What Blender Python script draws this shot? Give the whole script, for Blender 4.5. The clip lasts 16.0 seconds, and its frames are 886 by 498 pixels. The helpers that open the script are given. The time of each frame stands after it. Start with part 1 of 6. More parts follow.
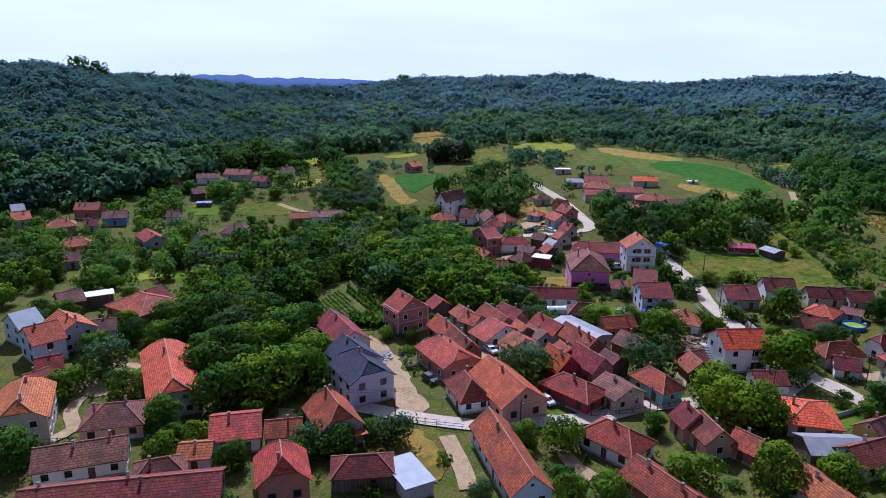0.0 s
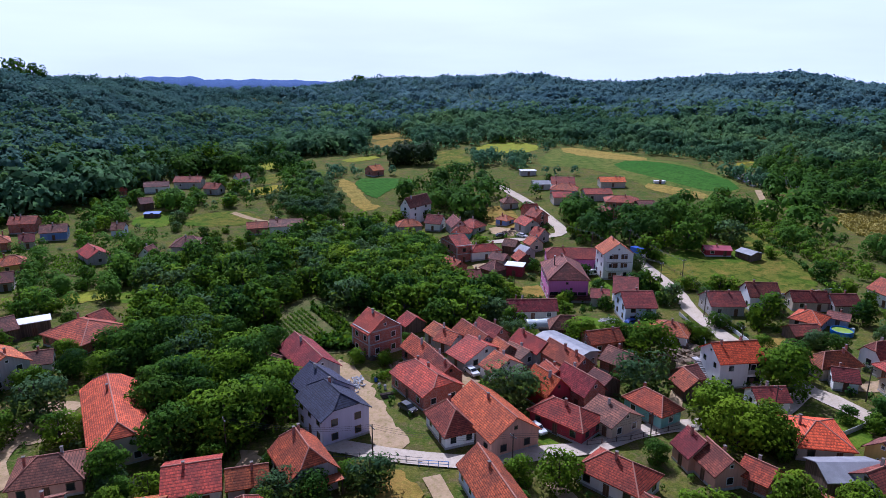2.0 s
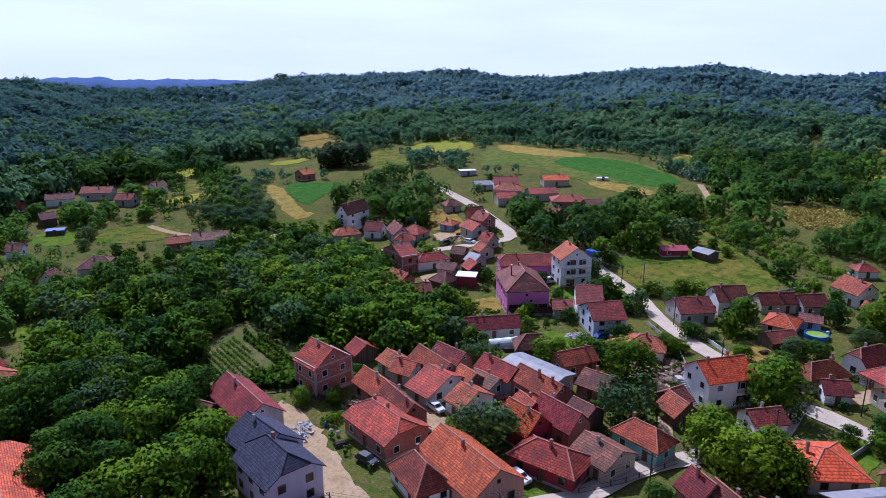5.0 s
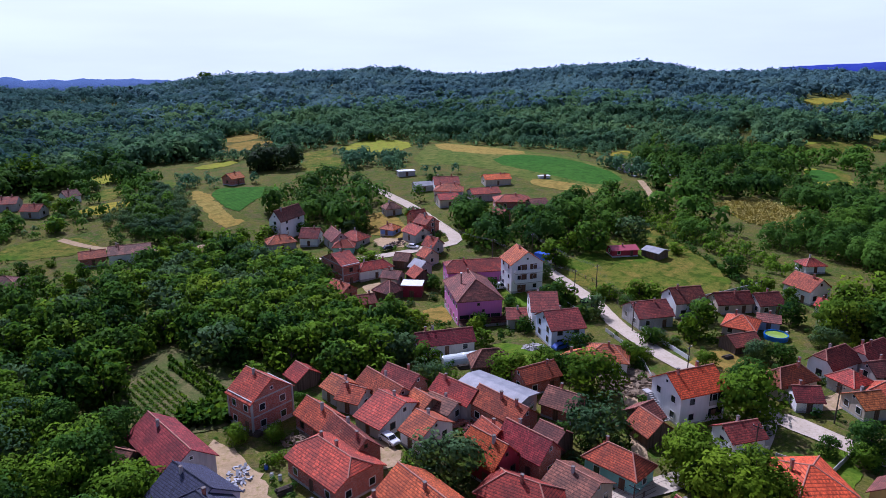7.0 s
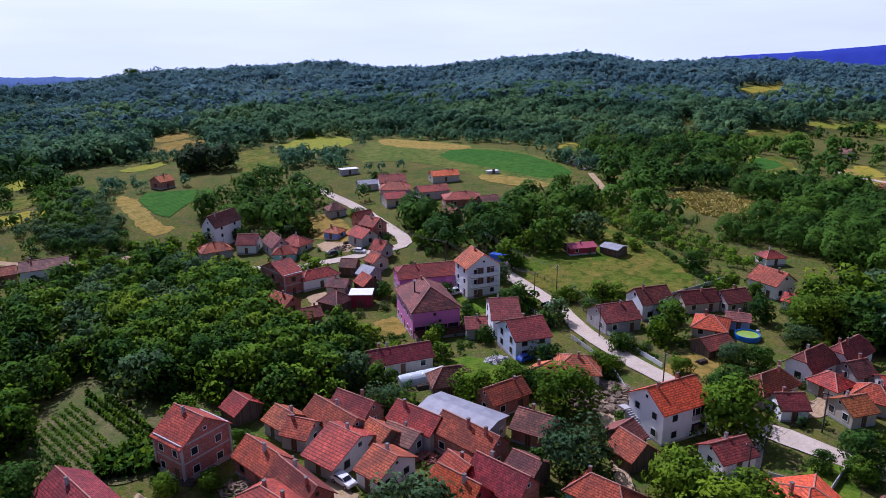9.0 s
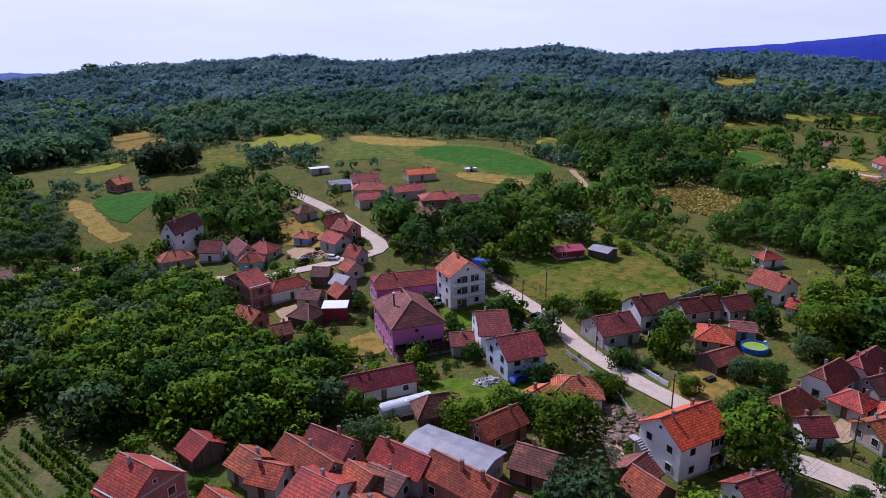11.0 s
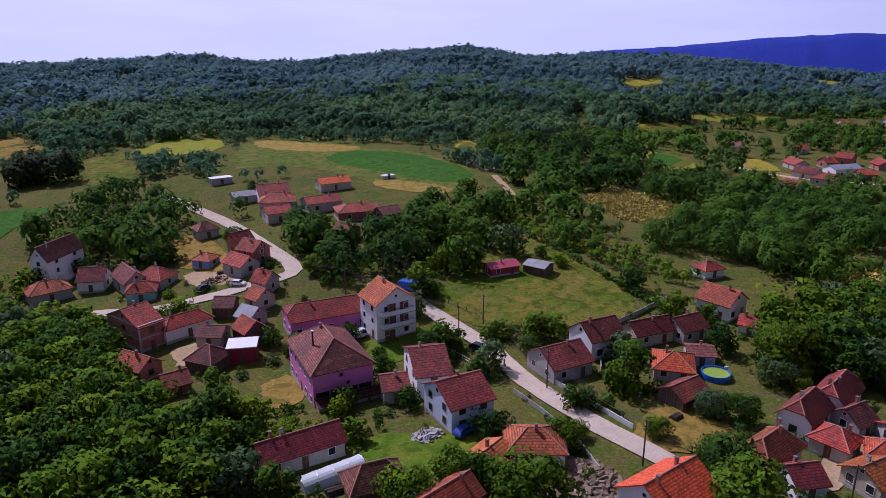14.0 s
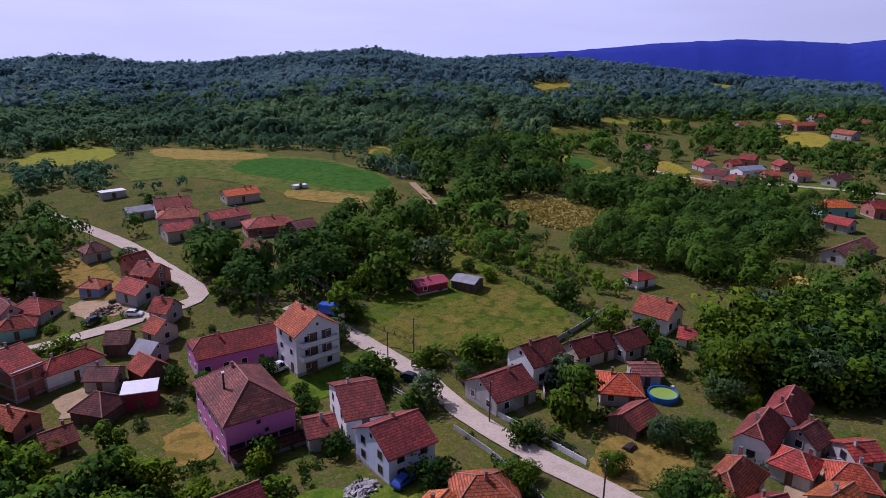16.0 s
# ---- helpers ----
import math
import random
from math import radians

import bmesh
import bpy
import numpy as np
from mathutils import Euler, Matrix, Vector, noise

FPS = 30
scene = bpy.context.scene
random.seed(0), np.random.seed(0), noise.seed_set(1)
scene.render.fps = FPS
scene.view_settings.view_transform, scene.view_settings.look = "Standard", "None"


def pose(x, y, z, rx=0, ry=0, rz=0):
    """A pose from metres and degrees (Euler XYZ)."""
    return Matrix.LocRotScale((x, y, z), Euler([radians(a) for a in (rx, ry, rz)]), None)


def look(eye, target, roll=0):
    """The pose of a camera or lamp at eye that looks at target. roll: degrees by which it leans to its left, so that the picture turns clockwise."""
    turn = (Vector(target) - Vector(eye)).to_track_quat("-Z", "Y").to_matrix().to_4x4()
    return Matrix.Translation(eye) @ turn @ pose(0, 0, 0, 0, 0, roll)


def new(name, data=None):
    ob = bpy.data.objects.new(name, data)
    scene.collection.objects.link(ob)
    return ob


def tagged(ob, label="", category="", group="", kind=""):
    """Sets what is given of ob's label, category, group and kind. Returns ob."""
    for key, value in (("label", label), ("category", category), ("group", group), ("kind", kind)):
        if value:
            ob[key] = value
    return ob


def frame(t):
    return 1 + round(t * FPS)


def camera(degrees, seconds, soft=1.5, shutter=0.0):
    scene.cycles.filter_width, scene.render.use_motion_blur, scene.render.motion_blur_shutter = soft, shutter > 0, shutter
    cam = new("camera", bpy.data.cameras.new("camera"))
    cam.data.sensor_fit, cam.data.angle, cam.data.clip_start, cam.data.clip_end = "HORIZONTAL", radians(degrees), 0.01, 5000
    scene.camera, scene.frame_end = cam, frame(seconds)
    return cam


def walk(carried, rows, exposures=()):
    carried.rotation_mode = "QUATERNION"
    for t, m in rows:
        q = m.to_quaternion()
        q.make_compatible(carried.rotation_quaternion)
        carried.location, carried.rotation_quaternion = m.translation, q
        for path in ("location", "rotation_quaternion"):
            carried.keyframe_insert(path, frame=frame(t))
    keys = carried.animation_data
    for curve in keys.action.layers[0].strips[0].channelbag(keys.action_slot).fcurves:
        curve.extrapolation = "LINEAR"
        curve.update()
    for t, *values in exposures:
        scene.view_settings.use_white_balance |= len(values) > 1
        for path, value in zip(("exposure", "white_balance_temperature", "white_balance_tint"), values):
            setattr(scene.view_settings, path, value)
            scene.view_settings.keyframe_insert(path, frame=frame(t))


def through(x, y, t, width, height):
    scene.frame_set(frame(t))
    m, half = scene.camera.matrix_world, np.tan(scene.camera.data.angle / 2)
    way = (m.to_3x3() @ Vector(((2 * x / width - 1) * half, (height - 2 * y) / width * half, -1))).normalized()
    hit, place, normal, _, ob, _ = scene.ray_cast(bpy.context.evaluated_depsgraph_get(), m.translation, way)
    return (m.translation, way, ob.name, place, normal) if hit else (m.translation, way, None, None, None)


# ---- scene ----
cam = camera(65.8, 16.0, soft=0.85)
# seconds, eye x y z, yaw, pitch, roll
PATH = [
    (0.0, 0.00, 0.00, 64.90, 0.98, -15.93, 0.86),
    (0.5, -0.96, 3.05, 64.85, 0.07, -15.92, 0.81),
    (1.0, -1.96, 6.14, 64.76, -0.90, -15.92, 0.75),
    (1.5, -2.84, 9.38, 64.56, -1.82, -15.87, 0.63),
    (2.0, -3.61, 12.45, 64.43, -2.71, -15.87, 0.54),
    (2.5, -4.33, 15.55, 64.27, -3.57, -15.88, 0.46),
    (3.0, -5.05, 18.59, 64.18, -4.51, -15.92, 0.35),
    (3.5, -5.74, 21.64, 64.04, -5.54, -15.95, 0.29),
    (4.0, -6.40, 24.78, 63.85, -6.62, -16.00, 0.22),
    (6.5, -7.52, 40.22, 62.77, -12.84, -16.16, -0.08),
    (7.0, -7.49, 43.45, 62.58, -14.46, -16.24, -0.13),
    (7.5, -7.27, 46.71, 62.37, -15.93, -16.36, -0.23),
    (8.0, -6.82, 50.01, 62.10, -17.13, -16.51, -0.40),
    (8.5, -6.32, 53.39, 61.71, -18.26, -16.62, -0.50),
    (9.0, -5.55, 56.76, 61.44, -19.31, -16.76, -0.64),
    (11.5, -1.91, 73.71, 60.27, -22.48, -17.30, -0.76),
    (12.0, -0.95, 77.01, 60.02, -23.53, -17.33, -0.71),
    (12.5, -0.09, 80.28, 59.89, -24.83, -17.36, -0.62),
    (13.0, 0.70, 83.48, 59.74, -26.26, -17.35, -0.50),
    (13.5, 1.54, 86.61, 59.57, -27.75, -17.31, -0.38),
    (14.0, 2.43, 89.73, 59.44, -29.44, -17.26, -0.24),
    (14.5, 3.34, 92.89, 59.39, -31.28, -17.23, -0.07),
    (15.0, 4.34, 95.87, 59.26, -33.12, -17.17, 0.06),
    (15.5, 5.32, 98.90, 59.20, -35.08, -17.10, 0.18),
    (16.0, 6.44, 101.94, 59.07, -37.17, -17.03, 0.31),
]


def cam_pose(x, y, z, yaw, pitch, roll):
    a, b = radians(yaw), radians(pitch)
    ahead = Vector((-math.sin(a) * math.cos(b), math.cos(a) * math.cos(b), math.sin(b)))
    return look((x, y, z), Vector((x, y, z)) + ahead, roll)


walk(cam, [(r[0], cam_pose(*r[1:])) for r in PATH], [(0, -0.09, 4850, 25), (4, -0.09, 4850, 26), (8, -0.13, 4950, 31), (12, -0.35, 5150, 37), (16, -0.62, 5250, 41)])

# ---- sky and sun ----
world = bpy.data.worlds.new("sky")
scene.world = world
world.use_nodes = True
wn = world.node_tree
sky = wn.nodes.new("ShaderNodeTexSky")
sky.sky_type, sky.sun_disc = "NISHITA", False
sky.sun_elevation, sky.sun_rotation = radians(48), radians(-12)
sky.air_density, sky.dust_density, sky.ozone_density = 1.0, 4.0, 2.0
wn.nodes["Background"].inputs["Strength"].default_value = 0.085
# thin haze: white and bright towards the sun's side and the horizon, thinning out overhead and behind
coords = wn.nodes.new("ShaderNodeTexCoord")


def sky_math(op, a, b):
    n = wn.nodes.new("ShaderNodeMath")
    n.operation = op
    for s, v in zip(n.inputs, (a, b)):
        if isinstance(v, (int, float)):
            s.default_value = v
        else:
            wn.links.new(v, s)
    return n.outputs[0]


def sky_span(v, a, b, c, d):
    n = wn.nodes.new("ShaderNodeMapRange")
    n.interpolation_type = "SMOOTHSTEP"
    for k, w in zip(("From Min", "From Max", "To Min", "To Max"), (a, b, c, d)):
        n.inputs[k].default_value = w
    wn.links.new(v, n.inputs["Value"])
    return n.outputs["Result"]


dot = wn.nodes.new("ShaderNodeVectorMath")
dot.operation = "DOT_PRODUCT"
wn.links.new(coords.outputs["Generated"], dot.inputs[0])
dot.inputs[1].default_value = (math.sin(radians(-12)), math.cos(radians(-12)), 0.15)
split = wn.nodes.new("ShaderNodeSeparateXYZ")
wn.links.new(coords.outputs["Generated"], split.inputs[0])
cloud = wn.nodes.new("ShaderNodeTexNoise")
cloud.inputs["Scale"].default_value, cloud.inputs["Detail"].default_value = 3.0, 6.0
stretch = wn.nodes.new("ShaderNodeMapping")
stretch.inputs["Scale"].default_value = (1, 1, 7)
wn.links.new(coords.outputs["Generated"], stretch.inputs["Vector"])
wn.links.new(stretch.outputs["Vector"], cloud.inputs["Vector"])
glow = sky_math("MULTIPLY", sky_span(dot.outputs["Value"], -0.6, 0.8, 0.5, 1.0), sky_span(split.outputs["Z"], 0.1, 0.5, 1.0, 0.12))
glow = sky_math("MULTIPLY", glow, sky_span(cloud.outputs["Fac"], 0.3, 0.75, 0.96, 1.06))
veil = wn.nodes.new("ShaderNodeMix")
veil.data_type = "RGBA"
wn.links.new(sky_span(split.outputs["Z"], 0.08, 0.7, 0.82, 0.2), veil.inputs["Factor"])
haze = wn.nodes.new("ShaderNodeVectorMath")
haze.operation = "SCALE"
haze.inputs[0].default_value = (13.1, 13.6, 15.3)
wn.links.new(glow, haze.inputs["Scale"])
wn.links.new(sky.outputs["Color"], veil.inputs["A"])
wn.links.new(haze.outputs["Vector"], veil.inputs["B"])
wn.links.new(veil.outputs["Result"], wn.nodes["Background"].inputs["Color"])

sun = new("sun", bpy.data.lights.new("sun", "SUN"))
sun.data.energy, sun.data.angle, sun.data.color = 5.0, radians(0.6), (1.0, 0.91, 0.80)
SUN_AZ, SUN_EL = radians(-12), radians(48)
sun.matrix_world = look(Vector((math.sin(SUN_AZ) * math.cos(SUN_EL), math.cos(SUN_AZ) * math.cos(SUN_EL), math.sin(SUN_EL))) * 200, (0, 0, 0))

# ---- materials ----
def nodes_of(name):
    m = bpy.data.materials.new(name)
    m.use_nodes = True
    return m, m.node_tree, m.node_tree.nodes["Principled BSDF"]


def link(nt, a, b):
    nt.links.new(a, b)


def noise_node(nt, scale, detail=4.0, vec=None, rough=0.55):
    n = nt.nodes.new("ShaderNodeTexNoise")
    n.inputs["Scale"].default_value, n.inputs["Detail"].default_value, n.inputs["Roughness"].default_value = scale, detail, rough
    if vec is not None:
        link(nt, vec, n.inputs["Vector"])
    return n.outputs["Fac"]


def coord(nt, kind="Object"):
    return nt.nodes.new("ShaderNodeTexCoord").outputs[kind]


def span(nt, value, a, b, c=0.0, d=1.0):
    n = nt.nodes.new("ShaderNodeMapRange")
    for k, v in zip(("From Min", "From Max", "To Min", "To Max"), (a, b, c, d)):
        n.inputs[k].default_value = v
    link(nt, value, n.inputs["Value"])
    return n.outputs["Result"]


def mix(nt, fac, a, b, how="MIX"):
    n = nt.nodes.new("ShaderNodeMix")
    n.data_type, n.blend_type = "RGBA", how
    for k, v in (("Factor", fac), ("A", a), ("B", b)):
        s = n.inputs[k] if k == "Factor" else n.inputs[6 if k == "A" else 7]
        if isinstance(v, (int, float)):
            s.default_value = v
        elif isinstance(v, tuple):
            s.default_value = (*v[:3], 1)
        else:
            link(nt, v, s)
    return n.outputs[2]


def bump(nt, bsdf, height, strength=0.3, distance=0.05):
    b = nt.nodes.new("ShaderNodeBump")
    b.inputs["Strength"].default_value, b.inputs["Distance"].default_value = strength, distance
    link(nt, height, b.inputs["Height"])
    link(nt, b.outputs["Normal"], bsdf.inputs["Normal"])


def math_node(nt, op, a, b=0.0):
    n = nt.nodes.new("ShaderNodeMath")
    n.operation = op
    for s, v in zip(n.inputs, (a, b)):
        if isinstance(v, (int, float)):
            s.default_value = v
        else:
            link(nt, v, s)
    return n.outputs[0]


def tint(c, k):
    return tuple(min(1.0, v * k) for v in c)


def plain(name, color, rough=0.8, scale=3.0, vary=0.25, metal=0.0):
    """A surface with soft stains and fine grain."""
    m, nt, b = nodes_of(name)
    c = coord(nt)
    a = mix(nt, span(nt, noise_node(nt, scale * 0.25, 5, c), 0.3, 0.7), tint(color, 1 - vary), tint(color, 1 + vary * 0.5))
    g = mix(nt, span(nt, noise_node(nt, scale * 6, 3, c), 0.35, 0.7, 0, 0.5), a, tint(color, 1 - vary * 1.2))
    link(nt, g, b.inputs["Base Color"])
    b.inputs["Roughness"].default_value, b.inputs["Metallic"].default_value = rough, metal
    bump(nt, b, noise_node(nt, scale * 8, 3, c), 0.25, 0.02)
    return m


def tiles(name, color, dark, age):
    """Clay roof tiles: rows that step down the slope, patched and weathered."""
    m, nt, b = nodes_of(name)
    c = coord(nt)
    sep = nt.nodes.new("ShaderNodeSeparateXYZ")
    link(nt, c, sep.inputs[0])
    info = nt.nodes.new("ShaderNodeObjectInfo").outputs["Random"]
    z = math_node(nt, "MULTIPLY", sep.outputs["Z"], 4.6)
    row = math_node(nt, "FRACT", z)
    col = math_node(nt, "FRACT", math_node(nt, "MULTIPLY", math_node(nt, "ADD", sep.outputs["X"], math_node(nt, "MULTIPLY", math_node(nt, "FLOOR", z), 0.125)), 4.0))
    cell = nt.nodes.new("ShaderNodeCombineXYZ")
    link(nt, math_node(nt, "FLOOR", math_node(nt, "MULTIPLY", sep.outputs["X"], 4.0)), cell.inputs[0])
    link(nt, math_node(nt, "FLOOR", math_node(nt, "MULTIPLY", sep.outputs["Y"], 1.5)), cell.inputs[1])
    link(nt, math_node(nt, "FLOOR", z), cell.inputs[2])
    white = nt.nodes.new("ShaderNodeTexWhiteNoise")
    link(nt, cell.outputs[0], white.inputs["Vector"])
    shift = nt.nodes.new("ShaderNodeVectorMath")
    shift.operation = "ADD"
    link(nt, c, shift.inputs[0])
    link(nt, math_node(nt, "MULTIPLY", info, 60.0), shift.inputs[1])
    v = shift.outputs[0]
    base = mix(nt, white.outputs["Value"], tint(color, 0.62), tint(color, 1.5))
    big = span(nt, noise_node(nt, 0.35, 5, v), 0.42, 0.64)
    base = mix(nt, math_node(nt, "MULTIPLY", big, age), base, dark)
    fine = span(nt, noise_node(nt, 1.9, 6, v, 0.7), 0.48, 0.72)
    base = mix(nt, math_node(nt, "MULTIPLY", fine, 0.3 + age * 0.55), base, tint(dark, 0.5))
    pale = span(nt, noise_node(nt, 0.9, 4, v, 0.6), 0.62, 0.74)
    base = mix(nt, math_node(nt, "MULTIPLY", pale, 0.5 * age), base, (0.50, 0.24, 0.16))
    edge = span(nt, row, 0.0, 0.4, 1.0, 0.0)
    gap = span(nt, col, 0.0, 0.3, 0.4, 0.0)
    base = mix(nt, math_node(nt, "MAXIMUM", edge, gap), base, tint(dark, 0.3))
    hue = nt.nodes.new("ShaderNodeHueSaturation")
    link(nt, base, hue.inputs["Color"])
    link(nt, span(nt, info, 0, 1, 0.72, 1.25), hue.inputs["Value"])
    link(nt, span(nt, math_node(nt, "FRACT", math_node(nt, "MULTIPLY", info, 7.3)), 0, 1, 0.499, 0.524), hue.inputs["Hue"])
    link(nt, hue.outputs[0], b.inputs["Base Color"])
    b.inputs["Roughness"].default_value = 0.75
    b.inputs["Specular IOR Level"].default_value = 0.3
    bump(nt, b, math_node(nt, "ADD", row, math_node(nt, "MULTIPLY", white.outputs["Value"], 0.4)), 0.6, 0.06)
    return m


def bricks(name, color, mortar):
    m, nt, b = nodes_of(name)
    c = coord(nt)
    sep = nt.nodes.new("ShaderNodeSeparateXYZ")
    link(nt, c, sep.inputs[0])
    com = nt.nodes.new("ShaderNodeCombineXYZ")
    link(nt, math_node(nt, "ADD", sep.outputs["X"], sep.outputs["Y"]), com.inputs[0])
    link(nt, sep.outputs["Z"], com.inputs[1])
    t = nt.nodes.new("ShaderNodeTexBrick")
    link(nt, com.outputs[0], t.inputs["Vector"])
    t.inputs["Scale"].default_value, t.inputs["Mortar Size"].default_value = 1.0, 0.012
    t.inputs["Brick Width"].default_value, t.inputs["Row Height"].default_value = 0.3, 0.14
    t.inputs["Color1"].default_value, t.inputs["Color2"].default_value = (*tint(color, 0.75), 1), (*tint(color, 1.2), 1)
    t.inputs["Mortar"].default_value = (*mortar, 1)
    st = mix(nt, span(nt, noise_node(nt, 0.7, 5, c), 0.45, 0.75, 0, 0.6), t.outputs["Color"], tint(color, 0.5))
    link(nt, st, b.inputs["Base Color"])
    b.inputs["Roughness"].default_value = 0.9
    bump(nt, b, t.outputs["Fac"], 0.3, -0.02)
    return m


def render_wall(name, color, dirt=0.5):
    """Painted or bare render: rain streaks, patches where it has come away."""
    m, nt, b = nodes_of(name)
    c = coord(nt)
    mp = nt.nodes.new("ShaderNodeMapping")
    mp.inputs["Scale"].default_value = (1.6, 1.6, 0.25)
    link(nt, c, mp.inputs["Vector"])
    a = mix(nt, span(nt, noise_node(nt, 1.4, 5, mp.outputs[0]), 0.42, 0.75, 0, dirt), color, tint(color, 0.6))
    a = mix(nt, span(nt, noise_node(nt, 0.6, 5, c, 0.65), 0.6, 0.68, 0, dirt * 0.7), a, tint((0.5, 0.42, 0.34), 0.8))
    link(nt, a, b.inputs["Base Color"])
    b.inputs["Roughness"].default_value = 0.9
    bump(nt, b, noise_node(nt, 14, 3, c), 0.2, 0.02)
    return m


def planks(name, color):
    m, nt, b = nodes_of(name)
    c = coord(nt)
    sep = nt.nodes.new("ShaderNodeSeparateXYZ")
    link(nt, c, sep.inputs[0])
    s = math_node(nt, "MULTIPLY", math_node(nt, "ADD", sep.outputs["X"], sep.outputs["Y"]), 5.0)
    white = nt.nodes.new("ShaderNodeTexWhiteNoise")
    white.noise_dimensions = "1D"
    link(nt, math_node(nt, "FLOOR", s), white.inputs["W"])
    a = mix(nt, white.outputs["Value"], tint(color, 0.6), tint(color, 1.3))
    a = mix(nt, span(nt, math_node(nt, "FRACT", s), 0, 0.12, 0.8, 0), a, tint(color, 0.2))
    a = mix(nt, span(nt, noise_node(nt, 1.2, 5, c), 0.5, 0.75, 0, 0.6), a, tint(color, 0.45))
    link(nt, a, b.inputs["Base Color"])
    b.inputs["Roughness"].default_value = 0.9
    bump(nt, b, math_node(nt, "FRACT", s), 0.3, 0.02)
    return m


def leaves(name, dark, light, yellow=0.0, through=0.3, glow=(0.26, 0.36, 0.01)):
    m, nt, b = nodes_of(name)
    g = nt.nodes.new("ShaderNodeNewGeometry")
    info = nt.nodes.new("ShaderNodeObjectInfo").outputs["Random"]
    n = noise_node(nt, 0.03, 4, g.outputs["Position"])
    n3 = noise_node(nt, 0.011, 3, g.outputs["Position"])
    n2 = noise_node(nt, 0.5, 3, g.outputs["Position"])
    tone = nt.nodes.new("ShaderNodeAttribute")
    tone.attribute_name = "tone"
    f = math_node(nt, "ADD", math_node(nt, "MULTIPLY", g.outputs["Random Per Island"], 0.14), math_node(nt, "MULTIPLY", info, 0.38))
    f = math_node(nt, "ADD", f, math_node(nt, "MULTIPLY", tone.outputs["Fac"], 0.45))
    f = math_node(nt, "ADD", f, span(nt, n2, 0.3, 0.7, -0.15, 0.25))
    f = math_node(nt, "ADD", f, span(nt, n3, 0.35, 0.65, -0.25, 0.25))
    a = mix(nt, f, dark, light)
    a = mix(nt, span(nt, n, 0.52, 0.68, 0, 0.6), a, (light[0] * (1.25 + yellow), light[1] * 1.15, light[2] * 0.85))
    link(nt, a, b.inputs["Base Color"])
    b.inputs["Roughness"].default_value = 0.75
    b.inputs["Specular IOR Level"].default_value = 0.06
    tr = nt.nodes.new("ShaderNodeBsdfTranslucent")
    link(nt, mix(nt, 0.6, a, glow), tr.inputs["Color"])
    ms = nt.nodes.new("ShaderNodeMixShader")
    ms.inputs[0].default_value = through
    link(nt, b.outputs[0], ms.inputs[1])
    link(nt, tr.outputs[0], ms.inputs[2])
    link(nt, ms.outputs[0], nt.nodes["Material Output"].inputs["Surface"])
    # sprays share the rounded shape of their clump, as a mass of small leaves does
    at = nt.nodes.new("ShaderNodeAttribute")
    at.attribute_name = "clump"
    vt = nt.nodes.new("ShaderNodeVectorTransform")
    vt.vector_type, vt.convert_from, vt.convert_to = "NORMAL", "OBJECT", "WORLD"
    link(nt, at.outputs["Vector"], vt.inputs[0])
    link(nt, vt.outputs[0], b.inputs["Normal"])
    link(nt, vt.outputs[0], tr.inputs["Normal"])
    return m


def earth(name, a, b_, c_, scale=0.08, bumpy=0.3, rows=None, weeds=0.75):
    """Ground cover: patches at two scales, clods or tufts in the relief; rows: direction in degrees and spacing of tilled rows."""
    m, nt, b = nodes_of(name)
    p = nt.nodes.new("ShaderNodeNewGeometry").outputs["Position"]
    big = span(nt, noise_node(nt, scale, 6, p, 0.6), 0.38, 0.64)
    col = mix(nt, big, a, b_)
    col = mix(nt, span(nt, noise_node(nt, scale * 9, 5, p, 0.7), 0.5, 0.72), col, c_)
    col = mix(nt, span(nt, noise_node(nt, 0.33, 5, p, 0.65), 0.5, 0.6, 0.0, weeds), col, tint(c_, 0.62))
    col = mix(nt, span(nt, noise_node(nt, 0.21, 4, p, 0.6), 0.55, 0.66, 0.0, weeds * 0.8), col, tint(b_, 1.25))
    fine = noise_node(nt, 2.2, 4, p, 0.75)
    col = mix(nt, span(nt, fine, 0.35, 0.68, 0.0, 0.1 + weeds * 0.9), col, tint(a, 0.45))
    if rows:
        mp = nt.nodes.new("ShaderNodeMapping")
        mp.inputs["Rotation"].default_value = (0, 0, radians(rows[0]))
        link(nt, p, mp.inputs["Vector"])
        w = nt.nodes.new("ShaderNodeTexWave")
        w.inputs["Scale"].default_value, w.inputs["Distortion"].default_value = 0.31 / rows[1], 1.5
        link(nt, mp.outputs[0], w.inputs["Vector"])
        col = mix(nt, span(nt, w.outputs["Fac"], 0.3, 0.8, 0, 0.4), col, tint(a, 0.6))
    link(nt, col, b.inputs["Base Color"])
    b.inputs["Roughness"].default_value = 0.95
    b.inputs["Specular IOR Level"].default_value = 0.04
    bump(nt, b, fine, bumpy, 0.3)
    return m


RED = tiles("red_clay_tiles", (0.46, 0.058, 0.034), (0.18, 0.036, 0.028), 0.7)
ORANGE = tiles("orange_clay_tiles", (0.58, 0.100, 0.036), (0.26, 0.050, 0.028), 0.55)
BRIGHT = tiles("new_orange_tiles", (0.66, 0.100, 0.026), (0.45, 0.075, 0.025), 0.15)
DARKRED = tiles("dark_red_tiles", (0.29, 0.038, 0.040), (0.12, 0.025, 0.028), 0.7)
BROWN = tiles("brown_tiles", (0.25, 0.075, 0.055), (0.11, 0.044, 0.036), 0.8)
SLATE = tiles("dark_blue_tiles", (0.045, 0.052, 0.085), (0.03, 0.033, 0.05), 0.3)
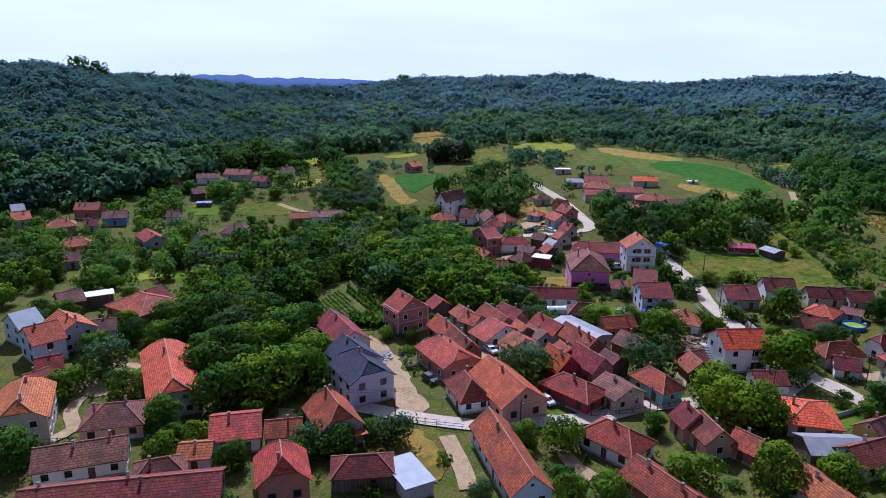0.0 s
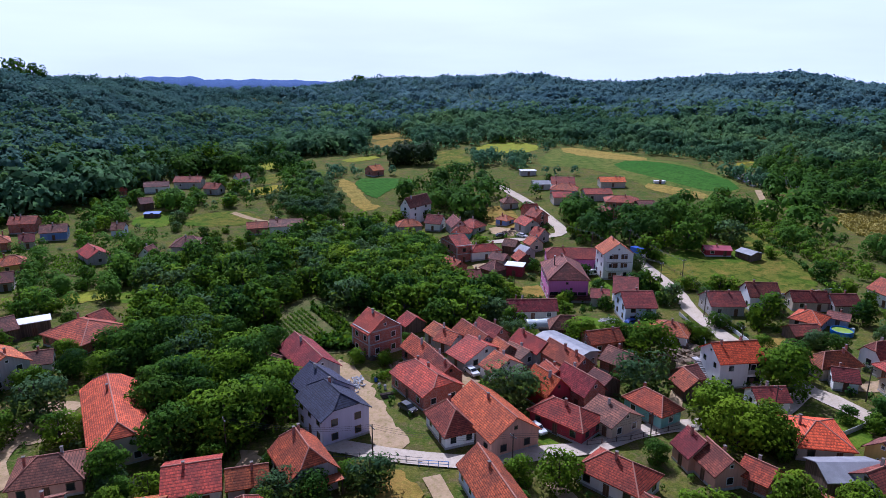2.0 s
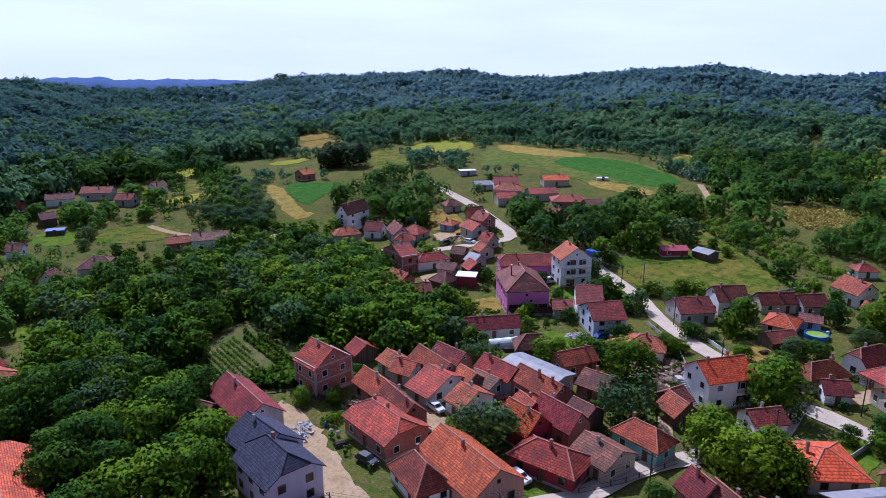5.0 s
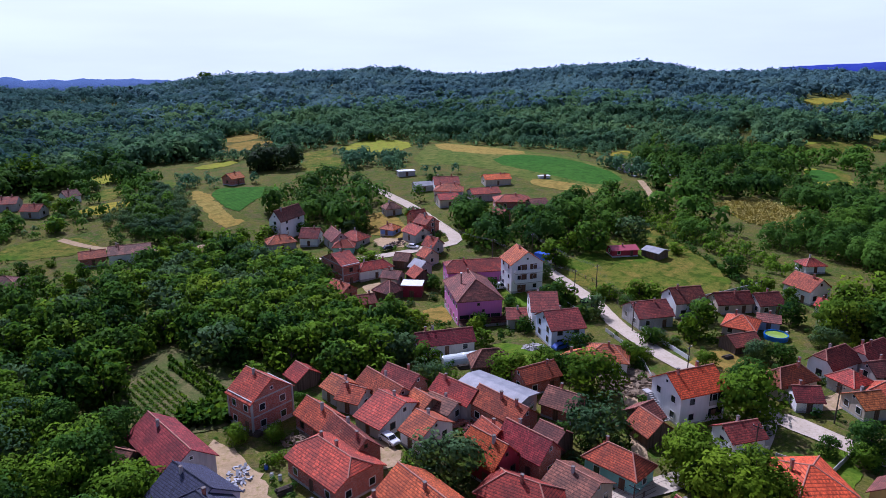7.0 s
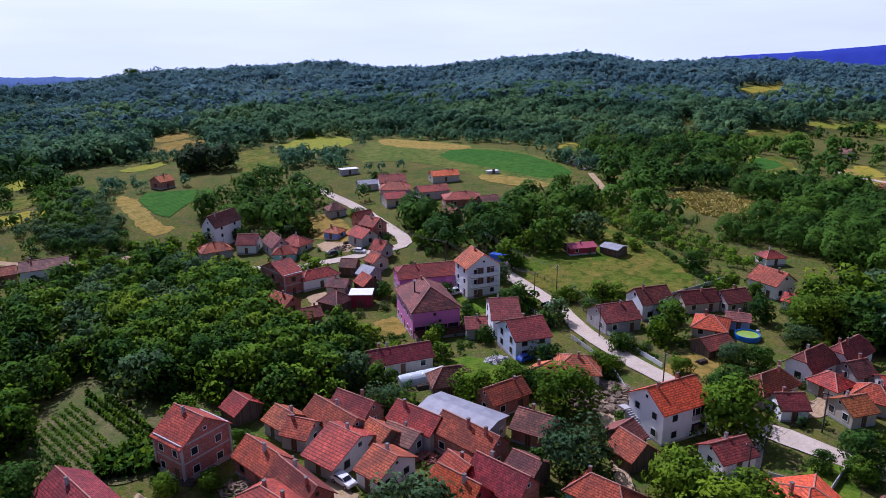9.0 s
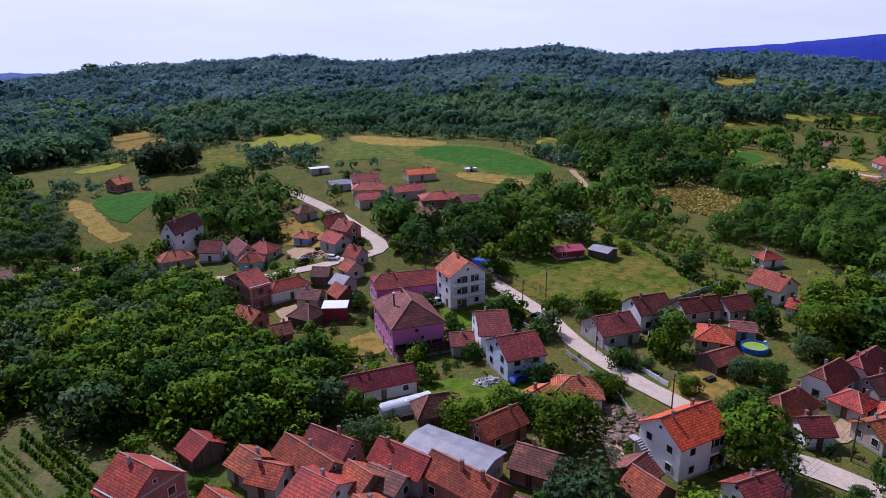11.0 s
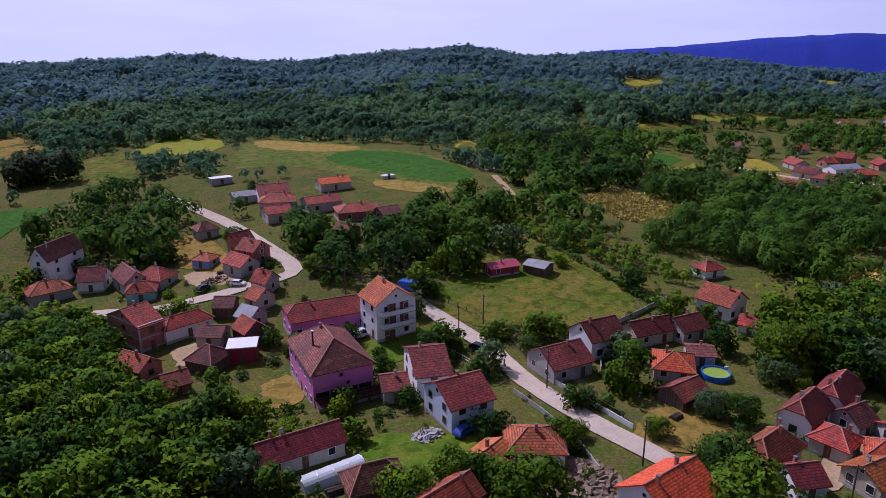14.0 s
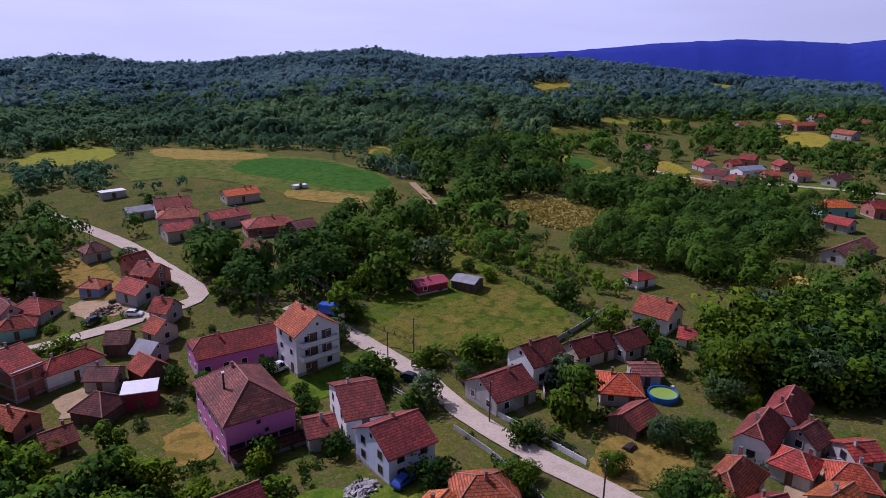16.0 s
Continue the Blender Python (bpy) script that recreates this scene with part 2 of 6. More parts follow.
GREY = plain("grey_sheet_roof", (0.30, 0.30, 0.32), 0.6, 2.0, 0.35)
SILVER = plain("pale_metal_sheet", (0.27, 0.30, 0.34), 0.6, 2.0, 0.2, 0.1)
REDMETAL = plain("red_metal_sheet", (0.42, 0.06, 0.09), 0.5, 2.0, 0.2)
RIDGE = plain("ridge_tile_clay", (0.46, 0.20, 0.13), 0.8, 3.0, 0.3)
WHITE = render_wall("white_render", (0.84, 0.83, 0.81), 0.22)
BEIGE = render_wall("beige_render", (0.56, 0.47, 0.36), 0.5)
PLASTER = render_wall("grey_render", (0.46, 0.43, 0.41), 0.7)
PEACH = render_wall("peach_render", (0.62, 0.34, 0.26), 0.5)
PINK = render_wall("pink_render", (0.66, 0.20, 0.46), 0.25)
LILAC = render_wall("lilac_render", (0.55, 0.52, 0.66), 0.3)
PALEBLUE = render_wall("pale_blue_render", (0.58, 0.64, 0.76), 0.35)
BLUE = render_wall("blue_render", (0.20, 0.30, 0.62), 0.35)
TEAL = render_wall("turquoise_render", (0.25, 0.52, 0.50), 0.35)
YELLOW = render_wall("ochre_render", (0.62, 0.44, 0.12), 0.3)
CRIMSON = render_wall("crimson_render", (0.34, 0.030, 0.050), 0.35)
CONCRETE = render_wall("bare_concrete", (0.45, 0.43, 0.41), 0.7)
BRICK = bricks("red_brick", (0.42, 0.115, 0.070), (0.42, 0.36, 0.32))
WOOD = planks("dark_weathered_boards", (0.14, 0.095, 0.07))
FRAME = plain("white_painted_frame", (0.74, 0.74, 0.73), 0.5, 4.0, 0.15)
TRIM = plain("brown_stained_frame", (0.13, 0.07, 0.045), 0.6, 4.0, 0.25)
DOOR = planks("brown_door_boards", (0.16, 0.085, 0.05))
IRON = plain("dark_iron", (0.05, 0.05, 0.055), 0.5, 6.0, 0.3, 0.5)
SOOT = plain("sooty_concrete", (0.20, 0.17, 0.15), 0.9, 4.0, 0.4)
BARK = plain("tree_bark", (0.10, 0.075, 0.055), 0.95, 4.0, 0.4)
ROADSKIN = earth("pale_road", (0.54, 0.45, 0.34), (0.60, 0.51, 0.40), (0.44, 0.35, 0.24), 0.2, 0.1, weeds=0.15)
DIRT = earth("bare_dirt", (0.50, 0.36, 0.22), (0.44, 0.31, 0.17), (0.26, 0.22, 0.07), 0.12, 0.3, weeds=0.3)
SOIL = earth("garden_soil", (0.10, 0.135, 0.030), (0.20, 0.155, 0.070), (0.06, 0.125, 0.014), 0.1, 0.4)
GRASS = earth("rough_grass", (0.095, 0.165, 0.010), (0.28, 0.190, 0.042), (0.060, 0.125, 0.009), 0.05, 0.6)
HILLGRASS = earth("hill_grass", (0.110, 0.165, 0.022), (0.22, 0.20, 0.045), (0.080, 0.140, 0.016), 0.04, 0.3)
LAWN = earth("green_lawn", (0.105, 0.205, 0.010), (0.19, 0.21, 0.022), (0.070, 0.150, 0.010), 0.14, 0.4)
GREEN = earth("green_crop", (0.050, 0.160, 0.016), (0.080, 0.190, 0.020), (0.045, 0.130, 0.012), 0.03, 0.3, (-28, 2.2))
TAN = earth("straw_stubble", (0.42, 0.29, 0.060), (0.36, 0.29, 0.07), (0.20, 0.20, 0.03), 0.04, 0.3, (-28, 1.8))
YELLOWF = earth("ripe_crop", (0.46, 0.36, 0.035), (0.34, 0.32, 0.035), (0.19, 0.23, 0.02), 0.05, 0.4, (35, 1.5))
MEADOW = earth("yellow_green_meadow", (0.32, 0.33, 0.028), (0.23, 0.29, 0.025), (0.36, 0.30, 0.05), 0.04, 0.3)
DRY = earth("dry_grass", (0.40, 0.255, 0.060), (0.27, 0.205, 0.035), (0.14, 0.16, 0.020), 0.11, 0.6)
LAND = earth("open_land", (0.068, 0.125, 0.013), (0.17, 0.145, 0.028), (0.28, 0.195, 0.095), 0.12, 0.7)
LEAF_A = leaves("broad_leaves", (0.009, 0.040, 0.014), (0.100, 0.215, 0.020), 0.08, 0.38, (0.16, 0.31, 0.012))
LEAF_B = leaves("walnut_leaves", (0.022, 0.078, 0.010), (0.180, 0.310, 0.012), 0.2, 0.38, (0.24, 0.40, 0.01))
LEAF_C = leaves("grey_green_leaves", (0.034, 0.085, 0.038), (0.125, 0.215, 0.085), 0.0, 0.4)
LEAF_D = leaves("dark_needles", (0.010, 0.024, 0.010), (0.030, 0.055, 0.020), 0, 0.15)
# leaf green lifted and blued a little, with some haze put into the colour
FOREST_HAZED = leaves("wood_leaves", (0.042, 0.125, 0.085), (0.190, 0.345, 0.145), 0.05, 0.58, (0.22, 0.40, 0.13))
# distance haze is mixed into these two leaf colours: paler and bluer than foliage
FARWOOD_HAZED = leaves("hill_wood_leaves", (0.075, 0.165, 0.205), (0.195, 0.335, 0.335), 0.0, 0.58, (0.20, 0.36, 0.34))
WESTWOOD_HAZED = leaves("slope_wood_leaves", (0.042, 0.112, 0.135), (0.125, 0.245, 0.205), 0.0, 0.58, (0.16, 0.32, 0.23))
GLASS, _nt, _b = nodes_of("window_glass")
_b.inputs["Base Color"].default_value, _b.inputs["Roughness"].default_value = (0.02, 0.025, 0.03, 1), 0.08
# wooded ranges far off: the blue of the air between is painted on them
HAZE_BLUE_HILL = earth("far_blue_woods", (0.035, 0.055, 0.36), (0.05, 0.075, 0.42), (0.03, 0.05, 0.30), 0.002, 0.0)
HAZE_BLUE_GREY = earth("distant_blue_woods", (0.09, 0.16, 0.36), (0.11, 0.18, 0.38), (0.08, 0.14, 0.32), 0.004, 0.0)

# ---- the lie of the land ----
SWELLS = [(0, 280, 60, 45, -7.8), (-130, 240, 70, 70, -4.1), (130, 420, 120, 110, 8.2), (320, 300, 130, 110, -4.1), (-50, 340, 45, 40, 1.7),
          (60, 265, 30, 30, 4.7), (45, 215, 30, 25, -2.9), (800, 700, 400, 350, -7.5), (-40, 420, 90, 60, -1.8), (110, 180, 40, 40, -1.1)]
# the wooded ring of hills: bearing in degrees, angle to the skyline, distance of its crest, distance of its foot
AZ = [-180, -60, -33, -26, -22, -15, -8, -4, 0, 4, 9, 14, 18, 25, 30, 34, 40, 45, 49, 53, 60, 69, 90, 180]
EL = [-1.5, -0.9, -1.0, -1.6, -2.1, -2.7, -2.5, -2.1, -1.6, -1.45, -1.55, -1.8, -1.65, -0.95, -0.82, -1.1, -1.1, -1.2, -1.45, -1.8, -2.3, -2.9, -3.0, -1.5]
FAR = [650, 560, 600, 650, 700, 850, 950, 950, 950, 950, 950, 950, 950, 950, 950, 950, 1000, 1050, 1100, 1100, 1100, 1100, 1000, 650]
FOOT = [330, 300, 300, 320, 345, 400, 420, 430, 430, 440, 450, 460, 450, 430, 430, 440, 480, 520, 600, 650, 700, 800, 800, 330]


def ground_z(x, y):
    """Height of the ground, for arrays of x and y."""
    x, y = np.asarray(x, float), np.asarray(y, float)
    z = 0.9 + sum(h * np.exp(-0.5 * (((x - a) / p) ** 2 + ((y - b) / q) ** 2)) for a, b, p, q, h in SWELLS)
    az, r = np.degrees(np.arctan2(x, y - 40)), np.hypot(x, y - 40)
    top = 53 + np.interp(az, AZ, FAR) * np.tan(np.radians(np.interp(az, AZ, EL)))
    near, far = np.interp(az, AZ, FOOT), np.interp(az, AZ, FAR)
    u = np.clip((r - near) / (far - near), 0, 1)
    bumps = 2.2 * np.sin(x / 47 + 1.3 * np.sin(y / 71)) * np.sin(y / 58 + 0.7) * np.clip(u * 4, 0, 1) * np.clip((1.6 - u) * 2, 0, 1)
    return z + top * np.sin(u * np.pi / 2) ** 0.9 + bumps - 0.062 * np.maximum(r - far, 0)


def gz(x, y):
    return float(ground_z(x, y))


# ---- mesh helpers ----
def link_mesh(name, verts, faces, material, parent=None, label=""):
    me = bpy.data.meshes.new(name)
    me.from_pydata([tuple(v) for v in verts], [], faces)
    me.materials.append(material)
    ob = new(name, me)
    if parent is not None:
        ob.parent = parent
    if label:
        ob["label"] = label
    return ob


def fast_mesh(name, verts, quads, material, clump=None, tone=None):
    """A mesh from numpy arrays of vertices and four-cornered faces; clump and tone: one value a face."""
    me = bpy.data.meshes.new(name)
    n, f = len(verts), len(quads)
    me.vertices.add(n)
    me.vertices.foreach_set("co", np.asarray(verts, np.float32).ravel())
    me.loops.add(4 * f)
    me.loops.foreach_set("vertex_index", np.asarray(quads, np.int32).ravel())
    me.polygons.add(f)
    me.polygons.foreach_set("loop_start", np.arange(0, 4 * f, 4, dtype=np.int32))
    me.materials.append(material)
    if clump is not None:
        at = me.attributes.new("clump", "FLOAT_VECTOR", "POINT")
        at.data.foreach_set("vector", np.repeat(np.asarray(clump, np.float32), 4, axis=0).ravel())
    if tone is not None:
        at = me.attributes.new("tone", "FLOAT", "POINT")
        at.data.foreach_set("value", np.repeat(np.asarray(tone, np.float32), 4))
    me.update(calc_edges=True)
    return me


def part(name, bm, material, parent, label=""):
    me = bpy.data.meshes.new(name)
    bm.to_mesh(me)
    bm.free()
    me.materials.append(material)
    ob = new(name, me)
    ob.parent = parent
    if label:
        ob["label"] = label
    return ob


def box(bm, x0, y0, z0, x1, y1, z1, m=None):
    v = [bm.verts.new(Vector(p) if m is None else m @ Vector(p)) for p in
         ((x0, y0, z0), (x1, y0, z0), (x1, y1, z0), (x0, y1, z0), (x0, y0, z1), (x1, y0, z1), (x1, y1, z1), (x0, y1, z1))]
    for f in ((3, 2, 1, 0), (4, 5, 6, 7), (0, 1, 5, 4), (1, 2, 6, 5), (2, 3, 7, 6), (3, 0, 4, 7)):
        bm.faces.new([v[i] for i in f])
    return bm


def boxes(*rows):
    bm = bmesh.new()
    for r in rows:
        box(bm, *r)
    return bm


def rod(bm, a, b, r0, r1, n=8):
    """A tapered round bar from a to b."""
    a, b = Vector(a), Vector(b)
    q = (b - a).to_track_quat("Z", "Y")
    ring = [[bm.verts.new(p + q @ Vector((r * math.cos(2 * math.pi * i / n), r * math.sin(2 * math.pi * i / n), 0))) for i in range(n)] for p, r in ((a, r0), (b, r1))]
    for i in range(n):
        j = (i + 1) % n
        bm.faces.new((ring[0][i], ring[0][j], ring[1][j], ring[1][i]))
    bm.faces.new(ring[0][::-1])
    bm.faces.new(ring[1])
    return bm


def tube(points, r, n=5):
    """One round bar along a bent line."""
    bm, rings = bmesh.new(), []
    for i, p in enumerate(points):
        d = (points[min(i + 1, len(points) - 1)] - points[max(i - 1, 0)]).normalized()
        q = d.to_track_quat("Z", "Y")
        rings.append([bm.verts.new(p + q @ Vector((r * math.cos(2 * math.pi * k / n), r * math.sin(2 * math.pi * k / n), 0))) for k in range(n)])
    for a, b in zip(rings, rings[1:]):
        for k in range(n):
            bm.faces.new((a[k], a[(k + 1) % n], b[(k + 1) % n], b[k]))
    return bm


def root(name, x, y, angle=0.0, z=None):
    e = new(name)
    e.empty_display_size = 0.3
    e.matrix_basis = pose(x, y, gz(x, y) if z is None else z, 0, 0, angle)
    return e


# ---- the ground ----
def spread(lo, hi, step, far, grow):
    core = list(np.arange(lo, hi + 0.1, step))
    s, a = step, []
    v = hi
    while v < far:
        s *= grow
        v += s
        a.append(v)
    s, b_, v = step, [], lo
    while v > -far:
        s *= grow
        v -= s
        b_.append(v)
    return np.array(b_[::-1] + core + a)


XS, YS = spread(-220, 320, 4.0, 4300, 1.06), spread(20, 440, 4.0, 4300, 1.06)
GX, GY = np.meshgrid(XS, YS)
gv = np.stack([GX, GY, ground_z(GX, GY)], -1).reshape(-1, 3)
nx, ny = len(XS), len(YS)
ii = (np.arange(ny - 1)[:, None] * nx + np.arange(nx - 1)).ravel()
ground = new("ground", fast_mesh("ground", gv, np.stack([ii, ii + 1, ii + nx + 1, ii + nx], -1), LAND))
ground.data.polygons.foreach_set("use_smooth", np.ones(len(ii), bool))
tagged(ground, "rolling green land round the village", "ground", kind="structure")


def inside(x, y, poly):
    """Which of the points lie in the polygon."""
    r = np.zeros(np.shape(x), bool)
    for (xa, ya), (xb, yb) in zip(poly, poly[1:] + poly[:1]):
        hit = (ya > y) != (yb > y)
        r ^= hit & (x < (xb - xa) * (y - ya) / ((yb - ya) if yb != ya else 1e-9) + xa)
    return r


FIELDS = []
GARDENS = []
FIELD_LABEL = {"big": "wide green and olive grass field on the slope", "crop": "bright green field of low crops", "stubble": "straw coloured strip of stubble",
               "meadow": "sunlit meadow of rough dry grass", "maize": "yellowing field of ripe maize", "yard": "trodden yard of earth and dry grass",
               "lawn": "bright green mown lawn by a house", "garden": "tilled vegetable garden soil with green rows"}


def smooth_ring(poly, rounds=1):
    for _ in range(rounds):
        out = []
        for (xa, ya), (xb, yb) in zip(poly, poly[1:] + poly[:1]):
            out += [(0.75 * xa + 0.25 * xb, 0.75 * ya + 0.25 * yb), (0.25 * xa + 0.75 * xb, 0.25 * ya + 0.75 * yb)]
        poly = out
    return poly


def field(kind, material, poly):
    """A patch of ground cover draped over the land."""
    FIELDS.append(poly)
    if kind == "garden":
        GARDENS.append(poly)
    ring = smooth_ring(poly)
    bm = bmesh.new()
    rag = 0.5 if kind == "crop" else 1.4
    long = [(xa + (xb - xa) * i / n, ya + (yb - ya) * i / n) for (xa, ya), (xb, yb) in zip(ring, ring[1:] + ring[:1]) for n in [max(1, min(14, int(math.dist((xa, ya), (xb, yb)) / 1.2)))] for i in range(n)]
    rim = [bm.verts.new((x + rag * noise.noise((x * 0.35, y * 0.35, 0)) + 0.5 * rag * noise.noise((x * 1.3, y * 1.3, 3)), y + rag * noise.noise((x * 0.35, y * 0.35, 9)) + 0.5 * rag * noise.noise((x * 1.3, y * 1.3, 7)), 0)) for x, y in long]
    bm.faces.new(rim)
    xs, ys = [p[0] for p in ring], [p[1] for p in ring]
    size = max(max(xs) - min(xs), max(ys) - min(ys))
    step = max(2.0, size / 40)
    for axis, lo, hi in ((0, min(xs), max(xs)), (1, min(ys), max(ys))):
        v = lo + step
        while v < hi:
            co, no = [0, 0, 0], [0, 0, 0]
            co[axis], no[axis] = v, 1
            bmesh.ops.bisect_plane(bm, geom=bm.verts[:] + bm.edges[:] + bm.faces[:], plane_co=co, plane_no=no)
            v += step
    lift = 0.10 + 0.012 * (len(FIELDS) % 7)
    for v in bm.verts:
        v.co.z = gz(v.co.x, v.co.y) + lift
    bmesh.ops.recalc_face_normals(bm, faces=bm.faces[:])
    me = bpy.data.meshes.new(kind)
    bm.to_mesh(me)
    bm.free()
    if me.polygons[0].normal.z < 0:
        me.flip_normals()
    me.materials.append(material)
    tagged(new({"big": "grass_field"}.get(kind, kind), me), FIELD_LABEL[kind], "field" if kind not in ("lawn", "yard", "garden") else kind, kind="structure")


ROADS = []


def road(kind, width, line):
    """A strip that follows the ground along a line, with ragged edges."""
    pts = [Vector((x, y, 0)) for x, y in line]
    fine = []
    for i in range(len(pts) - 1):
        p0, p1, p2, p3 = pts[max(i - 1, 0)], pts[i], pts[i + 1], pts[min(i + 2, len(pts) - 1)]
        n = max(2, int((p2 - p1).length / 2))
        for k in range(n):
            t = k / n
            fine.append(0.5 * (2 * p1 + (p2 - p0) * t + (2 * p0 - 5 * p1 + 4 * p2 - p3) * t * t + (3 * p1 - p0 - 3 * p2 + p3) * t ** 3))
    fine.append(pts[-1])
    ROADS.append((np.array([(p.x, p.y) for p in fine]), width))
    verts, faces, cols = [], [], 5
    for i, p in enumerate(fine):
        d = (fine[min(i + 1, len(fine) - 1)] - fine[max(i - 1, 0)]).normalized()
        s = Vector((-d.y, d.x, 0))
        for c in range(cols):
            o = (c / (cols - 1) - 0.5) * width * (1 + (0.12 * noise.noise((p.x * 0.25, p.y * 0.25, c)) if c in (0, cols - 1) else 0))
            q = p + s * o
            verts.append((q.x, q.y, gz(q.x, q.y) + 0.2 + 0.01 * (len(ROADS) % 5)))
    for i in range(len(fine) - 1):
        for c in range(cols - 1):
            a = i * cols + c
            faces.append((a, a + cols, a + cols + 1, a + 1))
    ob = link_mesh(kind, verts, faces, DIRT if kind == "track" else ROADSKIN)
    if ob.data.polygons[0].normal.z < 0:
        ob.data.flip_normals()
    tagged(ob, {"road": "pale sun-bleached village road", "lane": "narrow pale village lane between yards", "track": "bare earth cart track"}[kind], "road", kind="structure")


# ---- trees ----
def quad_cloud(centers, normals, sizes, rng, broad=0.6):
    """Four-cornered leaf sprays, one at each centre, facing about along its normal."""
    n = len(centers)
    r = rng.normal(size=(n, 3))
    u = np.cross(normals, r)
    u /= np.linalg.norm(u, axis=1, keepdims=True) + 1e-9
    w = np.cross(normals, u)
    w /= np.linalg.norm(w, axis=1, keepdims=True) + 1e-9
    s = sizes[:, None]
    bend = normals * s * 0.25
    v = np.stack([centers - u * s - bend, centers - w * s * broad + bend, centers + u * s - bend, centers + w * s * broad + bend], 1)
    return v.reshape(-1, 3), np.arange(4 * n).reshape(n, 4)


def crown_mesh(name, seed, material, wide, tall, clumps, sprays, size):
    """A crown for a tree one metre high: uneven clumps of leaf sprays with gaps between them."""
    rng = np.random.default_rng(seed)
    cs, ns, ss, sf, tn = [], [], [], [], []
    for k in range(clumps):
        a, h = rng.uniform(0, 2 * math.pi), rng.uniform(0.13, 0.92)
        reach = wide * math.sin(min(1, max(0.12, (1.0 - h) / 0.72)) ** 0.75 * math.pi * 0.62 + 0.15) * rng.uniform(0.45, 1.0)
        c = np.array([reach * math.cos(a), reach * math.sin(a), h * tall])
        rad = rng.uniform(0.13, 0.22) * (0.75 + wide)
        d = rng.normal(size=(sprays, 3))
        d /= np.linalg.norm(d, axis=1, keepdims=True)
        shell = rng.uniform(0.72, 1.0, (sprays, 1))
        p = c + d * rad * shell * np.array([1.15, 1.15, 0.8])
        cs.append(p)
        ns.append(d + rng.normal(size=(sprays, 3)) * 0.35 + np.array([0, 0, 0.25]))
        ss.append(rng.uniform(0.6, 1.25, sprays) * size)
        tn.append(np.full(sprays, rng.uniform(0, 1)))
        mass = p - np.array([0, 0, 0.55 * tall])
        mass /= np.linalg.norm(mass, axis=1, keepdims=True) + 1e-6
        sf.append(d * 0.6 + mass * 0.45 + rng.normal(size=(sprays, 3)) * 0.22)
    soft = np.concatenate(sf)
    soft /= np.linalg.norm(soft, axis=1, keepdims=True)
    n = np.concatenate(ns)
    n /= np.linalg.norm(n, axis=1, keepdims=True)
    v, q = quad_cloud(np.concatenate(cs), n, np.concatenate(ss), rng)
    return fast_mesh(name, v, q, material, soft, np.concatenate(tn))


def trunk_mesh(seed, wide):
    rng = random.Random(seed)
    bm = bmesh.new()
    rod(bm, (0, 0, -0.06), (0.01, 0.0, 0.38), 0.032, 0.022)
    for k in range(5):
        a = k * 1.26 + rng.uniform(-0.4, 0.4)
        rod(bm, (0.005, 0, 0.24 + 0.03 * k), (wide * 0.6 * math.cos(a), wide * 0.6 * math.sin(a), 0.55 + 0.06 * k), 0.015, 0.005, 5)
    rod(bm, (0.01, 0, 0.36), (0.0, 0.02, 0.8), 0.021, 0.006, 6)
    me = bpy.data.meshes.new("trunk")
    bm.to_mesh(me)
    bm.free()
    me.materials.append(BARK)
    return me


KINDS = []
for k, (mat, wide, tall, clumps, sprays, size, name, label) in enumerate([
        (LEAF_A, 0.42, 0.95, 34, 62, 0.040, "broadleaf_tree", "dense dark green broadleaf tree with a rounded crown"),
        (LEAF_B, 0.48, 0.92, 36, 62, 0.041, "walnut_tree", "spreading walnut tree with sunlit yellow-green leaves"),
        (LEAF_A, 0.36, 1.0, 32, 60, 0.038, "ash_tree", "tall green tree with a loose uneven crown"),
        (LEAF_C, 0.44, 0.92, 34, 60, 0.040, "willow_tree", "grey-green leafy tree with a soft crown"),
        (LEAF_B, 0.40, 0.96, 30, 60, 0.040, "plum_tree", "light green fruit tree with a ragged crown"),
        (LEAF_D, 0.26, 1.0, 26, 44, 0.036, "pine_tree", "tall dark pine with a narrow crown"),
        (LEAF_A, 0.30, 1.0, 26, 44, 0.036, "poplar_tree", "tall narrow green poplar")]):
    KINDS.append((crown_mesh("crown", 11 + k, mat, wide, tall, clumps, sprays, size), crown_mesh("crown", 41 + k, mat, wide, tall, 24, 24, size * 1.75), trunk_mesh(5 + k, wide), name, label))
SHRUBS = [crown_mesh("shrub", 71 + k, mat, 0.46, 0.92, 13, 17, 0.085) for k, mat in enumerate((LEAF_A, LEAF_B, LEAF_B, LEAF_C, LEAF_A))]
TREES = np.zeros((0, 2))
tree_rng = random.Random(4)


def tree(x, y, h, kind=None):
    """One tree: trunk and crown, turned and stretched at random."""
    global TREES
    k = tree_rng.choice((0, 0, 1, 1, 1, 2, 3, 4, 4)) if kind is None else kind
    near, light, trunk, name, label = KINDS[k]
    crown = near if y < 165 and x < 120 else light
    e = root(name, x, y, tree_rng.uniform(0, 360))
    e.scale = (h * tree_rng.uniform(0.95, 1.25), h * tree_rng.uniform(0.95, 1.25), h)
    for n, me in (("trunk", trunk), ("crown", crown)):
        o = new(n, me)
        o.parent = e
    tagged(e, label, "tree")
    TREES = np.vstack([TREES, (x, y)])


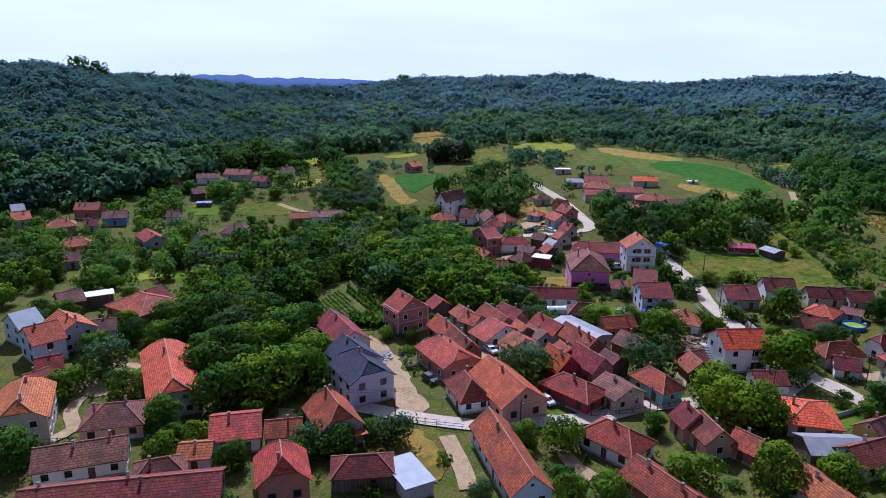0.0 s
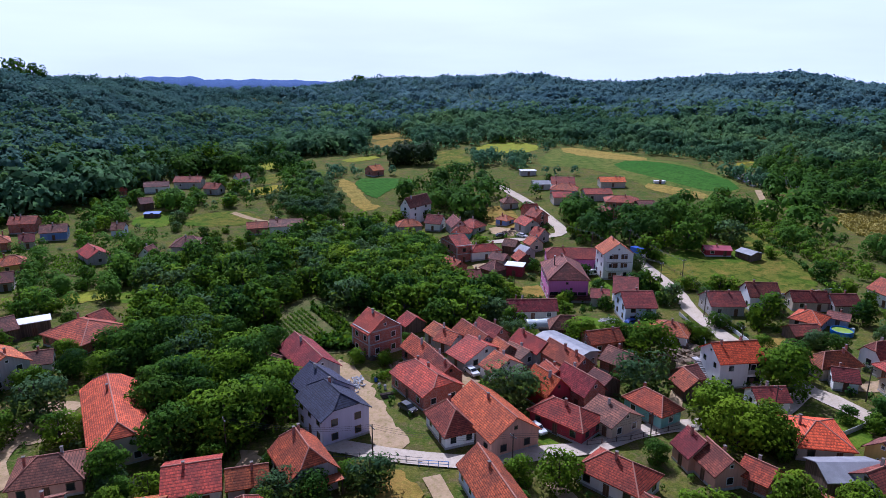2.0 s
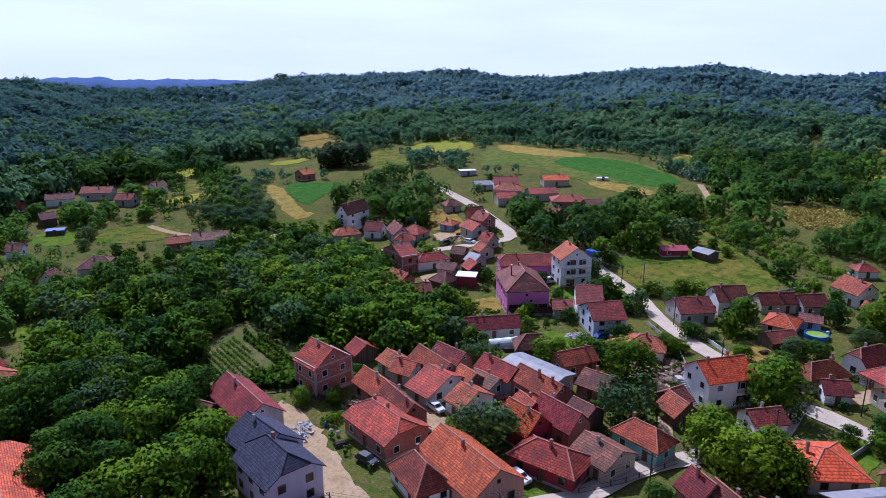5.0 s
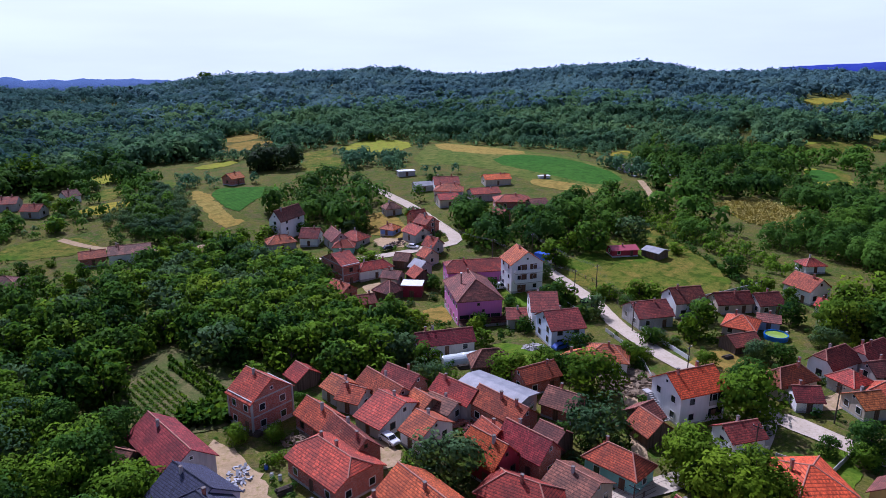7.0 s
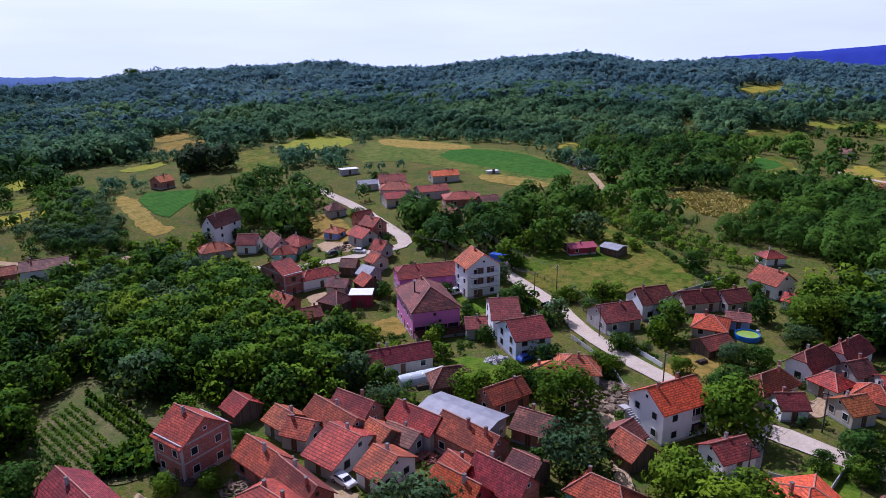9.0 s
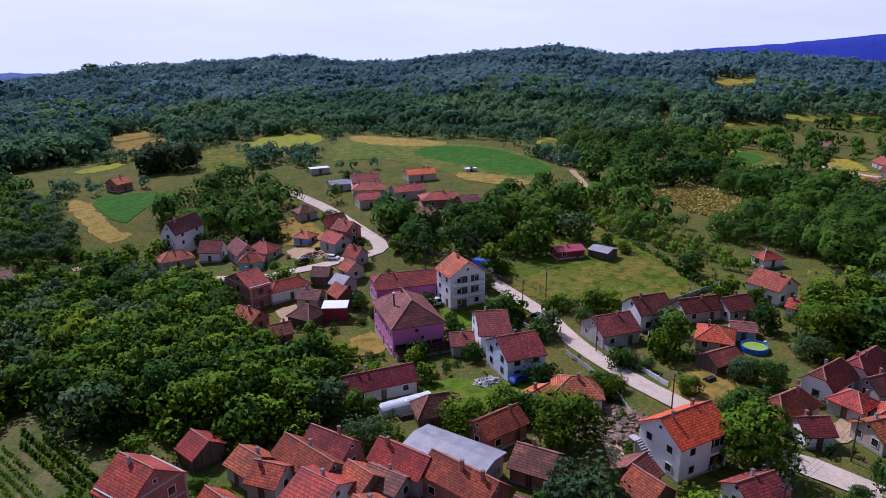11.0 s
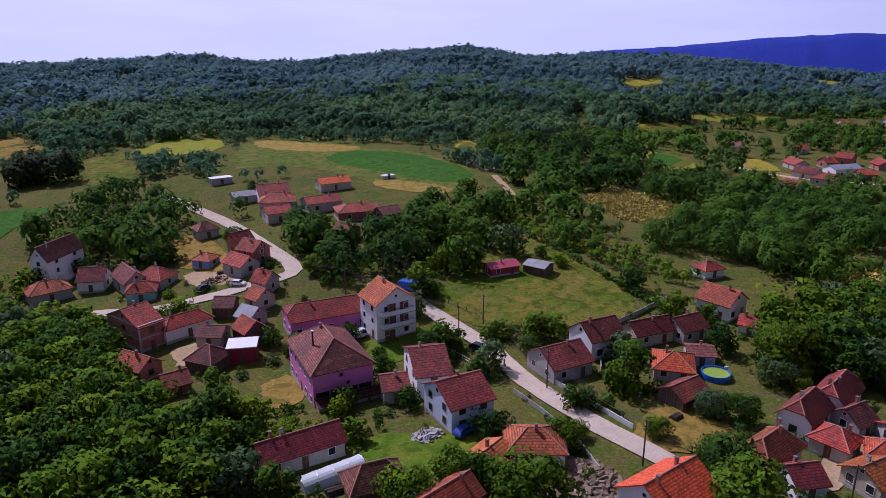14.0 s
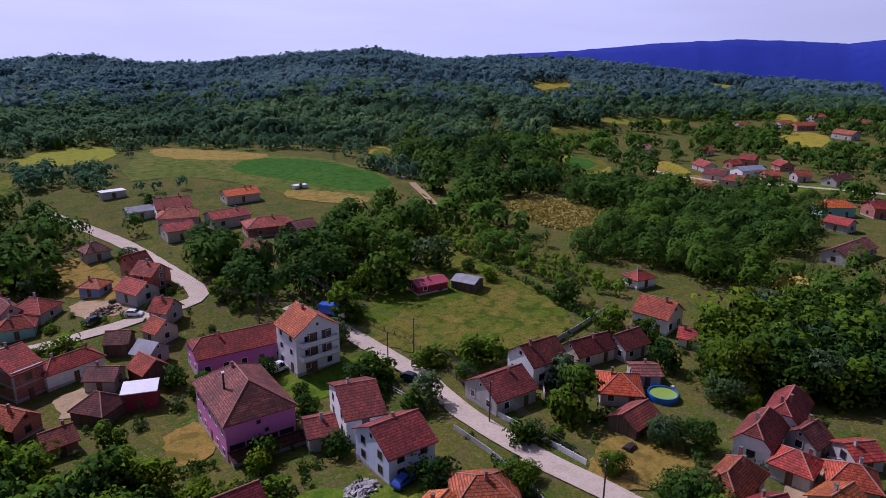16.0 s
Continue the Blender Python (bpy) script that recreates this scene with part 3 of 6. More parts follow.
def bush(x, y, h):
    """A low shrub that leaves the ground at once."""
    o = new("bush", tree_rng.choice(SHRUBS))
    w = h * tree_rng.uniform(1.1, 1.8)
    o.matrix_basis = pose(x, y, gz(x, y) - 0.28 * h, 0, 0, tree_rng.uniform(0, 360)) @ Matrix.Diagonal((w, w * tree_rng.uniform(0.8, 1.2), h * 1.3, 1))
    tagged(o, "leafy green shrub in a village yard", "bush")


HOUSES = []


def clear(x, y, room=1.5):
    for cx, cy, a, l, w in HOUSES:
        dx, dy = x - cx, y - cy
        c, s = math.cos(radians(a)), math.sin(radians(a))
        if abs(dx * c + dy * s) < l / 2 + room and abs(-dx * s + dy * c) < w / 2 + room:
            return False
    for line, w in ROADS:
        if np.min(np.hypot(line[:, 0] - x, line[:, 1] - y)) < w / 2 + room * 0.8:
            return False
    return True


def grove(poly, n, lo, hi, kind=None, avoid=False):
    """Trees scattered through a plot, clear of houses and roads."""
    xs, ys = [p[0] for p in poly], [p[1] for p in poly]
    made, tries = 0, 0
    while made < n and tries < n * 30:
        tries += 1
        x, y = tree_rng.uniform(min(xs), max(xs)), tree_rng.uniform(min(ys), max(ys))
        h = tree_rng.uniform(lo, hi)
        if not inside(np.array(x), np.array(y), poly) or not clear(x, y, 2.0) or (avoid and any(inside(np.array(x), np.array(y), p) for p in FIELDS)):
            continue
        if any(inside(np.array(x), np.array(y + d), p) for p in GARDENS for d in (0, 4, 9)) or (y > 225 and not (clear(x, y + 7, 0.5) and clear(x, y + 13, 0.0))):
            continue
        if len(TREES) and np.min(np.hypot(TREES[:, 0] - x, TREES[:, 1] - y)) < h * 0.47:
            continue
        tree(x, y, h, kind)
        made += 1


# ---- houses ----
def ring_mesh(w, h):
    """A window frame in one piece, its lower edge drawn out as a sill."""
    v = []
    for y, out in ((-0.03, 0.0), (0.06, 0.0)):
        v += [(-w / 2, y, 0), (w / 2, y, 0), (w / 2, y, h), (-w / 2, y, h), (-w / 2 + 0.1, y, 0.1), (w / 2 - 0.1, y, 0.1), (w / 2 - 0.1, y, h - 0.1), (-w / 2 + 0.1, y, h - 0.1)]
    f = []
    for i in range(4):
        j = (i + 1) % 4
        f += [(8 + j, 8 + i, 12 + i, 12 + j), (i, j, 4 + j, 4 + i), (i, 8 + i, 8 + j, j), (4 + j, 12 + j, 12 + i, 4 + i)]
    me = bpy.data.meshes.new("window")
    me.from_pydata(v, [], f)
    return me


def window_meshes(w, h):
    bm = boxes((-w / 2 + 0.1, -0.02, 0.1, w / 2 - 0.1, 0.02, h - 0.1))
    p = bpy.data.meshes.new("pane")
    bm.to_mesh(p)
    bm.free()
    p.materials.append(GLASS)
    return ring_mesh(w, h), p


WIN = {}
for _n, _m in (("white", FRAME), ("brown", TRIM)):
    for _s, (_w, _h) in (("big", (1.25, 1.35)), ("small", (0.7, 0.7)), ("tall", (1.0, 1.6))):
        WIN[_n, _s] = window_meshes(_w, _h)
        WIN[_n, _s][0].materials.append(_m)


def window(parent, x, y, z, turn, frame_colour="white", size="big"):
    f, p = WIN[frame_colour, size]
    o = new("window", f)
    o.parent = parent
    o.matrix_basis = pose(x, y, z, 0, 0, turn)
    q = new("pane", p)
    q.parent = o


WALL_WORDS = {WHITE: "white rendered", BEIGE: "beige rendered", PLASTER: "grey rendered", PEACH: "peach painted", PINK: "bright pink", LILAC: "pale lilac", PALEBLUE: "pale blue",
              BLUE: "blue painted", TEAL: "turquoise painted", YELLOW: "ochre painted", CRIMSON: "crimson painted", BRICK: "bare red brick", WOOD: "dark wooden"}
ROOF_WORDS = {RED: "weathered red tile roof", ORANGE: "orange tile roof", BRIGHT: "new bright orange tile roof", DARKRED: "dark red tile roof", BROWN: "faded brown tile roof",
              SLATE: "dark blue tile roof", GREY: "grey sheet roof", SILVER: "pale metal roof", REDMETAL: "red metal roof"}
house_rng = random.Random(9)


def shell(L, W, he, hr, style, o, drop):
    """Outline of a roof skin: its upper points and faces; o: overhang, drop: how far below the outer face."""
    k = (hr - he) / (W / 2)
    y, x, z = W / 2 + o, L / 2 + (o * 0.8 if style != "hip" else o), he - k * o - drop
    top = hr - drop
    if style == "gable":
        v = [(-x, -y, z), (x, -y, z), (x, y, z), (-x, y, z), (-x, 0, top), (x, 0, top)]
        f = [(0, 1, 5, 4), (2, 3, 4, 5)]
    elif style == "hip":
        r = max(L / 2 - W / 2 * 0.85, 0.25)
        v = [(-x, -y, z), (x, -y, z), (x, y, z), (-x, y, z), (-r, 0, top), (r, 0, top)]
        f = [(0, 1, 5, 4), (2, 3, 4, 5), (1, 2, 5), (3, 0, 4)]
    else:
        m, zm = y * 0.5, top - k * y * 0.5
        r = L / 2 - W * 0.22
        v = [(-x, -y, z), (x, -y, z), (x, y, z), (-x, y, z), (-r, 0, top), (r, 0, top), (x, -m, zm), (x, m, zm), (-x, m, zm), (-x, -m, zm)]
        f = [(0, 1, 6, 5, 4, 9), (2, 3, 8, 4, 5, 7), (6, 7, 5), (8, 9, 4)]
    return v, f


def roof_part(L, W, he, hr, style, material, parent, o=0.45):
    va, fa = shell(L, W, he, hr, style, o, 0.0)
    vb, _ = shell(L, W, he, hr, style, o, 0.17)
    n = len(va)
    faces = [tuple(f) for f in fa] + [tuple(n + i for i in reversed(f)) for f in fa]
    edges = {}
    for f in fa:
        for a, b in zip(f, f[1:] + f[:1]):
            edges[a, b] = True
    for a, b in edges:
        if (b, a) not in edges:
            faces.append((b, a, n + a, n + b))
    rf = link_mesh("roof", va + vb, faces, material, parent)
    # ridge line of half-round caps, slightly bowed with age
    r = va[5][0] if style != "gable" else L / 2 + o * 0.8
    if material in (GREY, SILVER, REDMETAL):
        return rf
    cap = material if material is SLATE else RIDGE
    part("ridge_cap", rod(bmesh.new(), (-r, 0, hr - 0.02), (r, 0, hr - 0.02), 0.13, 0.12, 8), cap, rf)
    if style != "gable":
        for i, j in (((1, 5), (2, 5), (0, 4), (3, 4)) if style == "hip" else ((6, 5), (7, 5), (8, 4), (9, 4))):
            part("hip_cap", rod(bmesh.new(), va[i], va[j], 0.12, 0.12, 6), cap, rf)
    return rf


def house(x, y, angle, L, W, he, hr, style, wall, roof, tall=1, porch=False, bands=False, balcony=False, stair=False, loggia=False):
    """A village house or shed: ridge along its own x, eaves height he, ridge height hr."""
    shed = wall is WOOD
    low = min(gz(x + dx, y + dy) for dx in (-W / 2, W / 2) for dy in (-W / 2, W / 2)) - gz(x, y) - 0.3
    e = root("shed" if shed else "house", x, y, angle)
    HOUSES.append((x, y, angle, L, W))
    tagged(e, f"{WALL_WORDS[wall]} {'farm shed' if shed else 'two-storey house' if tall == 2 else 'three-storey house' if tall == 3 else 'village house'} with a {ROOF_WORDS[roof]}", "shed" if shed else "house")
    a, b = L / 2, W / 2
    k = (hr - he) / b
    if style == "hip":
        v = [(sx * a, sy * b, z) for z in (low, he - 0.12) for sx, sy in ((-1, -1), (1, -1), (1, 1), (-1, 1))]
        f = [(3, 2, 1, 0), (4, 5, 6, 7), (0, 1, 5, 4), (1, 2, 6, 5), (2, 3, 7, 6), (3, 0, 4, 7)]
    else:
        cut = 0.5 * (b + 0.45) if style == "half" else 0.0
        zt = hr - 0.17 - k * cut
        prof = [(-b, low), (b, low), (b, he - 0.15), (cut, zt), (-cut, zt), (-b, he - 0.15)] if cut else [(-b, low), (b, low), (b, he - 0.15), (0, zt), (-b, he - 0.15)]
        n = len(prof)
        v = [(-a, p, z) for p, z in prof] + [(a, p, z) for p, z in prof]
        f = [tuple(range(n))[::-1], tuple(range(n, 2 * n))] + [(i, (i + 1) % n, n + (i + 1) % n, n + i) for i in range(n)]
    me_wall = link_mesh("wall", v, f, wall, e)
    bmn = bmesh.new()
    bmn.from_mesh(me_wall.data)
    bmesh.ops.recalc_face_normals(bmn, faces=bmn.faces[:])
    bmn.to_mesh(me_wall.data)
    bmn.free()
    if not shed:
        part("plinth", boxes((-a - 0.04, -b - 0.04, low, a + 0.04, b + 0.04, 0.45)), CONCRETE, e)
    roof_part(L, W, he, hr, style, roof, e)
    # chimneys stand by the ridge
    if not shed and roof is not GREY and roof is not SILVER:
        for i in range(1 + (L > 9 and house_rng.random() < 0.6)):
            cx, cy = (house_rng.uniform(-0.3, 0.3) if i == 0 else house_rng.choice((-0.32, 0.32))) * L, house_rng.choice((-0.5, 0.5))
            top = hr + house_rng.uniform(0.5, 0.9)
            ch = part("chimney", boxes((cx - 0.2, cy - 0.2, he, cx + 0.2, cy + 0.2, top)), BRICK if house_rng.random() < 0.6 else PLASTER, e)
            part("chimney_cap", boxes((cx - 0.25, cy - 0.25, top, cx + 0.25, cy + 0.25, top + 0.08)), SOOT, ch)
    colour = "white" if house_rng.random() < 0.65 else "brown"
    far = y > 235 or x > 150
    storeys = max(1, tall)
    step = (he - 0.2) / storeys
    for s in range(storeys):
        zb = 0.9 + s * step
        if zb + 1.4 > he + 0.05:
            zb = he - 1.65
        if shed:
            continue
        for side in (-1, 1):
            n = max(1, int(L / (3.2 if not far else 6.0)))
            for i in range(n):
                px = (i + 0.5) / n * L - a
                if s == 0 and i == n // 2 and side == -1:
                    d = part("door", boxes((px - 0.5, -b - 0.05, 0.1, px + 0.5, -b + 0.05, 2.1)), DOOR, e)
                    part("handle", boxes((px + 0.36, -b - 0.1, 1.05, px + 0.42, -b - 0.05, 1.2)), IRON, d)
                    continue
                window(e, px, side * b, zb, 0 if side > 0 else 180, colour)
            m = 2 if W > 5.5 and not far else 1
            for i in range(m):
                py = (i + 0.5) / m * W - b
                if loggia and side > 0:
                    continue
                window(e, side * a, py, zb, -90 if side > 0 else 90, colour)
    if style == "gable" and hr - he > 1.6 and not shed:
        for side in (-1, 1):
            window(e, side * a, 0, he + (hr - he) * 0.25, -90 if side > 0 else 90, colour, "small")
    if shed:
        part("gate", boxes((-min(1.4, a * 0.5), -b - 0.05, 0, min(1.4, a * 0.5), -b + 0.04, min(2.3, he - 0.4))), DOOR, e)
        for sx in (-1, 1):
            part("post", boxes((sx * (a + 0.1) - 0.09, -b - 0.12, low, sx * (a + 0.1) + 0.09, -b + 0.06, he)), WOOD, e)
    if loggia:
        window(e, a, -0.4, step + 2.0, -90, "brown", "small")
        window(e, a, 0.8, step + 0.3, -90, "brown", "small")
        # no recess is cut: a dark glass panel gives the shade inside the loggia
        part("loggia_opening", boxes((a - 0.2, -b + 0.3, step - 1.15, a + 0.02, b - 0.3, step - 0.25)), GLASS, e, "dark glass panel standing in for the loggia's shade")
        for i in range(5):
            py = -b + 0.3 + i * (W - 0.6) / 4
            part("loggia_post", boxes((a - 0.1, py - 0.1, step - 1.2, a + 0.08, py + 0.1, step - 0.2)), wall, e)
        lean = bmesh.new()
        lv = [lean.verts.new(p) for p in ((a + 0.02, -b, step - 1.2), (a + 2.6, -b, step - 1.8), (a + 2.6, b + 1.5, step - 1.8), (a + 0.02, b + 1.5, step - 1.2))]
        lean.faces.new(lv)
        bmesh.ops.solidify(lean, geom=lean.faces[:], thickness=0.14)
        part("lean_to_roof", lean, BROWN, e, "sloping brown lean-to roof")
        part("lean_to_wall", boxes((a, -b + 0.2, low, a + 2.2, b + 1.2, step - 1.9)), PLASTER, e, "grey rendered lean-to wall")
        flue = bmesh.new()
        rod(flue, (0.5, -b * 0.55, he + 0.5), (0.5, -b * 0.55, hr + 0.7), 0.16, 0.16)
        flue = part("flue", flue, IRON, e, "tall dark metal flue")
        part("flue_cap", boxes((0.28, -b * 0.55 - 0.22, hr + 0.7, 0.72, -b * 0.55 + 0.22, hr + 0.95)), FRAME, flue)
    if bands:
        for z in (0.5, step + 0.1, 2 * step + 0.05):
            part("concrete_band", boxes((-a - 0.03, -b - 0.03, z, a + 0.03, b + 0.03, z + 0.28)), CONCRETE, e)
        for sx in (-1, 1):
            for sy in (-1, 1):
                part("corner_pillar", boxes((sx * a - 0.16, sy * b - 0.16, 0, sx * a + 0.16, sy * b + 0.16, he - 0.1)), CONCRETE, e)
    if porch:
        part("porch_roof", boxes((a - 0.2, -b - 0.3, 2.6, a + 2.0, b + 0.3, 2.75)), roof, e)
        for sy in (-1, 0, 1):
            part("porch_post", boxes((a + 1.75, sy * b - 0.08, low, a + 1.9, sy * b + 0.08, 2.6)), WOOD, e)
    if balcony:
        for z in (2.9, 5.7):
            bal = part("balcony", boxes((a - 0.1, -b * 0.85, z, a + 1.3, b * 0.85, z + 0.18)), CONCRETE, e)
            part("railing", boxes((a + 1.2, -b * 0.85, z + 0.18, a + 1.28, b * 0.85, z + 1.1), (a, -b * 0.85, z + 0.18, a + 1.2, -b * 0.85 + 0.08, z + 1.1), (a, b * 0.85 - 0.08, z + 0.18, a + 1.2, b * 0.85, z + 1.1)), WHITE, bal)
            for sy in (-0.45, 0.2):
                part("balcony_door", boxes((a - 0.02, sy * b - 0.1, z + 0.2, a + 0.04, sy * b + b * 0.42, z + 2.25)), DOOR, e)
        part("garage_door", boxes((a - 0.02, -b * 0.6, 0, a + 0.05, -b * 0.6 + 2.4, 2.1)), DOOR, e)
    if stair:
        for i in range(14):
            part("stair_step", boxes((-a - 1.1, b - 0.8 - i * 0.36, low, -a - 0.02, b - 0.44 - i * 0.36, 0.2 + (13 - i) * 0.22)), CONCRETE, e)
        part("stair_landing", boxes((-a - 1.3, b - 0.5, 3.0, -a - 0.02, b + 1.0, 3.2)), CONCRETE, e)
        # dark glass panels on the wall take the place of shade in the loggias
        for z in (0.1, 3.0):
            part("loggia_opening", boxes((a - 3.4, -b - 0.03, z, a - 0.4, -b + 0.02, z + 2.3)), GLASS, e)
            part("loggia_railing", boxes((a - 3.4, -b - 0.14, z, a - 0.4, -b - 0.06, z + 0.9)), PLASTER, e)
        part("loggia_post", boxes((a - 0.5, -b - 0.2, low, a - 0.25, -b + 0.02, 5.6)), WHITE, e)
    return e


# ---- roads and fields ----
field("big", HILLGRASS, [(61.4, 385.2), (95.8, 471.2), (140.0, 407.0), (156.6, 383.0), (161.7, 334.7), (127.1, 304.0), (111.4, 325.4), (103.9, 354.3), (88.0, 381.9)])
field("crop", GREEN, [(123.7, 404.5), (151.2, 384.6), (159.1, 335.2), (138.6, 317.2), (123.4, 345.4), (103.9, 382.1)])
field("stubble", TAN, [(94.6, 466.4), (123.2, 427.5), (138.4, 403.3), (115.9, 399.5), (90.2, 427.2)])
field("stubble", TAN, [(114.0, 341.9), (136.6, 316.0), (125.1, 306.9), (112.3, 322.1), (107.2, 332.2)])
field("meadow", MEADOW, [(31.3, 469.3), (59.8, 492.8), (82.8, 483.2), (76.0, 438.7), (45.7, 437.6)])
field("crop", GREEN, [(-35.8, 365.8), (-13.8, 365.6), (0.3, 361.2), (-13.5, 343.9), (-21.9, 323.5)])
field("stubble", TAN, [(-43.1, 362.6), (-36.4, 365.8), (-23.1, 322.9), (-16.7, 316.6), (-27.3, 309.2)])
field("meadow", YELLOWF, [(-85.2, 343.2), (-65.5, 356.7), (-60.5, 341.8), (-76.4, 331.8)])
field("maize", YELLOWF, [(169.6, 282.1), (195.0, 290.0), (199.0, 248.5), (174.4, 238.7), (163.2, 252.8)])
field("meadow", GRASS, [(71.6, 224.0), (91.6, 236.3), (126.2, 259.1), (126.1, 244.3), (118.2, 193.3), (90.8, 194.3), (78.4, 202.1)])
field("yard", DRY, [(83.9, 162.4), (93.5, 155.1), (84.5, 145.0), (75.8, 149.6), (72.1, 155.3)])
field("meadow", YELLOWF, [(464.2, 338.6), (521.7, 346.0), (500.5, 312.6), (433.4, 295.6)])
field("crop", GREEN, [(286.7, 360.8), (286.3, 336.4), (259.9, 320.8), (251.7, 327.9)])
field("stubble", TAN, [(312.7, 322.2), (315.5, 298.6), (291.0, 291.6), (296.0, 311.5)])
field("lawn", LAWN, [(35.2, 176.9), (40.5, 177.8), (46.3, 172.8), (53.0, 171.7), (53.7, 166.6), (46.4, 163.8), (37.6, 162.4), (35.4, 168.3)])
field("yard", DIRT, [(-21.9, 152.5), (-14.4, 145.0), (-6.6, 123.3), (-3.4, 112.8), (-10.4, 115.2), (-17.9, 132.1)])
field("yard", DIRT, [(-73.4, 119.2), (-76.5, 128.7), (-71.9, 134.4), (-66.9, 133.1), (-61.9, 121.8), (-65.9, 118.1)])
field("garden", SOIL, [(-38.9, 168.8), (-35.6, 195.0), (-27.9, 195.0), (-17.1, 176.7), (-15.5, 154.9), (-24.6, 152.9), (-30.0, 162.8)])
field("yard", DIRT, [(-32.0, 108.4), (-32.8, 115.5), (-28.7, 114.3), (-27.5, 108.8)])
field("yard", DRY, [(-9.7, 107.3), (-3.8, 108.3), (0.4, 90.8), (-8.6, 94.6)])
field("lawn", LAWN, [(69.6, 119.4), (80.9, 126.2), (78.3, 115.8), (69.5, 111.2)])
field("lawn", LAWN, [(16.5, 119.0), (22.3, 114.7), (18.0, 113.7)])
field("yard", DIRT, [(3.5, 140.3), (8.7, 144.9), (10.9, 134.9), (6.4, 133.3)])
field("yard", DIRT, [(93.2, 138.5), (104.0, 138.3), (101.2, 134.2), (88.4, 131.9), (82.3, 133.6)])
field("yard", DIRT, [(15.4, 232.7), (24.0, 233.9), (25.0, 226.7), (18.1, 221.2)])
field("yard", DRY, [(27.1, 201.2), (29.8, 208.2), (36.1, 208.3), (34.9, 196.4), (31.0, 195.3), (27.8, 196.7)])
field("meadow", MEADOW, [(-103.0, 196.5), (-102.7, 203.5), (-91.9, 206.3), (-88.5, 197.6), (-96.1, 192.7)])
field("meadow", LAWN, [(-87.5, 197.0), (-86.8, 206.1), (-74.3, 208.8), (-70.4, 199.5), (-81.3, 192.0)])
field("meadow", LAWN, [(-119.9, 294.0), (-114.1, 307.6), (-103.7, 306.0), (-99.5, 287.0), (-114.1, 281.6)])
field("meadow", GRASS, [(-99.0, 295.2), (-89.6, 308.4), (-69.2, 305.5), (-66.0, 290.1), (-95.8, 284.7)])
field("garden", SOIL, [(-123.2, 228.4), (-130.8, 245.4), (-118.5, 246.3), (-104.1, 228.9), (-107.8, 218.8)])
field("meadow", MEADOW, [(-97.7, 424.4), (-85.2, 438.6), (-78.5, 408.0), (-87.1, 397.3)])
field("meadow", GRASS, [(-62.8, 392.4), (-50.9, 394.0), (-47.3, 371.3), (-57.8, 373.5)])
field("meadow", MEADOW, [(-48.4, 435.2), (-26.5, 451.8), (-23.1, 436.0), (-40.5, 421.9)])
field("meadow", GRASS, [(7.0, 452.7), (32.3, 467.3), (30.8, 440.8), (13.2, 427.4)])
field("meadow", DRY, [(289.2, 308.6), (306.2, 284.1), (297.3, 272.6), (270.9, 281.0)])
field("meadow", LAWN, [(309.9, 253.1), (348.9, 235.1), (334.4, 228.9), (294.9, 240.2)])
field("meadow", YELLOWF, [(449.6, 560.6), (533.6, 594.9), (520.1, 570.9), (449.5, 542.5)])
field("meadow", GRASS, [(325.3, 419.9), (362.1, 432.3), (386.9, 423.3), (356.3, 406.3)])
field("meadow", GRASS, [(301.6, 457.3), (333.2, 470.5), (329.6, 460.4), (306.0, 450.8)])
field("meadow", YELLOWF, [(530.9, 375.2), (622.0, 416.6), (616.2, 397.3), (538.8, 359.5)])
field("meadow", GRASS, [(441.1, 441.7), (494.1, 454.8), (510.7, 433.7), (464.7, 422.6)])
field("meadow", DRY, [(-42.9, 484.5), (-20.2, 512.0), (0.8, 500.1), (-10.9, 478.0)])
field("meadow", GRASS, [(5.8, 398.5), (18.4, 425.9), (30.6, 401.4), (22.7, 377.1)])
field("meadow", GRASS, [(-85.2, 362.5), (-79.9, 389.1), (-70.1, 371.3), (-72.9, 354.0)])
field("meadow", GRASS, [(176.4, 386.9), (199.2, 410.7), (195.5, 393.2), (174.3, 369.7)])
field("meadow", GRASS, [(262.3, 334.4), (305.4, 365.8), (287.5, 328.2), (255.6, 313.7)])
field("yard", DRY, [(25.0, 310.1), (39.4, 311.5), (41.0, 285.9), (41.4, 267.0), (28.2, 278.6)])
field("yard", DIRT, [(26.9, 280.2), (39.4, 272.0), (39.4, 259.3), (27.5, 266.2)])
field("lawn", LAWN, [(52.2, 216.3), (63.1, 215.9), (72.9, 207.3), (70.3, 200.6), (53.6, 201.7), (49.8, 207.3)])
field("meadow", YELLOWF, [(321.8, 326.4), (326.2, 319.5), (309.7, 296.3), (297.2, 293.4), (304.5, 311.3)])
field("stubble", TAN, [(284.7, 305.5), (298.3, 288.3), (292.3, 270.2), (277.6, 279.0)])
field("meadow", YELLOWF, [(460.3, 569.1), (532.2, 594.4), (515.1, 563.6), (452.0, 553.1)])
field("meadow", MEADOW, [(781.7, 597.1), (810.6, 553.3), (735.0, 549.7)])
field("meadow", MEADOW, [(416.1, 452.7), (500.6, 443.5), (486.0, 432.5), (404.3, 436.7)])
field("meadow", MEADOW, [(338.5, 432.7), (366.5, 432.3), (397.3, 420.0), (365.1, 405.9), (345.9, 417.0)])
field("meadow", MEADOW, [(287.5, 369.7), (286.3, 328.9), (263.2, 308.7), (246.9, 315.9)])
field("meadow", YELLOWF, [(182.0, 399.5), (203.6, 414.7), (194.4, 391.2), (174.2, 374.7)])
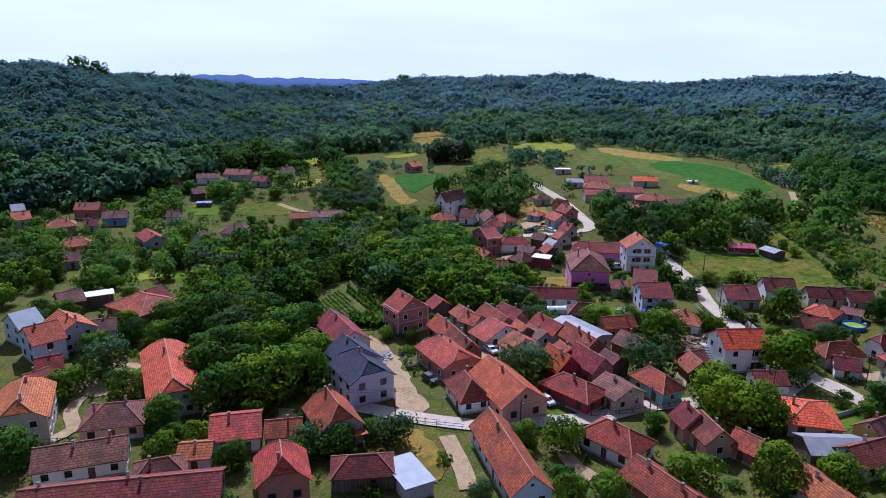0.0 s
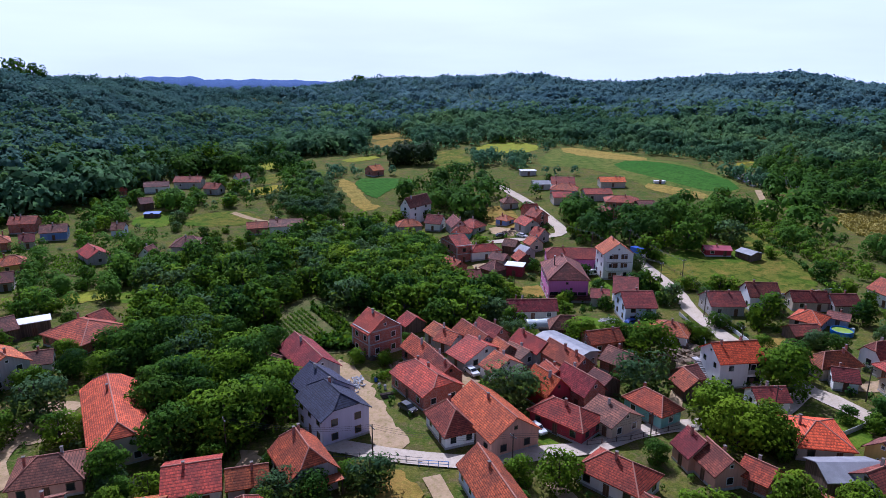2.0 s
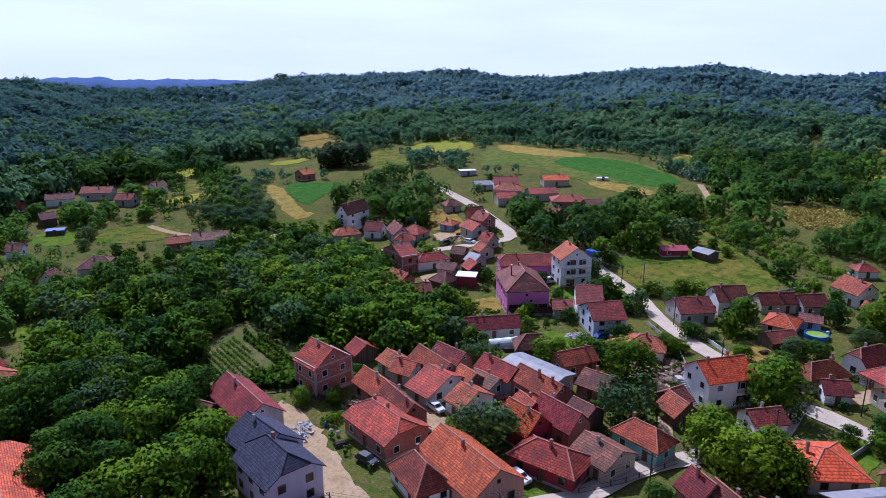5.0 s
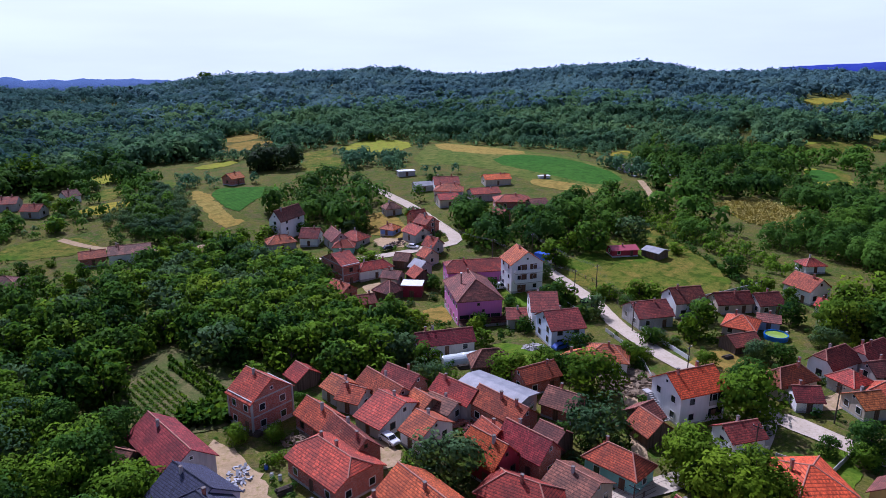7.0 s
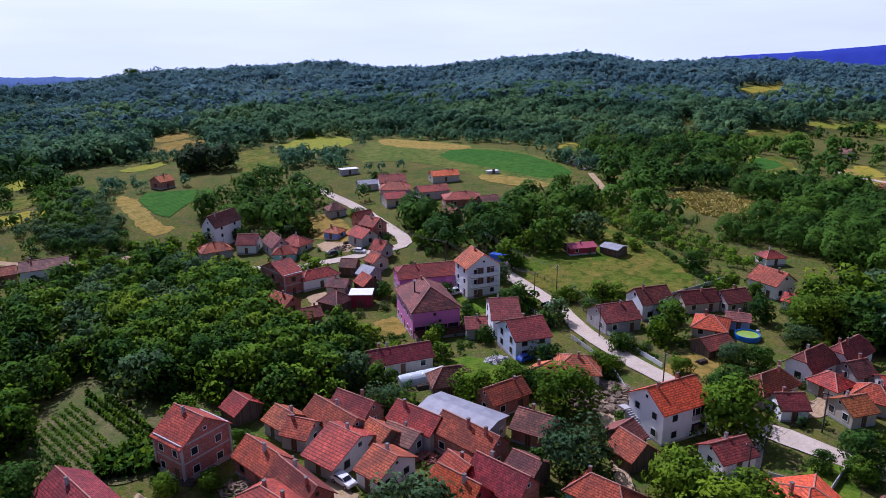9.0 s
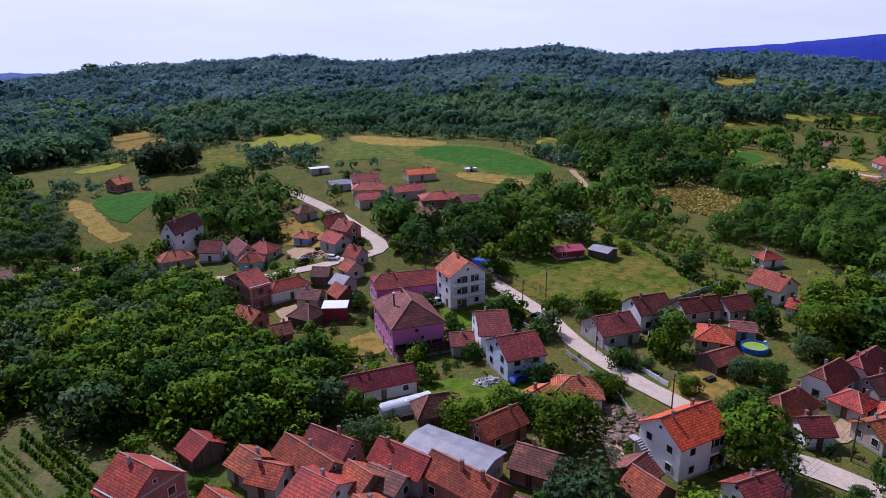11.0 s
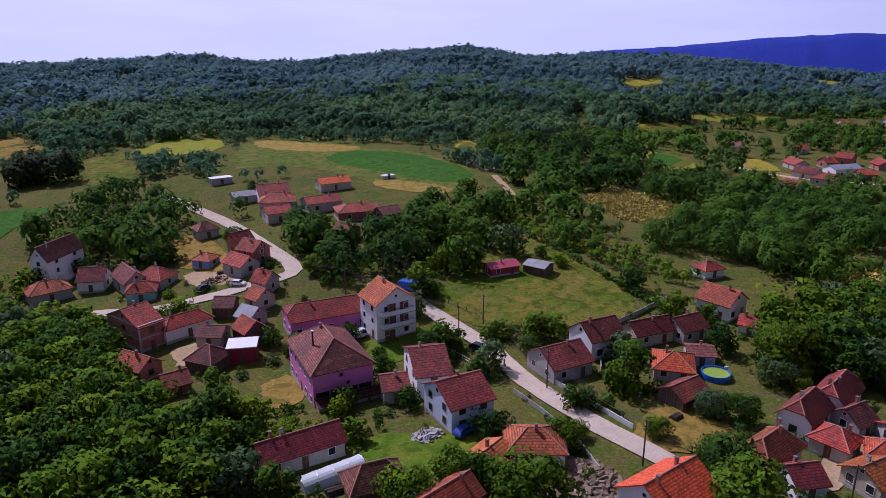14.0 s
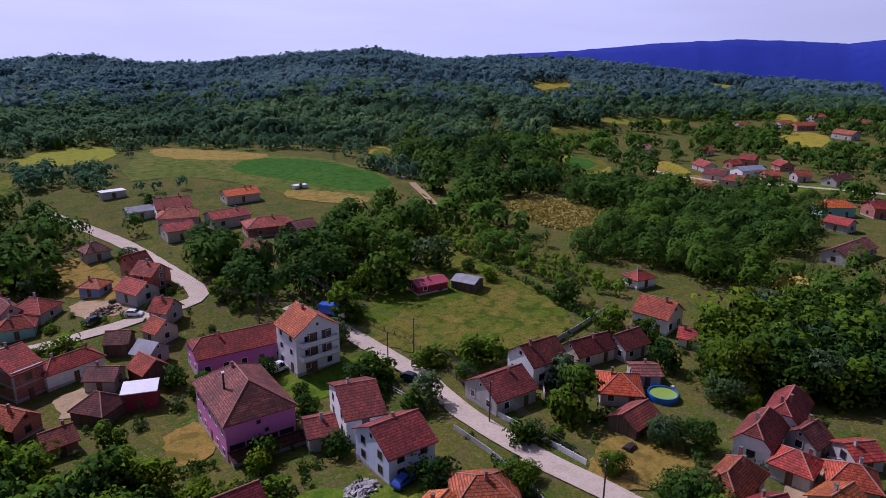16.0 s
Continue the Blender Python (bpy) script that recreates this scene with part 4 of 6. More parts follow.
field("meadow", DRY, [(-37.1, 532.8), (-12.5, 539.4), (-6.8, 518.3), (-30.4, 505.0)])
field("meadow", GRASS, [(8.5, 426.9), (33.5, 438.1), (31.6, 399.4), (11.5, 396.5)])
road("road", 4.4, [(33.4, 360.5), (42.3, 335.6), (49.2, 309.4), (51.7, 275.0), (52.6, 260.8), (50.3, 255.4), (42.9, 255.5)])
road("road", 4.2, [(66.6, 239.7), (71.2, 224.8), (73.5, 201.3), (70.9, 179.1), (71.3, 163.8), (73.4, 149.0)])
road("lane", 4.2, [(-10.0, 262.8), (2.6, 267.5), (15.2, 259.6), (25.9, 257.4), (34.1, 255.9), (43.1, 255.9)])
road("lane", 3.9, [(-25.9, 117.8), (-16.9, 115.5), (-8.1, 112.5), (0.2, 110.6), (7.3, 109.8), (20.9, 112.6), (26.2, 113.3), (38.0, 118.7), (50.7, 121.0), (64.2, 124.2), (76.2, 132.8), (82.5, 118.1)])
road("lane", 3.9, [(70.5, 165.0), (72.4, 153.8), (75.2, 140.9), (76.6, 131.3), (78.4, 127.0), (83.6, 116.2)])
road("track", 2.8, [(18.2, 103.9), (20.5, 97.5), (22.7, 94.6)])
road("track", 2.5, [(-71.2, 117.6), (-70.3, 111.9), (-66.5, 105.9), (-68.3, 102.1)])
road("track", 3, [(-0.7, 106.0), (1.7, 98.0), (3.0, 90.8)])
road("track", 3, [(161.5, 327.6), (154.4, 308.7), (148.8, 294.7)])
road("track", 2.5, [(63.0, 163.4), (45.8, 126.3)])
road("lane", 4, [(292.8, 312.6), (294.4, 281.7), (315.9, 249.7), (329.5, 215.8)])
road("track", 3, [(-81.0, 305.8), (-65.2, 294.5), (-40.7, 290.6), (-26.7, 295.7)])
# ---- houses ----
house(-58.2, 94.2, 20, 12.9, 7.2, 3.0, 4.9, "gable", WHITE, BROWN)
house(-55.0, 82.8, 14, 10.6, 7.2, 3.0, 4.8, "gable", BEIGE, DARKRED)
house(-41.5, 85.8, 12, 15.7, 7.2, 3.0, 4.8, "gable", BRICK, DARKRED)
house(-44.6, 91.2, 21, 7.2, 5.2, 2.5, 4.2, "hip", PLASTER, BROWN)
house(-36.6, 103.6, 14, 7.9, 9.1, 3.0, 5.0, "gable", WHITE, RED)
house(-28.5, 103.7, 13, 5.7, 5.2, 2.6, 4.2, "gable", PLASTER, RED)
house(-40.9, 96.4, 11, 4.8, 5.2, 2.6, 3.8, "gable", WHITE, ORANGE)
house(-25.4, 90.0, -72, 7.8, 7.3, 4.0, 7.2, "half", BRICK, RED)
house(-13.5, 92.8, 9, 9.2, 5.6, 2.8, 4.6, "hip", WOOD, DARKRED)
house(-20.5, 106.2, -62, 9.6, 7.4, 3.9, 7.4, "half", PLASTER, RED, porch=True)
house(9.3, 96.1, -74, 20.0, 6.2, 3.2, 6.0, "gable", PALEBLUE, RED)
house(3.1, 118.7, -70, 8.8, 5.8, 3.0, 5.8, "hip", WHITE, DARKRED)
house(10.4, 119.0, -65, 14.5, 9.3, 3.6, 6.8, "gable", PEACH, ORANGE)
house(23.7, 120.4, -46, 10.9, 6.8, 3.0, 5.0, "hip", CRIMSON, RED)
house(32.0, 120.2, -61, 7.0, 7.2, 3.0, 4.8, "gable", BEIGE, BROWN)
house(40.4, 123.7, -60, 8.6, 5.2, 3.2, 5.2, "hip", TEAL, RED)
house(61.9, 138.7, 6, 9.5, 7.9, 6.0, 8.6, "gable", WHITE, BRIGHT, tall=2,stair=True)
house(85.2, 141.2, 8, 9.3, 5.2, 3.2, 5.4, "hip", BEIGE, RED)
house(99.1, 145.0, 13, 8.3, 5.2, 3.6, 6.2, "half", WHITE, DARKRED)
house(109.7, 146.3, 15, 9.3, 5.2, 3.4, 5.8, "half", WHITE, DARKRED)
house(96.8, 138.4, -80, 5.3, 5.2, 2.8, 4.4, "hip", PLASTER, RED)
house(105.7, 141.1, -2, 4.5, 5.2, 2.4, 4.2, "gable", PLASTER, BROWN)
house(99.4, 132.0, -60, 5.9, 5.2, 2.8, 4.6, "hip", BEIGE, ORANGE)
house(92.5, 130.6, -4, 4.9, 5.7, 2.8, 4.4, "gable", BEIGE, ORANGE)
house(107.6, 134.7, -28, 4.5, 5.2, 2.4, 3.6, "gable", PLASTER, RED)
house(83.9, 135.4, -20, 4.5, 5.2, 2.6, 4.2, "gable", WHITE, DARKRED)
house(96.2, 169.0, -46, 6.9, 7.8, 2.6, 4.4, "hip", PLASTER, BRIGHT)
house(89.6, 160.7, 4, 6.7, 5.2, 2.3, 3.8, "gable", WOOD, DARKRED)
house(104.6, 170.2, -37, 4.7, 5.2, 2.4, 3.2, "gable", PLASTER, BROWN)
house(127.6, 184.1, -80, 7.9, 7.7, 4.0, 6.6, "gable", WHITE, ORANGE)
house(125.4, 174.3, -61, 4.5, 5.2, 2.3, 3.5, "gable", WHITE, RED)
house(145.5, 202.8, -9, 6.0, 5.2, 2.6, 4.0, "hip", WHITE, RED)
house(90.6, 183.8, -4, 7.9, 7.4, 4.4, 7.0, "gable", WHITE, DARKRED)
house(103.0, 182.2, -7, 9.1, 5.2, 3.0, 5.0, "gable", BEIGE, DARKRED)
house(111.0, 179.5, -3, 6.6, 6.0, 3.0, 5.0, "gable", PLASTER, DARKRED)
house(78.9, 180.8, -2, 8.7, 8.6, 3.2, 5.6, "gable", PLASTER, DARKRED)
house(57.4, 160.0, -31, 8.2, 7.2, 3.0, 4.8, "hip", WHITE, RED)
house(50.3, 160.5, 22, 4.5, 5.2, 2.6, 3.8, "gable", BEIGE, ORANGE)
house(39.3, 154.3, 14, 7.8, 5.2, 3.2, 5.0, "gable", BRICK, RED)
house(40.6, 200.3, -93, 16.2, 11.0, 7.2, 10.8, "hip", PINK, BROWN, tall=2,loggia=True)
house(50.8, 225.4, -5, 20.8, 8.7, 4.2, 6.4, "half", PINK, RED)
house(59.9, 216.1, -88, 8.1, 9.3, 8.4, 11.6, "gable", WHITE, ORANGE, tall=3,balcony=True)
house(55.5, 190.0, -16, 6.2, 12.5, 5.0, 7.6, "gable", WHITE, DARKRED, tall=2)
house(54.0, 176.2, -1, 7.8, 9.5, 4.8, 7.4, "gable", PALEBLUE, DARKRED, tall=2)
house(48.3, 189.1, -15, 4.5, 6.3, 3.0, 4.4, "gable", PLASTER, DARKRED)
house(27.1, 177.1, 1, 12.4, 5.2, 3.0, 4.9, "gable", PLASTER, DARKRED)
house(33.3, 163.6, -7, 7.8, 5.2, 2.8, 5.0, "hip", WOOD, BROWN)
house(11.8, 242.2, 23, 5.6, 12.5, 6.0, 8.6, "gable", BRICK, RED, tall=2,bands=True)
house(21.4, 240.2, 15, 10.7, 5.2, 3.4, 5.0, "hip", WHITE, RED)
house(25.9, 232.1, -35, 5.4, 5.2, 2.6, 4.0, "gable", PLASTER, BROWN)
house(10.0, 224.2, -57, 7.1, 5.2, 3.0, 4.8, "gable", BRICK, RED)
house(15.0, 213.2, 7, 4.5, 5.2, 2.5, 4.0, "gable", BRICK, DARKRED)
house(22.7, 220.6, -52, 6.1, 6.2, 2.8, 5.0, "hip", WOOD, BROWN)
house(33.1, 229.2, -75, 5.3, 5.2, 3.0, 5.0, "gable", WOOD, RED)
house(35.0, 235.5, -59, 4.5, 5.2, 3.0, 4.8, "gable", PLASTER, GREY)
house(39.2, 243.2, -71, 4.5, 5.2, 3.0, 5.0, "gable", BEIGE, RED)
house(42.6, 250.7, -55, 4.5, 5.2, 3.2, 5.4, "gable", PLASTER, RED)
house(31.5, 244.6, -29, 4.5, 5.2, 2.8, 4.4, "gable", WOOD, BROWN)
house(-1.8, 297.5, 50, 14.0, 5.2, 8.0, 11.4, "gable", WHITE, BROWN, tall=3)
house(6.1, 286.3, -21, 6.5, 7.2, 3.4, 6.0, "gable", WHITE, DARKRED)
house(14.4, 279.5, -78, 10.3, 6.2, 3.4, 6.0, "gable", PLASTER, BROWN)
house(15.9, 269.2, -14, 6.8, 5.2, 3.0, 4.8, "hip", TEAL, RED)
house(20.4, 276.7, -46, 8.1, 7.2, 3.0, 5.2, "hip", PLASTER, RED)
house(-5.0, 285.7, 12, 9.6, 7.2, 3.0, 5.0, "hip", PLASTER, RED)
house(34.0, 280.1, -45, 5.3, 5.2, 2.6, 4.0, "hip", BLUE, ORANGE)
house(40.7, 267.0, -67, 7.7, 6.2, 3.0, 5.0, "gable", PLASTER, RED)
house(45.2, 271.2, -59, 6.3, 6.2, 4.4, 6.6, "gable", BRICK, RED, tall=2)
house(44.5, 282.8, 16, 5.5, 5.7, 4.2, 6.4, "gable", BRICK, RED)
house(39.4, 307.4, 8, 6.4, 6.2, 3.0, 5.0, "hip", PLASTER, BROWN)
house(67.7, 329.9, -8, 10.6, 10.2, 4.4, 6.8, "gable", WHITE, RED)
house(66.2, 318.8, -19, 11.6, 9.2, 4.2, 6.4, "hip", PLASTER, RED)
house(62.7, 308.1, -1, 8.1, 8.2, 3.4, 5.0, "gable", BEIGE, RED)
house(79.2, 311.3, 1, 12.0, 8.2, 3.4, 5.0, "gable", PLASTER, RED)
house(92.8, 335.5, -2, 11.8, 7.2, 3.0, 4.6, "gable", BEIGE, BRIGHT)
house(85.6, 294.2, -11, 14.0, 9.2, 3.2, 5.0, "hip", BRICK, RED)
house(92.9, 286.5, 3, 6.8, 7.2, 3.0, 4.6, "gable", WOOD, BROWN)
house(73.0, 272.4, -62, 5.5, 6.2, 3.0, 4.8, "gable", BRICK, RED)
house(58.9, 336.2, 3, 8.5, 5.2, 2.8, 4.0, "gable", PLASTER, GREY)
house(99.0, 230.2, -6, 8.3, 5.2, 2.4, 3.2, "gable", CRIMSON, REDMETAL)
house(108.2, 225.9, -66, 5.9, 5.2, 2.4, 3.1, "gable", WOOD, GREY)
house(-11.5, 155.5, -54, 6.7, 8.4, 6.2, 9.2, "gable", BRICK, RED, tall=2,bands=True)
house(-3.7, 167.5, -63, 4.5, 5.2, 2.5, 4.2, "gable", WOOD, RED)
house(2.7, 159.8, -61, 4.5, 5.2, 2.8, 4.3, "gable", PLASTER, RED)
house(4.9, 155.4, -41, 4.5, 5.2, 2.8, 4.4, "gable", PLASTER, RED)
house(10.5, 155.9, -64, 10.7, 5.2, 3.2, 5.2, "gable", PLASTER, RED)
house(14.4, 158.5, -55, 7.6, 5.2, 3.2, 5.2, "gable", BRICK, DARKRED)
house(10.5, 148.7, -57, 6.2, 11.5, 2.5, 5.0, "gable", PLASTER, RED)
house(16.1, 149.0, -65, 4.7, 5.2, 2.8, 4.6, "gable", WOOD, RED)
house(19.6, 148.2, -54, 5.9, 5.2, 2.6, 3.7, "gable", PLASTER, BROWN)
house(14.8, 140.9, -60, 4.5, 7.5, 3.0, 5.0, "gable", WHITE, RED)
house(-1.7, 148.4, -61, 7.8, 5.2, 3.2, 5.3, "gable", BRICK, RED)
house(2.1, 139.7, -66, 9.3, 5.2, 3.2, 5.5, "gable", BRICK, DARKRED)
house(-0.9, 134.1, -59, 12.0, 8.7, 3.4, 5.7, "half", BRICK, RED)
house(22.8, 150.2, -58, 8.7, 5.2, 3.5, 5.4, "gable", PLASTER, RED)
house(28.5, 142.2, -63, 10.9, 5.2, 3.8, 5.9, "gable", BRICK, RED)
house(29.9, 149.5, -56, 13.1, 6.2, 3.6, 4.2, "gable", PLASTER, GREY)
house(40.3, 143.5, -51, 5.7, 6.1, 2.8, 4.7, "gable", BRICK, BROWN)
house(33.8, 133.4, -60, 4.5, 5.2, 2.8, 4.4, "gable", WOOD, BROWN)
house(23.9, 134.9, -72, 4.5, 6.2, 3.4, 5.4, "gable", PLASTER, ORANGE)
house(22.0, 130.0, -61, 7.0, 5.8, 3.6, 6.4, "gable", CRIMSON, BRIGHT)
house(28.3, 129.9, -61, 8.5, 5.2, 4.0, 6.5, "gable", BRICK, DARKRED)
house(50.9, 132.5, -79, 5.0, 5.2, 2.5, 4.5, "gable", WOOD, RED)
house(63.6, 126.9, 1, 6.1, 5.2, 2.8, 4.4, "gable", WHITE, DARKRED)
house(65.0, 113.2, -12, 8.7, 10.2, 2.8, 4.8, "hip", BEIGE, BRIGHT)
house(73.3, 106.5, 28, 4.5, 5.2, 3.5, 5.5, "gable", YELLOW, BROWN)
house(63.7, 102.3, -1, 9.5, 6.2, 2.8, 4.0, "gable", WOOD, GREY)
house(67.5, 99.6, 22, 8.0, 6.2, 3.0, 5.0, "gable", PLASTER, DARKRED)
house(55.7, 89.6, -74, 8.8, 6.2, 2.8, 4.6, "gable", BEIGE, ORANGE)
house(49.9, 102.3, -51, 4.5, 5.2, 2.6, 4.3, "gable", BRICK, RED)
house(42.2, 108.5, -78, 4.5, 5.2, 3.2, 5.6, "gable", PEACH, DARKRED)
house(44.2, 104.4, -79, 6.3, 5.2, 3.2, 5.4, "gable", PEACH, DARKRED)
house(27.9, 102.7, -46, 10.2, 7.0, 3.0, 5.3, "hip", WHITE, RED)
house(32.0, 89.2, -59, 11.3, 6.7, 2.8, 4.9, "gable", BRICK, RED)
house(51.8, 136.4, 21, 4.5, 5.2, 2.5, 4.2, "gable", WOOD, BROWN)
house(-20.2, 128.6, -54, 8.9, 8.2, 5.2, 8.0, "gable", LILAC, SLATE, tall=2)
house(-17.6, 121.6, -58, 10.3, 8.8, 5.4, 8.2, "half", LILAC, SLATE, tall=2)
house(-25.1, 144.2, -60, 14.8, 7.4, 4.0, 6.6, "gable", PLASTER, DARKRED)
house(-32.3, 144.4, -33, 4.5, 5.6, 2.6, 4.4, "gable", WOOD, BROWN)
house(-55.4, 121.6, -63, 23.8, 9.0, 4.0, 7.0, "half", BEIGE, ORANGE)
house(-74.3, 105.4, -65, 13.1, 8.4, 5.4, 8.2, "half", BEIGE, ORANGE, tall=2)
house(-58.8, 106.3, 16, 9.8, 8.1, 3.0, 5.2, "hip", PEACH, BROWN)
house(-82.1, 126.2, 31, 4.5, 5.2, 3.0, 4.8, "gable", BRICK, RED)
house(-80.7, 119.5, 54, 4.5, 5.2, 3.0, 4.6, "gable", PLASTER, RED)
house(-99.0, 145.2, 56, 5.3, 8.2, 5.0, 7.6, "gable", PALEBLUE, SILVER, tall=2)
house(-89.1, 136.0, 48, 6.3, 9.2, 5.4, 8.0, "gable", PALEBLUE, ORANGE, tall=2)
house(-87.2, 143.1, -41, 9.9, 8.2, 5.0, 7.4, "gable", PLASTER, ORANGE, tall=2)
house(-100.6, 167.0, 42, 5.8, 7.2, 3.4, 5.4, "gable", WOOD, BROWN)
house(-79.8, 164.8, -29, 13.6, 12.5, 3.0, 5.6, "hip", BRICK, RED)
house(-80.0, 171.2, 64, 4.5, 6.2, 3.0, 5.2, "gable", WOOD, RED)
house(-82.2, 148.2, 20, 5.7, 6.2, 3.0, 4.6, "gable", WHITE, BROWN)
house(-170.5, 258.3, 41, 6.1, 8.2, 3.4, 5.6, "gable", PLASTER, ORANGE)
house(-180.4, 272.4, 38, 4.5, 6.2, 3.0, 5.0, "gable", PLASTER, GREY)
house(-152.7, 276.2, 12, 9.2, 8.2, 4.0, 6.0, "gable", BRICK, RED)
house(-150.3, 251.2, 32, 9.5, 8.2, 3.4, 5.6, "hip", BRICK, RED)
house(-141.1, 255.3, 28, 4.5, 6.2, 3.0, 5.0, "gable", PLASTER, DARKRED)
house(-137.3, 267.3, 18, 8.8, 7.2, 3.4, 5.4, "gable", BLUE, BROWN)
house(-131.5, 228.2, 35, 7.8, 7.2, 3.0, 5.0, "hip", YELLOW, RED)
house(-124.7, 208.8, 23, 7.5, 7.2, 3.0, 5.0, "gable", PLASTER, BROWN)
house(-110.7, 239.4, -50, 11.5, 7.2, 3.0, 5.0, "gable", PLASTER, RED)
house(-83.1, 252.6, 5, 11.0, 9.2, 3.4, 5.8, "hip", PLASTER, BROWN)
house(-125.9, 343.1, 15, 10.9, 6.2, 3.4, 5.0, "gable", WHITE, BROWN)
house(-113.6, 353.5, -1, 12.9, 8.2, 3.4, 5.4, "gable", PLASTER, RED)
house(-97.6, 338.7, -18, 7.6, 6.2, 3.0, 5.0, "gable", PLASTER, RED)
house(-120.5, 312.5, 35, 5.1, 6.2, 3.0, 4.8, "gable", WOOD, BROWN)
house(-139.9, 333.4, 55, 4.5, 5.2, 3.0, 5.0, "gable", BRICK, RED)
house(-91.6, 237.3, 76, 4.5, 5.2, 3.4, 6.0, "gable", WHITE, BROWN)
house(-115.9, 273.2, 5, 4.5, 6.2, 3.0, 5.0, "gable", PALEBLUE, BROWN)
house(-89.4, 358.7, 41, 6.0, 6.2, 3.4, 5.4, "gable", WHITE, BROWN)
house(-23.3, 375.2, 39, 7.0, 7.2, 3.4, 5.4, "gable", BRICK, BRIGHT)
house(-53.8, 281.7, 7, 12.6, 8.2, 3.8, 5.6, "gable", WHITE, BROWN)
house(-65.0, 279.9, 14, 7.6, 6.2, 3.0, 4.6, "gable", BRICK, RED)
house(319.8, 296.3, -117, 11.3, 7.2, 3.0, 5.0, "gable", PLASTER, RED)
house(338.2, 291.9, -20, 6.0, 7.2, 3.0, 5.0, "gable", BRICK, RED)
house(354.3, 292.3, -77, 7.8, 8.2, 4.0, 6.0, "gable", BRICK, RED)
house(300.9, 278.1, -80, 9.8, 7.2, 3.0, 5.0, "gable", PLASTER, DARKRED)
house(322.1, 274.4, -17, 14.2, 8.2, 4.0, 5.4, "gable", WHITE, SILVER)
house(322.5, 263.5, -35, 7.2, 7.2, 3.0, 4.6, "gable", BRICK, RED)
house(356.2, 274.8, -127, 9.7, 7.2, 3.0, 5.0, "gable", BRICK, RED)
house(332.6, 254.0, -35, 6.7, 7.2, 3.0, 5.0, "gable", PLASTER, RED)
house(265.4, 260.2, -99, 8.7, 7.2, 3.0, 5.0, "gable", PLASTER, RED)
house(269.5, 211.0, -36, 12.4, 7.2, 4.0, 6.0, "hip", TEAL, BRIGHT)
house(280.4, 201.1, -36, 5.5, 8.2, 4.0, 6.0, "gable", BRICK, RED)
house(247.2, 198.8, -91, 7.8, 6.2, 3.0, 4.6, "gable", PLASTER, RED)
house(214.1, 181.8, -1, 18.5, 7.2, 3.0, 5.0, "gable", PLASTER, BROWN)
house(336.1, 239.1, -6, 13.1, 7.2, 3.0, 5.0, "gable", PLASTER, BROWN)
house(526.9, 347.6, -34, 16.1, 9.2, 4.0, 6.0, "gable", BRICK, RED)
house(594.9, 371.5, -15, 13.3, 8.2, 4.0, 6.0, "gable", PLASTER, RED)
house(500.9, 307.2, -106, 15.2, 8.2, 4.0, 6.0, "gable", PLASTER, RED)
house(574.9, 326.0, -99, 11.9, 8.2, 4.0, 6.0, "gable", BRICK, RED)
house(524.1, 361.6, -18, 12.4, 8.2, 4.0, 6.0, "gable", PLASTER, ORANGE)
house(339.1, 347.7, -82, 8.5, 7.2, 3.0, 5.0, "gable", PLASTER, BROWN)
house(498.7, 380.5, -34, 6.8, 8.2, 3.0, 5.0, "gable", PLASTER, RED)
house(366.4, 326.8, 3, 11.0, 7.2, 3.0, 5.0, "gable", BEIGE, RED)
house(293.3, 262.8, -78, 12.4, 8.2, 3.2, 5.2, "hip", PLASTER, RED)
house(487.7, 372.2, -2, 12.9, 7.2, 3.0, 5.0, "gable", BEIGE, ORANGE)
# ---- vehicles ----
PAINT_WHITE = plain("white_car_paint", (0.75, 0.76, 0.78), 0.25, 1.0, 0.05)
PAINT_BLUE = plain("blue_car_paint", (0.05, 0.10, 0.42), 0.25, 1.0, 0.1)
PAINT_DARK = plain("dark_car_paint", (0.03, 0.035, 0.05), 0.25, 1.0, 0.1)
RUBBER = plain("tyre_rubber", (0.02, 0.02, 0.022), 0.8, 5.0, 0.2)
STEEL = plain("wheel_steel", (0.45, 0.46, 0.48), 0.35, 5.0, 0.1, 0.8)
TARP_BLUE = plain("blue_tarpaulin", (0.03, 0.12, 0.55), 0.45, 1.0, 0.25)
PLASTIC_BLUE = plain("blue_pool_wall", (0.02, 0.16, 0.60), 0.35, 1.0, 0.15)
POOL_WATER = plain("green_pool_water", (0.30, 0.45, 0.06), 0.08, 0.6, 0.2)
FOIL = plain("pale_greenhouse_foil", (0.62, 0.68, 0.66), 0.35, 1.0, 0.2)
STONE = plain("grave_stone", (0.42, 0.42, 0.44), 0.6, 2.0, 0.4)
STRAW = plain("dry_brushwood", (0.26, 0.19, 0.12), 0.95, 2.0, 0.5)
RUST = plain("rusty_red_sheet", (0.55, 0.05, 0.05), 0.6, 2.0, 0.3)


def extruded(bm, prof, y0, y1):
    """A closed side outline in x and z, drawn out across y."""
    a = [bm.verts.new((x, y0, z)) for x, z in prof]
    b = [bm.verts.new((x, y1, z)) for x, z in prof]
    bm.faces.new(a)
    bm.faces.new(b[::-1])
    for i in range(len(prof)):
        j = (i + 1) % len(prof)
        bm.faces.new((a[j], a[i], b[i], b[j]))
    return bm


